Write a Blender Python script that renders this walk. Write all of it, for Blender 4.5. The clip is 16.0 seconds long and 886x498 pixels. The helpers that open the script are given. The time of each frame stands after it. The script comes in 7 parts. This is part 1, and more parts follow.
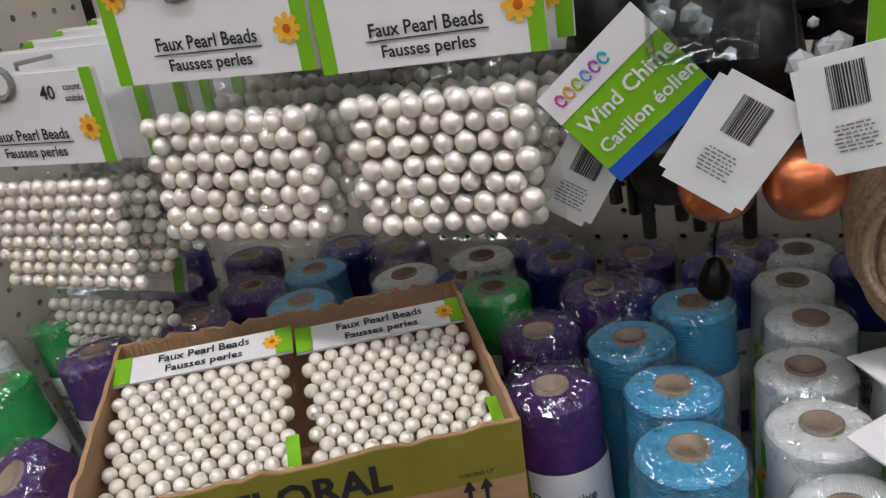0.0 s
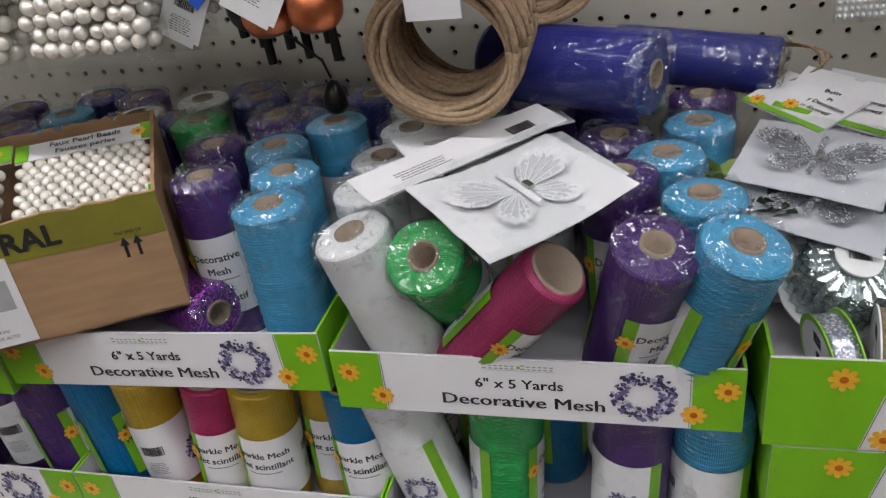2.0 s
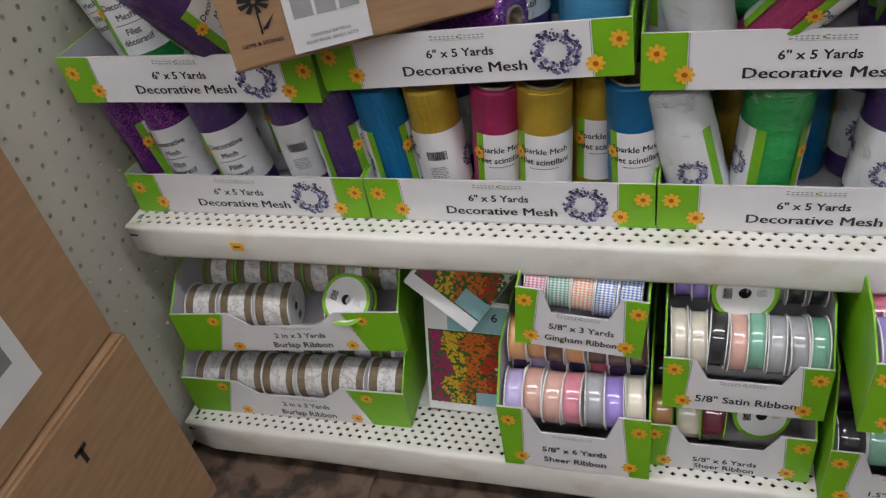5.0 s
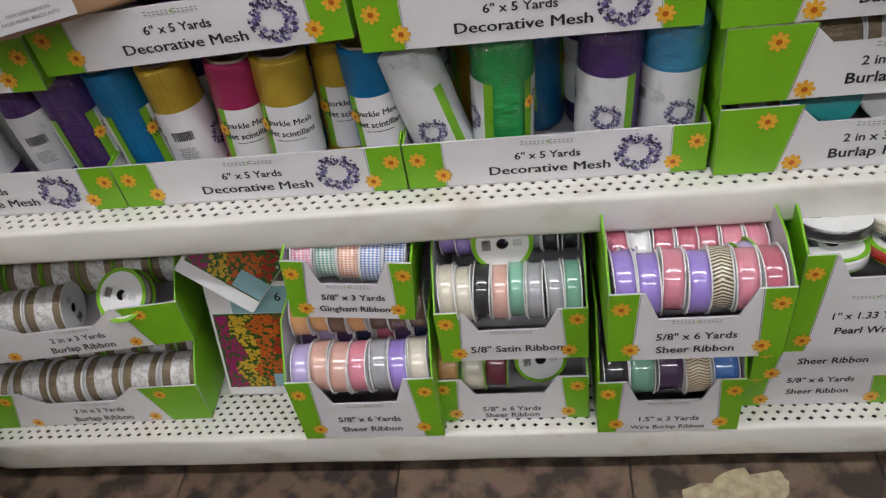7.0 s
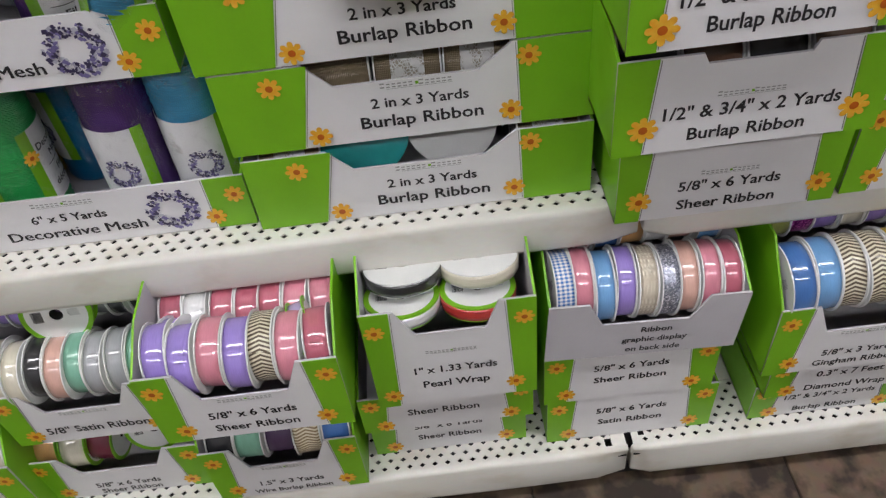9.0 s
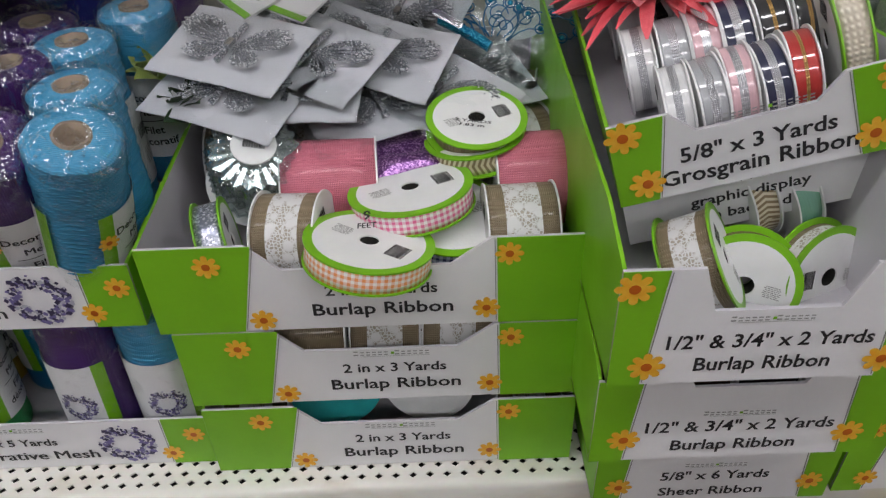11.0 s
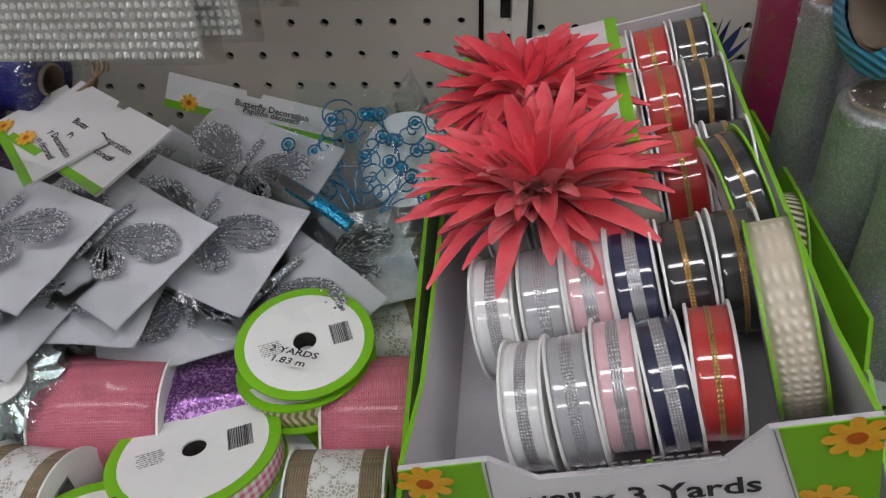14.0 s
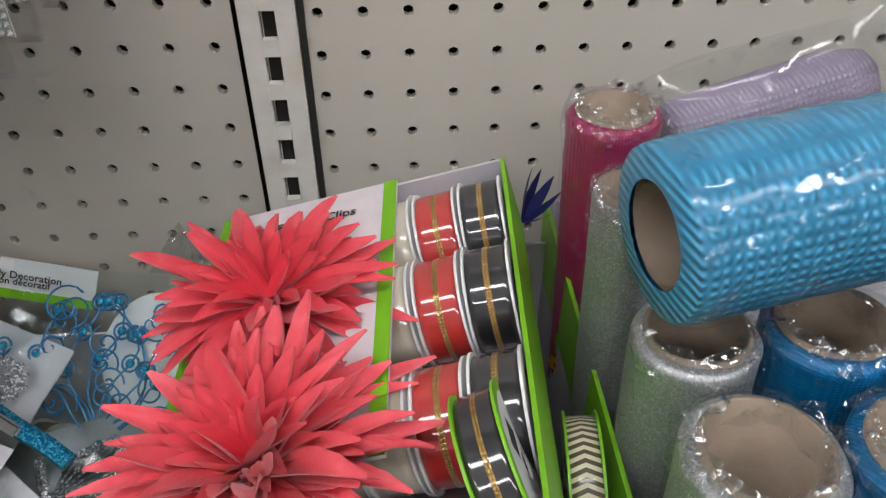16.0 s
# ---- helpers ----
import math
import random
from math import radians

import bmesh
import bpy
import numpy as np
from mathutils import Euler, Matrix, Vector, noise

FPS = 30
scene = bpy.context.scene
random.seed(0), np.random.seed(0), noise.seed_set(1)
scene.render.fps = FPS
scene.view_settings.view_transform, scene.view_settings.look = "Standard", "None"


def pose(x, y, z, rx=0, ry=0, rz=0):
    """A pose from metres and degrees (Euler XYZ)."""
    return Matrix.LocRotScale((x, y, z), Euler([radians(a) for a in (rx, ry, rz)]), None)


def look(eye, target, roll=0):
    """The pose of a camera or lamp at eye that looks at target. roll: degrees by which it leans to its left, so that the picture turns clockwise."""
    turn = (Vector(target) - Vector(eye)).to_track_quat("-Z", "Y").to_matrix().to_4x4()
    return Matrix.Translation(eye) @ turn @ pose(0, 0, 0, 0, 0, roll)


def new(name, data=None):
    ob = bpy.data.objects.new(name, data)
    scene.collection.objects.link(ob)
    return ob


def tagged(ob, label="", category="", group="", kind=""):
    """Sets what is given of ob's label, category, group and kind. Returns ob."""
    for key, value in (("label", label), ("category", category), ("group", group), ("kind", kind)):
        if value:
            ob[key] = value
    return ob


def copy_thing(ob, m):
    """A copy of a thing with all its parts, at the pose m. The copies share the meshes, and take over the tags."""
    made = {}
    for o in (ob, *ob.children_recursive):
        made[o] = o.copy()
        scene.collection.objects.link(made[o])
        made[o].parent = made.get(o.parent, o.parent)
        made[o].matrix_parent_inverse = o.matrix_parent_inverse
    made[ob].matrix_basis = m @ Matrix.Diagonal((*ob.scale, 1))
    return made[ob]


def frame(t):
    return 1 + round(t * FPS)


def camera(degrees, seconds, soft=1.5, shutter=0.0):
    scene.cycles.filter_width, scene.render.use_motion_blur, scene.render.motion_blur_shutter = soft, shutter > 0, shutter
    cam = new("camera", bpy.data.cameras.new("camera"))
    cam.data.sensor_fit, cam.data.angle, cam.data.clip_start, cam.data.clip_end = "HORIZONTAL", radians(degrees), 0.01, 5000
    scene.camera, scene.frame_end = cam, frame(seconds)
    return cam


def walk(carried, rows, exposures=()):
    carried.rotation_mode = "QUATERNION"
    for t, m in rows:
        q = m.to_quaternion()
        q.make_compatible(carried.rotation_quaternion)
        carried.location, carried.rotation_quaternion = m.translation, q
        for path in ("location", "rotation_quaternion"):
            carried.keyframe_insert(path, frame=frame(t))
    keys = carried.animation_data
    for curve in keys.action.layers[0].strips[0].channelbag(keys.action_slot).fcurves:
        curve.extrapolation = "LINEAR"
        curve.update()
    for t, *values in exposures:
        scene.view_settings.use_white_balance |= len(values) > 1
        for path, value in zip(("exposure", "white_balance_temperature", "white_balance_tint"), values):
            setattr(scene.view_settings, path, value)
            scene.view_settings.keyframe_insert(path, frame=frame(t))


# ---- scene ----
cam = camera(59.0, 16.0, 1.3)
PATH = [
    (0, (0.0, -0.683, 1.007), (-0.695, 1.039, 0.264), -8.4),
    (0.5, (0.067, -0.712, 1.007), (-0.545, 1.008, 0.19), -8.0),
    (1, (0.149, -0.779, 0.991), (-0.427, 0.924, 0.115), -7.6),
    (1.5, (0.207, -0.817, 0.992), (-0.345, 0.855, 0.043), -7.7),
    (2, (0.258, -0.814, 0.987), (-0.235, 0.853, -0.002), -7.9),
    (2.5, (0.267, -0.823, 0.974), (-0.138, 0.835, -0.069), -7.6),
    (3, (0.189, -0.839, 0.969), (-0.233, 0.796, -0.102), -8.2),
    (3.5, (0.121, -0.863, 0.971), (-0.431, 0.725, -0.112), -9.5),
    (4, (0.096, -0.924, 0.964), (-0.526, 0.593, -0.182), -10.7),
    (4.2, (0.084, -0.96, 0.96), (-0.531, 0.531, -0.222), -10.8),
    (6.3, (0.047, -1.043, 0.937), (-0.299, 0.411, -0.392), -10.5),
    (6.5, (0.083, -1.035, 0.933), (-0.216, 0.423, -0.402), -9.9),
    (7, (0.18, -1.015, 0.921), (-0.079, 0.439, -0.427), -10.0),
    (7.5, (0.285, -0.992, 0.913), (0.04, 0.452, -0.449), -10.7),
    (8, (0.369, -0.979, 0.909), (0.143, 0.445, -0.478), -11.4),
    (8.5, (0.446, -0.945, 0.889), (0.287, 0.46, -0.526), -11.0),
    (9, (0.512, -0.889, 0.886), (0.498, 0.502, -0.551), -7.3),
    (9.5, (0.545, -0.837, 0.893), (0.604, 0.554, -0.543), -4.6),
    (10, (0.542, -0.809, 0.918), (0.59, 0.642, -0.458), -3.3),
    (10.2, (0.541, -0.806, 0.927), (0.572, 0.682, -0.409), -2.9),
    (12.3, (0.54, -0.685, 1.007), (0.542, 0.899, -0.214), -1.5),
    (12.5, (0.569, -0.666, 1.01), (0.561, 0.92, -0.208), -1.7),
    (13, (0.627, -0.623, 1.014), (0.591, 0.963, -0.203), -1.5),
    (13.5, (0.657, -0.597, 1.001), (0.567, 0.988, -0.216), -2.0),
    (14, (0.669, -0.567, 0.975), (0.574, 1.011, -0.25), -1.9),
    (14.5, (0.678, -0.522, 0.966), (0.575, 1.018, -0.306), -2.0),
    (15, (0.684, -0.475, 0.979), (0.571, 1.054, -0.306), -2.8),
    (15.5, (0.707, -0.436, 0.999), (0.638, 1.105, -0.274), -2.9),
    (16, (0.762, -0.428, 1.008), (0.839, 1.153, -0.216), -0.6),
]
EXPOSURES = [(0.0, 0.05), (2.0, 0.15), (4.0, 0.1), (9.0, 0.15), (10.0, -0.05), (12.5, -0.05), (14.5, -0.3), (15.2, -0.08), (16.0, 0.25)]
walk(cam, [(t, look(eye, target, roll)) for t, eye, target, roll in PATH], EXPOSURES)

# ---- light and exposure ----
world = bpy.data.worlds.new("store_air")
world.use_nodes = True
world.node_tree.nodes["Background"].inputs[0].default_value = (0.9, 0.95, 1.0, 1)
world.node_tree.nodes["Background"].inputs[1].default_value = 0.006
scene.world = world
scene.view_settings.exposure = 0.0
LAMP_WATTS = 15.0


# ---- materials ----
def nodes_of(name):
    m = bpy.data.materials.new(name)
    m.use_nodes = True
    return m, m.node_tree.nodes, m.node_tree.links, m.node_tree.nodes["Principled BSDF"]


def mat(name, color, rough=0.55, metal=0.0, vary=0.12, scale=60.0, bump=0.15, bump_scale=400.0, coat=0.0, other=None, stretch=(1, 1, 1), sheen=0.0):
    """A surface with a broad stain layer and a fine grain layer, both in metres."""
    m, n, l, p = nodes_of(name)
    tc = n.new("ShaderNodeTexCoord")
    mp = n.new("ShaderNodeMapping")
    mp.inputs["Scale"].default_value = stretch
    l.new(tc.outputs["Object"], mp.inputs["Vector"])
    big, fine = n.new("ShaderNodeTexNoise"), n.new("ShaderNodeTexNoise")
    big.inputs["Scale"].default_value, big.inputs["Detail"].default_value = scale, 4
    fine.inputs["Scale"].default_value, fine.inputs["Detail"].default_value = bump_scale, 3
    l.new(mp.outputs[0], big.inputs["Vector"])
    l.new(mp.outputs[0], fine.inputs["Vector"])
    mix = n.new("ShaderNodeMix")
    mix.data_type = "RGBA"
    second = other or tuple(c * (1 - vary) for c in color)
    mix.inputs["A"].default_value, mix.inputs["B"].default_value = (*color, 1), (*second, 1)
    ramp = n.new("ShaderNodeValToRGB")
    ramp.color_ramp.elements[0].position, ramp.color_ramp.elements[1].position = 0.35, 0.7
    l.new(big.outputs["Fac"], ramp.inputs[0])
    l.new(ramp.outputs[0], mix.inputs["Factor"])
    tint = n.new("ShaderNodeMix")
    tint.data_type, tint.blend_type = "RGBA", "MULTIPLY"
    tint.inputs["Factor"].default_value = vary
    l.new(mix.outputs["Result"], tint.inputs["A"])
    l.new(fine.outputs["Color"], tint.inputs["B"])
    l.new(tint.outputs["Result"], p.inputs["Base Color"])
    b = n.new("ShaderNodeBump")
    b.inputs["Strength"].default_value, b.inputs["Distance"].default_value = bump, 0.001
    l.new(fine.outputs["Fac"], b.inputs["Height"])
    l.new(b.outputs[0], p.inputs["Normal"])
    r = n.new("ShaderNodeMapRange")
    r.inputs["To Min"].default_value, r.inputs["To Max"].default_value = max(rough - 0.08, 0.03), min(rough + 0.1, 1)
    l.new(big.outputs["Fac"], r.inputs["Value"])
    l.new(r.outputs[0], p.inputs["Roughness"])
    p.inputs["Metallic"].default_value = metal
    p.inputs["Coat Weight"].default_value, p.inputs["Coat Roughness"].default_value = coat, 0.08
    p.inputs["Sheen Weight"].default_value = sheen
    return m


def woven(name, color, dark, pitch, rough=0.6, bump=0.6, coat=0.0, metal=0.0):
    """A weave of crossing threads at the given pitch in metres."""
    m, n, l, p = nodes_of(name)
    tc = n.new("ShaderNodeTexCoord")
    waves = []
    for axis in "XYZ":
        w = n.new("ShaderNodeTexWave")
        w.bands_direction = axis
        w.inputs["Scale"].default_value, w.inputs["Distortion"].default_value, w.inputs["Detail"].default_value = 0.314 / pitch, 1.2, 2
        l.new(tc.outputs["Object"], w.inputs["Vector"])
        waves.append(w)
    mul = n.new("ShaderNodeMath")
    mul.operation = "MULTIPLY"
    l.new(waves[2].outputs["Fac"], mul.inputs[0])
    l.new(waves[0].outputs["Fac"], mul.inputs[1])
    ns = n.new("ShaderNodeTexNoise")
    ns.inputs["Scale"].default_value = 90
    l.new(tc.outputs["Object"], ns.inputs["Vector"])
    add = n.new("ShaderNodeMath")
    l.new(mul.outputs[0], add.inputs[0])
    l.new(ns.outputs["Fac"], add.inputs[1])
    half = n.new("ShaderNodeMath")
    half.operation = "MULTIPLY"
    half.inputs[1].default_value = 0.6
    l.new(add.outputs[0], half.inputs[0])
    mix = n.new("ShaderNodeMix")
    mix.data_type = "RGBA"
    mix.inputs["A"].default_value, mix.inputs["B"].default_value = (*dark, 1), (*color, 1)
    l.new(half.outputs[0], mix.inputs["Factor"])
    l.new(mix.outputs["Result"], p.inputs["Base Color"])
    b = n.new("ShaderNodeBump")
    b.inputs["Strength"].default_value, b.inputs["Distance"].default_value = bump, 0.001
    l.new(mul.outputs[0], b.inputs["Height"])
    l.new(b.outputs[0], p.inputs["Normal"])
    p.inputs["Roughness"].default_value, p.inputs["Metallic"].default_value = rough, metal
    p.inputs["Coat Weight"].default_value, p.inputs["Coat Roughness"].default_value = coat, 0.06
    return m


def clear_film(name, gloss=0.16, tint=(0.97, 0.98, 0.98), wrinkle=70.0, strength=0.9):
    """Thin clear plastic: it lets light through and glints on its creases."""
    m, n, l, p = nodes_of(name)
    n.remove(p)
    tr, gl, mx = n.new("ShaderNodeBsdfTransparent"), n.new("ShaderNodeBsdfGlossy"), n.new("ShaderNodeMixShader")
    tr.inputs[0].default_value = (*tint, 1)
    gl.inputs["Roughness"].default_value = 0.11
    tc, ns = n.new("ShaderNodeTexCoord"), n.new("ShaderNodeTexNoise")
    ns.inputs["Scale"].default_value, ns.inputs["Detail"].default_value, ns.inputs["Distortion"].default_value = wrinkle, 3, 1.5
    l.new(tc.outputs["Object"], ns.inputs["Vector"])
    rg = n.new("ShaderNodeMapRange")
    rg.inputs["From Min"].default_value, rg.inputs["From Max"].default_value = 0.56, 0.74
    rg.inputs["To Min"].default_value, rg.inputs["To Max"].default_value = gloss * 0.35, gloss * 2.0
    l.new(ns.outputs["Fac"], rg.inputs["Value"])
    b = n.new("ShaderNodeBump")
    b.inputs["Strength"].default_value, b.inputs["Distance"].default_value = strength, 0.003
    cr = n.new("ShaderNodeTexNoise")
    cr.noise_type = "RIDGED_MULTIFRACTAL"
    cr.inputs["Scale"].default_value, cr.inputs["Detail"].default_value, cr.inputs["Distortion"].default_value = wrinkle * 0.8, 2, 0.8
    l.new(tc.outputs["Object"], cr.inputs["Vector"])
    l.new(cr.outputs["Fac"], b.inputs["Height"])
    l.new(b.outputs[0], gl.inputs["Normal"])
    l.new(rg.outputs[0], mx.inputs[0])
    l.new(tr.outputs[0], mx.inputs[1])
    l.new(gl.outputs[0], mx.inputs[2])
    l.new(mx.outputs[0], n["Material Output"].inputs["Surface"])
    return m


def glitter(name, color, spark, scale=900.0, rough=0.3):
    """Coarse glitter: many small facets of two colours, each tilted its own way."""
    m, n, l, p = nodes_of(name)
    tc, v = n.new("ShaderNodeTexCoord"), n.new("ShaderNodeTexVoronoi")
    v.inputs["Scale"].default_value = scale
    l.new(tc.outputs["Object"], v.inputs["Vector"])
    sep = n.new("ShaderNodeSeparateColor")
    l.new(v.outputs["Color"], sep.inputs[0])
    rp = n.new("ShaderNodeValToRGB")
    rp.color_ramp.elements[0].position, rp.color_ramp.elements[1].position = 0.45, 0.95
    rp.color_ramp.elements[0].color, rp.color_ramp.elements[1].color = (*color, 1), (*spark, 1)
    l.new(sep.outputs[0], rp.inputs[0])
    l.new(rp.outputs[0], p.inputs["Base Color"])
    b = n.new("ShaderNodeBump")
    b.inputs["Strength"].default_value, b.inputs["Distance"].default_value = 1.0, 0.002
    l.new(sep.outputs[1], b.inputs["Height"])
    l.new(b.outputs[0], p.inputs["Normal"])
    p.inputs["Metallic"].default_value, p.inputs["Roughness"].default_value = 0.7, rough
    return m


GREEN = mat("lime_green_print", (0.20, 0.50, 0.014), 0.38, vary=0.08, scale=25, bump=0.04)
WHITE = mat("white_card_print", (0.80, 0.79, 0.80), 0.42, vary=0.05, scale=20, bump=0.05)
GREYCARD = mat("grey_card_inside", (0.55, 0.53, 0.56), 0.7, vary=0.08, scale=20)
INK = mat("black_ink", (0.018, 0.017, 0.02), 0.5, vary=0.1)
GREYINK = mat("grey_ink", (0.25, 0.25, 0.24), 0.5, vary=0.1)
MARKINK = mat("pale_grey_ink", (0.36, 0.36, 0.35), 0.5, vary=0.1)
PETAL = mat("yellow_orange_print", (0.88, 0.52, 0.05), 0.4, other=(0.85, 0.38, 0.02), scale=160)
PISTIL = mat("dark_orange_print", (0.62, 0.13, 0.008), 0.4, vary=0.2)
PEGBOARD = mat("cream_pegboard", (0.60, 0.565, 0.49), 0.6, vary=0.10, scale=5, bump=0.06, bump_scale=700)
# near-black colour that stands for the shade inside holes, slots and gaps
GAPSHADE = mat("gap_shade", (0.02, 0.018, 0.015), 0.9)
STEEL = mat("cream_shelf_paint", (0.74, 0.72, 0.66), 0.40, other=(0.56, 0.49, 0.38), vary=0.1, scale=22, bump=0.05, bump_scale=250, stretch=(0.6, 1, 1))
stain = STEEL.node_tree.nodes["Color Ramp"].color_ramp
stain.elements[0].position, stain.elements[1].position = 0.54, 0.84
KICK = mat("black_kick_plate", (0.012, 0.012, 0.013), 0.5)
CARDBOARD = mat("brown_cardboard", (0.43, 0.26, 0.14), 0.75, other=(0.36, 0.21, 0.11), vary=0.12, scale=18, bump=0.12, bump_scale=500, stretch=(1, 1, 6))
OLIVE = mat("olive_band_print", (0.24, 0.22, 0.022), 0.6, other=(0.19, 0.17, 0.02), vary=0.12, scale=18)
TUBE = mat("paper_core", (0.34, 0.265, 0.20), 0.8, other=(0.30, 0.23, 0.17), vary=0.2, scale=60)
FILM = clear_film("shrink_film", 0.14, wrinkle=80, strength=0.8)
CAPFILM = clear_film("crumpled_film", 0.34, wrinkle=150, strength=1.0)
THINFILM = clear_film("thin_bag_film", 0.085, wrinkle=48, strength=0.8)
BAGFILM = clear_film("bag_film", 0.13, wrinkle=48, strength=0.8)
PEARL = mat("pearl_coat", (0.79, 0.74, 0.65), 0.30, metal=0.0, vary=0.03, coat=1.0, bump=0.0)
PEARL.node_tree.nodes["Principled BSDF"].inputs["Coat IOR"].default_value = 2.7
PEARL.node_tree.nodes["Principled BSDF"].inputs["Coat Roughness"].default_value = 0.14
WREATHS = [mat("wreath_dark", (0.05, 0.04, 0.10), 0.5), mat("wreath_violet", (0.20, 0.17, 0.38), 0.5), mat("wreath_pale", (0.55, 0.55, 0.62), 0.5)]
LILAC = mat("lilac_print", (0.45, 0.40, 0.62), 0.5)


# ---- mesh helpers ----
def part(name, bm, material, parent=None, label="", smooth=False):
    """Links a bmesh as one mesh object under a thing or a part."""
    me = bpy.data.meshes.new(name)
    if smooth:
        for f in bm.faces:
            f.smooth = True
    bm.to_mesh(me)
    bm.free()
    for m in material if isinstance(material, (list, tuple)) else [material]:
        me.materials.append(m)
    ob = new(name, me)
    ob.parent = parent
    return tagged(ob, label)


def share(name, me, parent, m, label=""):
    ob = new(name, me)
    ob.parent = parent
    ob.matrix_basis = m
    return tagged(ob, label, "", "", "stuff" if name in ("barcode", "fine_print", "wreath_print") else "")


def thing(name, label, category, m, group="", kind=""):
    ob = new(name)
    ob.empty_display_size = 0.02
    ob.matrix_basis = m
    return tagged(ob, label, category, group, kind)


def slab(bm, x0, x1, y0, y1, z0, z1, mi=0):
    v = [bm.verts.new((x, y, z)) for z in (z0, z1) for y in (y0, y1) for x in (x0, x1)]
    for q in ((0, 2, 3, 1), (4, 5, 7, 6), (0, 1, 5, 4), (2, 6, 7, 3), (0, 4, 6, 2), (1, 3, 7, 5)):
        bm.faces.new([v[i] for i in q]).material_index = mi


def card(bm, pts, y0, y1, mi=0, edge=None):
    """A polygon in x and z, with the front at y0 and the back at y1."""
    a = [bm.verts.new((x, y0, z)) for x, z in pts]
    b = [bm.verts.new((x, y1, z)) for x, z in pts]
    k = len(pts)
    bm.faces.new(a).material_index = mi
    bm.faces.new(b[::-1]).material_index = mi if edge is None else edge
    for i in range(k):
        j = (i + 1) % k
        bm.faces.new((a[j], a[i], b[i], b[j])).material_index = mi if edge is None else edge


def lathe(bm, prof, seg=32, mi=0, wob=None):
    """Turns a profile of (radius, height, material) round z. wob(angle, z, r) gives each radius."""
    rings = []
    for row in prof:
        r, z = row[0], row[1]
        ring = []
        for i in range(seg):
            a = 2 * math.pi * i / seg
            rr = wob(a, z, r) if wob else r
            ring.append(bm.verts.new((rr * math.sin(a), -rr * math.cos(a), z)))
        rings.append(ring)
    for k in range(len(rings) - 1):
        m = prof[k][2] if len(prof[k]) > 2 else mi
        for i in range(seg):
            j = (i + 1) % seg
            bm.faces.new((rings[k][i], rings[k][j], rings[k + 1][j], rings[k + 1][i])).material_index = m
    return rings


def wire(bm, pts, r, seg=6, mi=0):
    """A round wire along points."""
    pts = [Vector(p) for p in pts]
    rings = []
    for i, p in enumerate(pts):
        d = (pts[min(i + 1, len(pts) - 1)] - pts[max(i - 1, 0)]).normalized()
        u = d.orthogonal().normalized() if i == 0 else (rings_u - d * rings_u.dot(d)).normalized()
        rings_u = u
        w = d.cross(u)
        rings.append([bm.verts.new(p + (u * math.cos(2 * math.pi * k / seg) + w * math.sin(2 * math.pi * k / seg)) * r) for k in range(seg)])
    for a, b in zip(rings, rings[1:]):
        for k in range(seg):
            bm.faces.new((a[k], a[(k + 1) % seg], b[(k + 1) % seg], b[k])).material_index = mi
    for ring, flip in ((rings[0], True), (rings[-1], False)):
        bm.faces.new(ring[::-1] if flip else ring).material_index = mi


WORDS = {}


def words(text, size, material=None, align="CENTER", bold=0.018, width=0.0):
    """A flat mesh of letters in x and y, squeezed to the given width."""
    material = material or INK
    key = (text, size, material.name, align, bold, width)
    if key not in WORDS:
        cu = bpy.data.curves.new("lettering", "FONT")
        cu.body, cu.size, cu.align_x, cu.resolution_u, cu.offset = text, size, align, 2, 0.0 if "M" in text else size * bold
        ob = bpy.data.objects.new("lettering", cu)
        me = bpy.data.meshes.new_from_object(ob)
        if "M" in text:
            bm = bmesh.new()
            for k in range(3):
                n0 = len(bm.verts)
                bm.from_mesh(me)
                bm.verts.ensure_lookup_table()
                for v in bm.verts[n0:]:
                    v.co += Vector((size * 0.022 * (k - 1), size * 0.012 * (k == 2), 0.00006 * k))
            bm.to_mesh(me)
            bm.free()
        if width:
            xs = [v.co.x for v in me.vertices]
            f = width / (max(xs) - min(xs))
            for v in me.vertices:
                v.co.x *= f
        me.materials.clear()
        me.materials.append(material)
        bpy.data.objects.remove(ob)
        bpy.data.curves.remove(cu)
        WORDS[key] = me
    return WORDS[key]


def bent(me, r):
    """Letters wrapped round an upright cylinder of radius r, facing -y."""
    k = ("bent", me.name, r)
    if k not in WORDS:
        c = me.copy()
        for v in c.vertices:
            a = v.co.x / r
            v.co = (r * math.sin(a), -r * math.cos(a), v.co.y)
        WORDS[k] = c
    return WORDS[k]


def keep_mesh(name, bm, materials):
    me = bpy.data.meshes.new(name)
    bm.to_mesh(me)
    bm.free()
    for m in materials:
        me.materials.append(m)
    return me


def daisy_mesh():
    bm = bmesh.new()
    c = bm.verts.new((0, 0, 0))
    ring = []
    for i in range(48):
        a = 2 * math.pi * i / 48
        r = 0.0058 + 0.0040 * abs(math.cos(4 * a)) ** 0.6
        ring.append(bm.verts.new((r * math.cos(a), r * math.sin(a), 0)))
    for i in range(48):
        bm.faces.new((c, ring[i], ring[(i + 1) % 48]))
    disc = [bm.verts.new((0.0029 * math.cos(i * math.pi / 6), 0.0029 * math.sin(i * math.pi / 6), 0.0003)) for i in range(12)]
    bm.faces.new(disc).material_index = 1
    return keep_mesh("flower_print", bm, [PETAL, PISTIL])


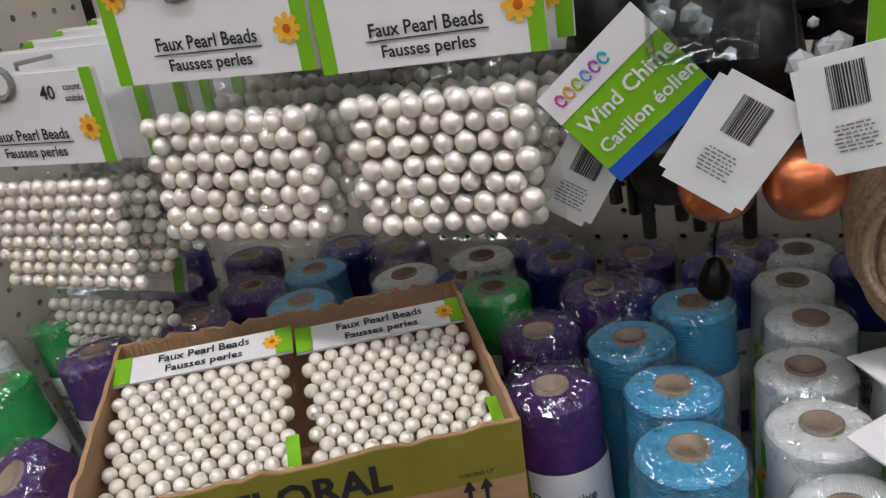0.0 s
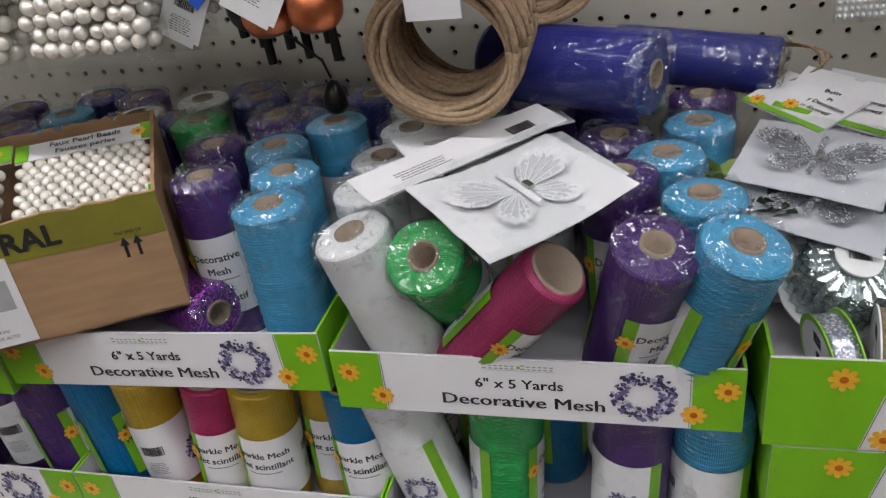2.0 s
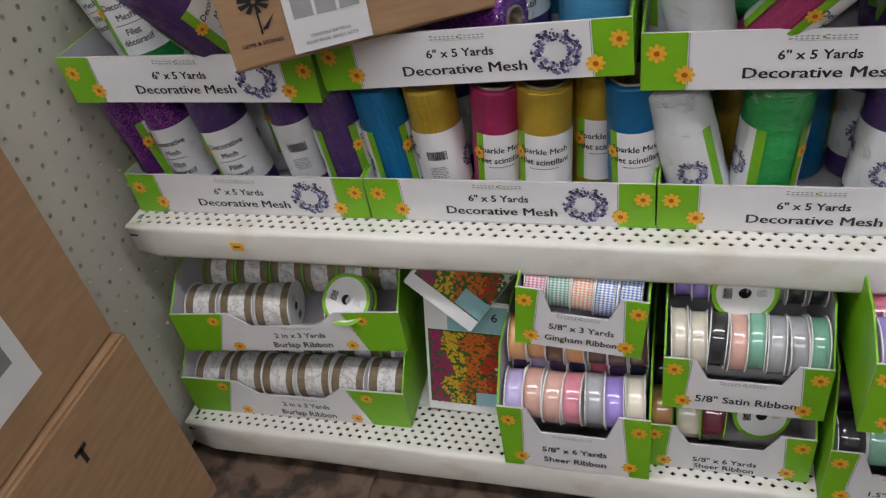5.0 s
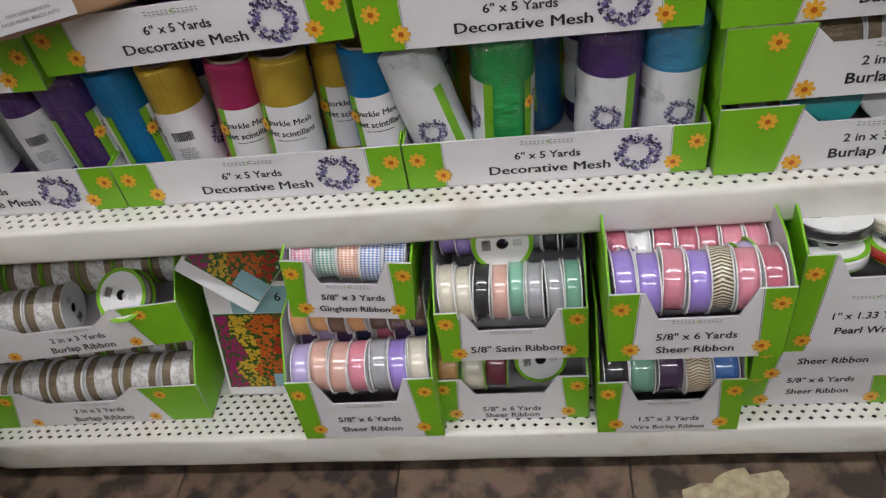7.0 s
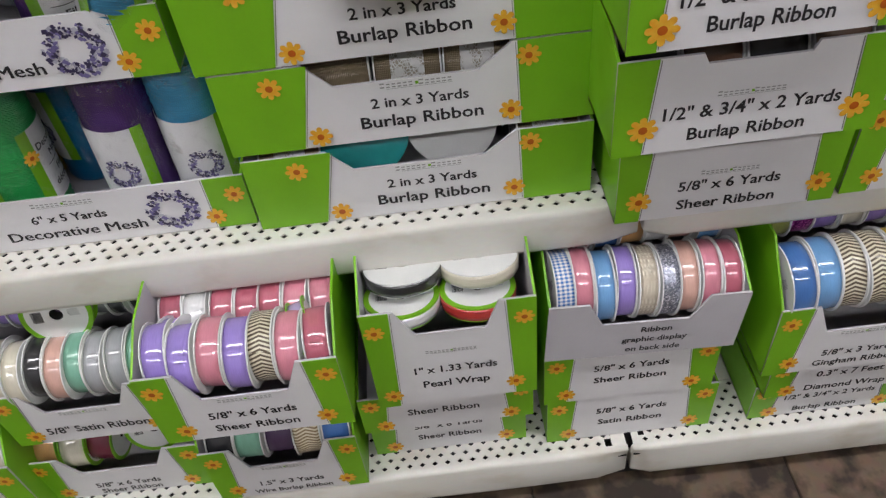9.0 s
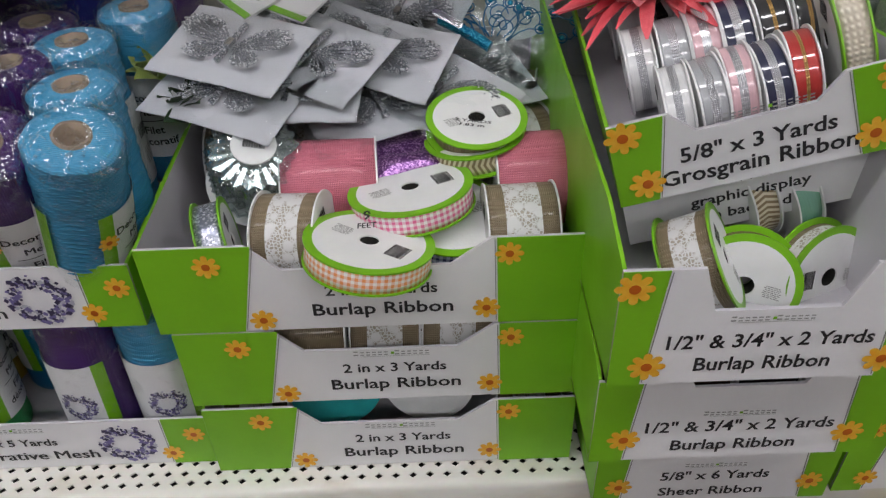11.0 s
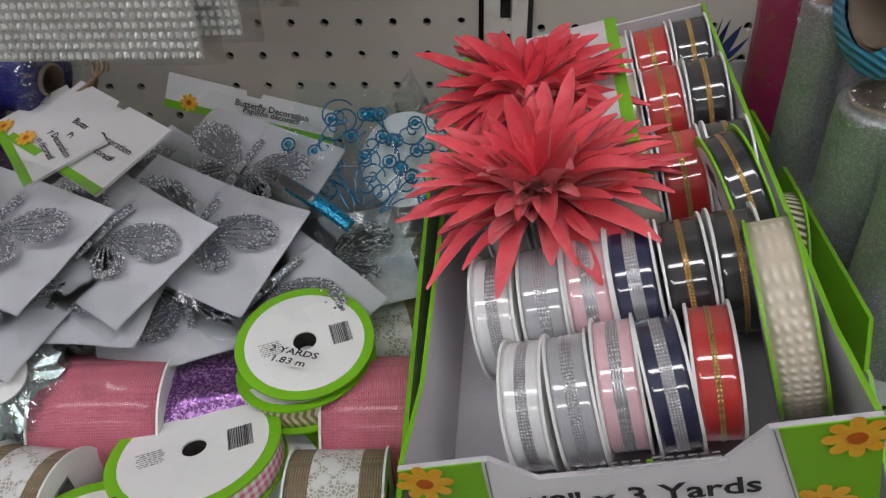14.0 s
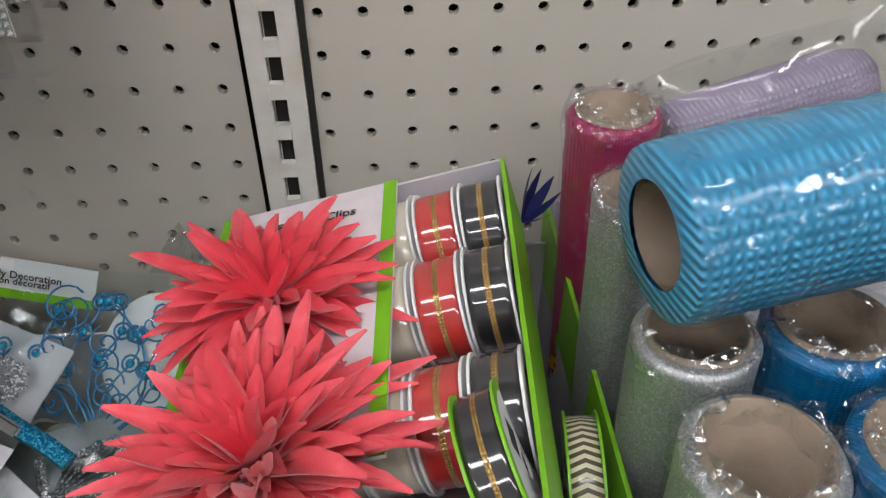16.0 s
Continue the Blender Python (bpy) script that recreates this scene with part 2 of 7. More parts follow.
def wreath_mesh():
    bm = bmesh.new()
    rnd = random.Random(4)
    for i in range(230):
        a, r = rnd.uniform(0, 6.283), rnd.uniform(0.0115, 0.0235)
        x, y, s, t = r * math.cos(a), r * math.sin(a), rnd.uniform(0.0011, 0.0026), rnd.uniform(0, 3.14)
        z = 0.00002 * i / 10
        v = [bm.verts.new((x + s * math.cos(t + k * 1.571) * (1.3 if k % 2 else 0.8), y + s * math.sin(t + k * 1.571), z)) for k in range(4)]
        bm.faces.new(v).material_index = rnd.choice((0, 0, 1, 1, 2))
    return keep_mesh("wreath_print", bm, WREATHS)


def brand_mesh():
    """The maker's mark as two groups of plain bars round a dot."""
    bm = bmesh.new()
    x = -0.031
    for i in range(12):
        w, h = (0.0036, 0.0048) if i in (0, 6) else (0.0030, 0.0038)
        slab(bm, x, x + w, 0, h * 0.28, 0, 0.0001)
        slab(bm, x, x + w, h * 0.72, h, 0, 0.0001)
        x += w + (0.0016 if i != 5 else 0.0052)
    slab(bm, -0.0020, 0.0006, 0.0008, 0.0034, 0, 0.0001, 1)
    slab(bm, -0.026, 0.028, -0.0014, -0.0011, 0, 0.0001)
    return keep_mesh("maker_mark", bm, [MARKINK, GREEN])


DAISY, WREATH, MARK = daisy_mesh(), wreath_mesh(), brand_mesh()


def fine_print_mesh(w, rows, pitch, seed):
    """Small print that cannot be read, as rows of short bars."""
    bm = bmesh.new()
    rnd = random.Random(seed)
    for k in range(rows):
        x = -w / 2 + rnd.uniform(0, w * 0.1)
        end = w / 2 - rnd.uniform(0, w * 0.2)
        while x < end:
            s = rnd.uniform(0.0012, 0.0042)
            slab(bm, x, min(x + s, end), -k * pitch, -k * pitch + pitch * 0.42, 0, 0.0001)
            x += s + 0.0009
    return keep_mesh("fine_print", bm, [GREYINK])


def barcode_mesh(w, h, seed):
    bm = bmesh.new()
    rnd = random.Random(seed)
    x = 0
    while x < w:
        s = rnd.choice((0.0003, 0.0005, 0.0008))
        slab(bm, x - w / 2, x + s - w / 2, 0, h, 0, 0.0001)
        x += s + rnd.choice((0.0003, 0.0006))
    return keep_mesh("barcode", bm, [INK])


PRINTS = [fine_print_mesh(0.03, 5, 0.0028, 1), fine_print_mesh(0.022, 7, 0.0022, 2), fine_print_mesh(0.05, 4, 0.003, 3)]
BARS = [barcode_mesh(0.022, 0.011, 1), barcode_mesh(0.016, 0.02, 2)]

# ---- the shelf unit, floor and room ----
def perforated(name, place, u0, v0, nu, nv, pu, pv, shape, thick, material, parent=None, stagger=False):
    """A sheet of nu by nv cells, each with a hole through it. shape: eight radii round the hole."""
    verts, faces = [], []
    rim = [(1, 0), (1, 1), (0, 1), (-1, 1), (-1, 0), (-1, -1), (0, -1), (1, -1)]
    for j in range(nv):
        off = pu / 2 if stagger and j % 2 else 0
        for i in range(nu):
            cu, cv = u0 + (i + 0.5) * pu + off, v0 + (j + 0.5) * pv
            s = len(verts)
            for a, b in rim:
                verts.append(place(cu + a * pu / 2, cv + b * pv / 2, 0))
            for d in (0, thick):
                for k, r in enumerate(shape):
                    verts.append(place(cu + r * math.cos(k * math.pi / 4), cv + r * math.sin(k * math.pi / 4), d))
            for k in range(8):
                n = (k + 1) % 8
                faces.append((s + k, s + n, s + 8 + n, s + 8 + k))
                faces.append((s + 8 + k, s + 8 + n, s + 16 + n, s + 16 + k))
    me = bpy.data.meshes.new(name)
    me.from_pydata(verts, [], faces)
    bm = bmesh.new()
    bm.from_mesh(me)
    bmesh.ops.remove_doubles(bm, verts=bm.verts, dist=0.00002)
    bm.to_mesh(me)
    bm.free()
    me.materials.append(material)
    ob = new(name, me)
    ob.parent = parent
    return ob


ROUND = [0.0033] * 8
DIAMOND = [0.0038, 0.0023, 0.0030, 0.0023] * 2
PITCH = 0.0258


def structure(name, label, bm, material, smooth=False):
    return tagged(part(name, bm, material, None, "", smooth), label, "", "", "structure")


bm = bmesh.new()
slab(bm, -6, 6, -5, 3, -0.05, -0.004)
floor = structure("floor", "brown slate-look vinyl tile floor, scuffed", bm, mat("floor_bed", (0.06, 0.05, 0.04), 0.8))
for nm, lab, b in (("wall_south", "plain pale store wall", (-6, 6, -5.1, -5, 0, 3.2)), ("wall_west", "plain pale store wall", (-6.1, -6, -5, 3, 0, 3.2)), ("wall_east", "plain pale store wall", (6, 6.1, -5, 3, 0, 3.2)), ("wall_north", "plain pale store wall", (-6, 6, 3, 3.1, 0, 3.2))):
    bm = bmesh.new()
    slab(bm, *b)
    structure(nm, lab, bm, mat("store_wall_paint", (0.33, 0.32, 0.31), 0.7, scale=3))
bm = bmesh.new()
slab(bm, -6.1, 6.1, -5.1, 3.1, 3.2, 3.3)
structure("ceiling", "white suspended store ceiling", bm, mat("ceiling_tile", (0.75, 0.75, 0.73), 0.8, scale=8))

# pegboard back, with real holes; a near-black board behind stands for their shade
def on_back(u, v, d):
    return (u, d, v)


back = perforated("wall_pegboard", on_back, 0.551 - 45.5 * PITCH, 0.673 - 12.5 * PITCH, 50, 40, PITCH, PITCH, ROUND, 0.006, PEGBOARD)
tagged(back, "cream pegboard back panel with rows of round holes", "pegboard", "", "structure")
right = perforated("wall_pegboard_right", on_back, 0.714 - 0.5 * 0.0254, 0.846 - 18.5 * 0.0254, 34, 40, 0.0254, 0.0254, ROUND, 0.006, PEGBOARD)
tagged(right, "cream pegboard back panel with rows of round holes", "pegboard", "", "structure")
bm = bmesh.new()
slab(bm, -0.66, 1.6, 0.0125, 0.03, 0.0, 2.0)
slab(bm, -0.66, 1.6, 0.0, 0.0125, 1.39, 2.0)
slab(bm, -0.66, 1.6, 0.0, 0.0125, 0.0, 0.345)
structure("backing_board", "near-black board added for the shade in the pegboard holes", bm, GAPSHADE)
side_x = -0.632


def on_side(u, v, d):
    return (side_x - d, u, v)


side = perforated("wall_pegboard_side", on_side, -0.47, 0.02, 18, 52, PITCH, PITCH, ROUND, 0.006, PEGBOARD)
tagged(side, "cream pegboard end panel beside the shelves", "pegboard", "", "structure")
# added near-black board: the dark seen through the end panel's holes
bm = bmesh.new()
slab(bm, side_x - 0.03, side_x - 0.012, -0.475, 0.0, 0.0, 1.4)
structure("end_board", "near-black board added for shade in the end panel's holes", bm, GAPSHADE)


def upright(x, face):
    """A slotted shelf upright: two rails with rungs between the slots."""
    bm = bmesh.new()
    for a, b in ((-0.016, -0.0045), (0.0045, 0.016)):
        slab(bm, x + a, x + b, -0.006, 0.0, 0.345, 2.0)
    z = 0.345
    top = 0.8415
    while z < 2.0:
        k = round((z - top) / 0.0268)
        s = top + k * 0.0268
        slab(bm, x - 0.0045, x + 0.0045, -0.0055, 0.0, s + 0.0085, s + 0.0185)
        z += 0.0268
    # near-black strip behind the slots, their shade as colour
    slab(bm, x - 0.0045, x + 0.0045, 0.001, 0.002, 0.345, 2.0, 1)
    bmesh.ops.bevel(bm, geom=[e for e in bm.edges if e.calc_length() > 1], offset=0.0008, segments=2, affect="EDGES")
    return tagged(part("upright_post", bm, [STEEL, GAPSHADE]), "cream steel upright with a row of slots", "upright", "uprights", "structure")


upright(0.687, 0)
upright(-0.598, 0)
# near-black strip painted in for the shaded seam by the upright
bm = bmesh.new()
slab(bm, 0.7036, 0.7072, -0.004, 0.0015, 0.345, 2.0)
structure("trim_seam", "near-black strip standing for shade in the gap beside the upright", bm, GAPSHADE)


def shelf_board(name, x0, x1, ztop, yfront, lip, label):
    """A steel shelf: deck with perforated front strip, rounded lip and end returns."""
    t = thing(name, label, "shelf", pose(0, 0, 0), "", "structure")
    p = 0.0142
    nu = int((x1 - x0 - 0.02) / p)
    rows = 7
    perforated("perforated_strip", lambda u, v, d: (u, v, ztop - d), x0 + 0.008, yfront + 0.008, nu, rows, p, 0.0097, DIAMOND, 0.0015, STEEL, t, True)
    bm = bmesh.new()
    slab(bm, x0 + 0.001, x1 - 0.001, yfront + 0.0765, -0.002, ztop - 0.003, ztop)
    # near-black sheet below the perforations, so their shade is painted in
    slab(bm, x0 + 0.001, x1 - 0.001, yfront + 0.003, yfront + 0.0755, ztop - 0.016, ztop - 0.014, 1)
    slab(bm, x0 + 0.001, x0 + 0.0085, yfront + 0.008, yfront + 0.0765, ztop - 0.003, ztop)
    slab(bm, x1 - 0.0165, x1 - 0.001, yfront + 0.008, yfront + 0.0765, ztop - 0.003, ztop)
    part("deck", bm, [STEEL, GAPSHADE], t)
    prof = [(yfront + 0.0085, ztop + 0.0), (yfront + 0.004, ztop - 0.0003), (yfront + 0.0015, ztop - 0.002), (yfront, ztop - 0.006), (yfront - 0.001, ztop - lip + 0.004), (yfront, ztop - lip), (yfront + 0.004, ztop - lip - 0.0005), (yfront + 0.02, ztop - lip + 0.001)]
    bm = bmesh.new()
    n = 40
    cols = []
    for i in range(n + 1):
        x = x0 + (x1 - x0) * i / n
        e = min(i, n - i)
        cut = 0.012 if e == 0 else 0.0
        cols.append([bm.verts.new((x, y + 0.0006 * math.sin(x * 23 + k) * (k > 2) + cut * (k > 2) * 0.4, z + cut * (0.35 if k > 3 else 0))) for k, (y, z) in enumerate(prof)])
    for a, b in zip(cols, cols[1:]):
        for k in range(len(prof) - 1):
            bm.faces.new((a[k], a[k + 1], b[k + 1], b[k]))
    for c in (cols[0][::-1], cols[-1]):
        bm.faces.new(c)
    part("lip", bm, STEEL, t, "", True)
    return t


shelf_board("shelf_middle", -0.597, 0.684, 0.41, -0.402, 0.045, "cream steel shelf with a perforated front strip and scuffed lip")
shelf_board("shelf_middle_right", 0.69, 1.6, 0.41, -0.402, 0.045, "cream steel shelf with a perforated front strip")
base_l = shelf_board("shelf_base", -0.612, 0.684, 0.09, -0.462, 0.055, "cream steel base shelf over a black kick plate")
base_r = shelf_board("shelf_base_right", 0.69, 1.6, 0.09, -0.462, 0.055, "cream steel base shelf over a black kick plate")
sticker = thing("price_sticker", "small yellow price sticker on the shelf lip", "sticker", pose(-0.445, -0.4025, 0.388))
bm = bmesh.new()
slab(bm, -0.008, 0.008, -0.0012, 0.0, -0.006, 0.006)
part("sticker_face", bm, PETAL, sticker)
bm = bmesh.new()
slab(bm, -0.005, 0.004, -0.0016, -0.0013, -0.001, 0.001)
part("printed_bar", bm, INK, sticker)
bm = bmesh.new()
slab(bm, -0.60, 1.6, -0.44, -0.42, 0.0, 0.088)
structure("kick_plate", "black recessed kick plate under the base shelf", bm, KICK)

# vinyl tiles near the shelf, and the chipped patch
TILES = [mat("slate_vinyl_" + k, c, 0.7, other=o, vary=0.4, scale=20, bump=0.25, bump_scale=60) for k, c, o in (("a", (0.15, 0.095, 0.06), (0.028, 0.018, 0.013)), ("b", (0.045, 0.03, 0.021), (0.19, 0.125, 0.085)), ("c", (0.17, 0.115, 0.075), (0.04, 0.026, 0.018)))]
for m in TILES:
    ramp = m.node_tree.nodes["Color Ramp"].color_ramp
    ramp.elements[0].position, ramp.elements[1].position = 0.43, 0.57
tile_meshes = []
for k in range(3):
    bm = bmesh.new()
    slab(bm, -0.1515, 0.1515, -0.1515, 0.1515, -0.004, 0.0)
    bmesh.ops.bevel(bm, geom=[e for e in bm.edges if e.verts[0].co.z > -0.001 and e.verts[1].co.z > -0.001], offset=0.0012, segments=1, affect="EDGES")
    tile_meshes.append(keep_mesh("floor_tile", bm, [TILES[k]]))
rnd = random.Random(8)
for i in range(-9, 10):
    for j in range(-9, 1):
        ob = share("floor_tile", tile_meshes[rnd.randrange(3)], floor, pose(0.12 + i * 0.305, -0.52 + 0.305 * j + 0.12, 0, 0, 0, 90 * rnd.randrange(4)))
bm = bmesh.new()
ring = []
for i in range(40):
    a = 2 * math.pi * i / 40
    r = 1 + 0.35 * noise.noise((math.cos(a) * 1.7, math.sin(a) * 1.7, 3.0)) + 0.18 * noise.noise((math.cos(a) * 6, math.sin(a) * 6, 1.0))
    ring.append(bm.verts.new((0.066 * r * math.cos(a), 0.034 * r * math.sin(a), 0.0008)))
bm.faces.new(ring)
patch = part("floor_chip", bm, mat("bare_filler", (0.50, 0.43, 0.27), 0.9, other=(0.30, 0.24, 0.15), vary=0.3, scale=70, bump=0.9, bump_scale=120), floor)
patch.matrix_basis = pose(0.40, -0.50, 0, 0, 0, 12)


def ceiling_light(x, y):
    t = thing("ceiling_light", "long white fluorescent ceiling fixture, lit", "ceiling light", pose(x, y, 3.2), "ceiling lights")
    bm = bmesh.new()
    slab(bm, -1.25, 1.25, -0.17, 0.17, -0.05, -0.001)
    part("frame", bm, STEEL, t)
    m, n, l, p = nodes_of("fluorescent_diffuser")
    p.inputs["Emission Color"].default_value, p.inputs["Emission Strength"].default_value = (0.975, 0.965, 1.0, 1), LAMP_WATTS
    bm = bmesh.new()
    slab(bm, -1.2, 1.2, -0.13, 0.13, -0.07, -0.052)
    part("diffuser", bm, m, t)
    return t


first_light = ceiling_light(0.0, -1.15)
for x, y in ((2.52, -1.15), (-2.52, -1.15), (0.0, -3.3), (2.52, -3.3), (-2.52, -3.3)):
    copy_thing(first_light, pose(x, y, 3.2))


# ---- card display trays ----
def display_tray(label, m, w, d, hf, lines, hs=None, green=(0.16, 0.13), notch=None, slant=0.0, blooms=(), wreath=0.0, mark=None, category="display tray", front=None, outer=None, extra=None):
    """A printed card tray. Its front's foot is the origin; x runs along the front, y into the shelf."""
    front, outer = front or WHITE, outer or GREEN
    hs = hs or hf
    t = thing("display_tray", label, category, m, "printed card display trays")
    bm = bmesh.new()
    slab(bm, -w / 2, w / 2, 0.002, d, 0.0, 0.002)
    part("tray_floor", bm, GREYCARD, t)
    bm = bmesh.new()
    slab(bm, -w / 2 + 0.0025, w / 2 - 0.0025, d - 0.002, d, 0.0022, hs)
    part("back_wall", bm, GREYCARD, t)
    for s in (-1, 1):
        bm = bmesh.new()
        pts = [(0.0, 0.0), (d, 0.0), (d, hs), (min(0.05, d * 0.3), hs), (0.0025, hf)]
        xo, xi = s * w / 2, s * (w / 2 - 0.0022)
        a = [bm.verts.new((xo, y, z)) for y, z in pts]
        b = [bm.verts.new((xi, y, z)) for y, z in pts]
        bm.faces.new(a if s > 0 else a[::-1])
        bm.faces.new(b[::-1] if s > 0 else b).material_index = 1
        for i in range(5):
            j = (i + 1) % 5
            bm.faces.new((a[i], b[i], b[j], a[j]) if s > 0 else (a[j], b[j], b[i], a[i]))
        part("side_wall", bm, [outer, GREYCARD], t)
    pts = [(-w / 2, 0), (w / 2, 0), (w / 2, hf)]
    if notch:
        x0, x1, x2, x3, zn = notch
        pts += [(x3 * w, hf), (x2 * w, zn * hf), (x1 * w, zn * hf), (x0 * w, hf)]
    pts += [(-w / 2, hf)]
    bm = bmesh.new()
    card(bm, pts, 0.0, 0.0022, 0, 1)
    part("front_panel", bm, [front, GREYCARD], t)
    gl, gr = green
    for s, g in ((-1, gl), (1, gr)):
        if g:
            bm = bmesh.new()
            e = s * (w / 2 - g * w)
            k = slant * s if isinstance(slant, float) else slant[(s + 1) // 2] * s
            q = [(s * w / 2, 0.0), (s * w / 2, hf), (e - k, hf), (e + k, 0.0)]
            card(bm, q if s < 0 else q[::-1], -0.0006, 0.0)
            part("green_print", bm, GREEN, t)
            bm = bmesh.new()
            e2 = e - s * 0.0011
            q = [(e2 - k, hf * 0.985), (e2 - s * 0.0005 - k, hf * 0.985), (e2 - s * 0.0005 + k, hf * 0.02), (e2 + k, hf * 0.02)]
            card(bm, q if s > 0 else q[::-1], -0.0005, 0.0)
            part("ruled_line", bm, GREYINK, t)
    for x, z, k in blooms:
        o = share("flower_print", DAISY, t, pose(x * w, -0.0012, z * hf, 90, 0, 0) @ Matrix.Scale(k, 4))
    if wreath:
        share("wreath_print", WREATH, t, pose(wreath * w, -0.0006, hf * 0.5, 90, 0, 0) @ Matrix.Scale(hf / 0.058, 4))
    if mark:
        share("maker_mark", MARK, t, pose(mark[0] * w, -0.0004, mark[1] * hf, 90, 0, 0) @ Matrix.Scale(mark[2], 4))
    for text, size, x, z, *wide in lines:
        share("lettering", words(text, size, width=wide[0] if wide else 0.0), t, pose(x * w, -0.0006, z * hf, 90, 0, 0))
    return t


MESH_LINES = [('6" x 5 Yards', 0.0120, -0.02, 0.52, 0.066), ("Decorative Mesh", 0.0150, -0.015, 0.20, 0.123)]
MESH_BLOOMS = [(-0.455, 0.66, 0.95), (-0.375, 0.28, 0.95), (0.462, 0.66, 0.95), (0.39, 0.25, 0.95)]


def mesh_tray(x0, x1, z, tilt=0.0, y=-0.368, turn=0.0):
    w = x1 - x0
    return display_tray("low white and green card tray of decorative mesh rolls", pose((x0 + x1) / 2, y, z, 0, tilt, turn), w, 0.352, 0.056, MESH_LINES, green=(0.13, 0.115), blooms=MESH_BLOOMS, wreath=0.276, mark=(-0.015, 0.84, 0.9))


mesh_tray(-0.590, -0.278, 0.411)
mesh_tray(-0.276, 0.039, 0.411)
mesh_tray(0.041, 0.345, 0.411)
mesh_tray(-0.604, -0.298, 0.566, 0.6)
mesh_tray(-0.290, 0.018, 0.584, -2.2)
mesh_tray(0.023, 0.328, 0.573, 0.3)

BURLAP_LINES = [("2 in x 3 Yards", 0.0130, 0.03, 0.41, 0.077), ("Burlap Ribbon", 0.0155, 0.03, 0.17, 0.098)]


def burlap_tray(x0, x1, z, y=-0.378, d=0.36, hf=0.076, hs=None, tilt=0.0, turn=0.0):
    w = x1 - x0
    return display_tray("green and white card tray of burlap ribbon spools", pose((x0 + x1) / 2, y, z, 0, tilt, turn), w, d, hf, BURLAP_LINES, hs=hs, green=(0.228, 0.205), notch=(-0.26, -0.19, 0.19, 0.28, 0.72), slant=(0.008, 0.001), blooms=[(-0.35, 0.80, 1.0), (-0.25, 0.14, 1.0), (0.32, 0.83, 1.0), (0.27, 0.2, 1.0)], mark=(0.03, 0.64, 0.95))


burlap_tray(0.350, 0.643, 0.411)
burlap_tray(0.347, 0.643, 0.494)
burlap_tray(0.340, 0.641, 0.572, d=0.34)

# ---- rolls of decorative mesh ----
def frame_between(foot, top, spin=0.0):
    """A pose whose z runs from foot to top."""
    f, t = Vector(foot), Vector(top)
    z = (t - f).normalized()
    y = (Vector((0, 1, 0)) - z * z.y).normalized()
    x = y.cross(z)
    q = Matrix((x, y, z)).transposed().to_4x4()
    return Matrix.Translation(f) @ q @ pose(0, 0, 0, 0, 0, spin)


def thread(name, color, dark, coat=0.25):
    return woven(name, color, dark, 0.0016, 0.5, 0.5, coat)


THREADS = {
    "purple": (thread("purple_mesh", (0.085, 0.018, 0.20), (0.03, 0.006, 0.085)), "purple"),
    "sky": (thread("sky_blue_mesh", (0.09, 0.46, 0.74), (0.035, 0.27, 0.50)), "sky-blue"),
    "white": (thread("white_mesh", (0.90, 0.90, 0.90), (0.74, 0.75, 0.76)), "white"),
    "green": (thread("green_mesh", (0.025, 0.50, 0.12), (0.01, 0.30, 0.06)), "bright green"),
    "royal": (thread("royal_blue_mesh", (0.016, 0.022, 0.30), (0.006, 0.008, 0.13)), "royal blue"),
    "wine": (thread("wine_red_mesh", (0.38, 0.025, 0.12), (0.22, 0.012, 0.065), 0.1), "wine red"),
    "gold": (woven("gold_mesh", (0.66, 0.47, 0.05), (0.42, 0.27, 0.02), 0.0015, 0.35, 0.4, 0.3, 0.35), "gold"),
    "magenta": (woven("magenta_mesh", (0.50, 0.03, 0.15), (0.30, 0.012, 0.08), 0.0015, 0.35, 0.4, 0.3, 0.2), "magenta"),
    "teal": (woven("teal_blue_mesh", (0.0, 0.21, 0.46), (0.0, 0.10, 0.26), 0.0015, 0.35, 0.4, 0.3, 0.2), "teal-blue"),
    "silver": (glitter("silver_mesh", (0.42, 0.43, 0.43), (0.66, 0.67, 0.67), 1500, 0.45), "sparkling silver-grey"),
    "net": (woven("sky_blue_net", (0.10, 0.50, 0.80), (0.015, 0.15, 0.30), 0.0042, 0.4, 1.0, 0.4), "open-weave sky-blue"),
    "glint": (glitter("purple_glitter_mesh", (0.10, 0.015, 0.22), (0.65, 0.12, 0.75)), "glittering purple"),
}
ROLLS = {}


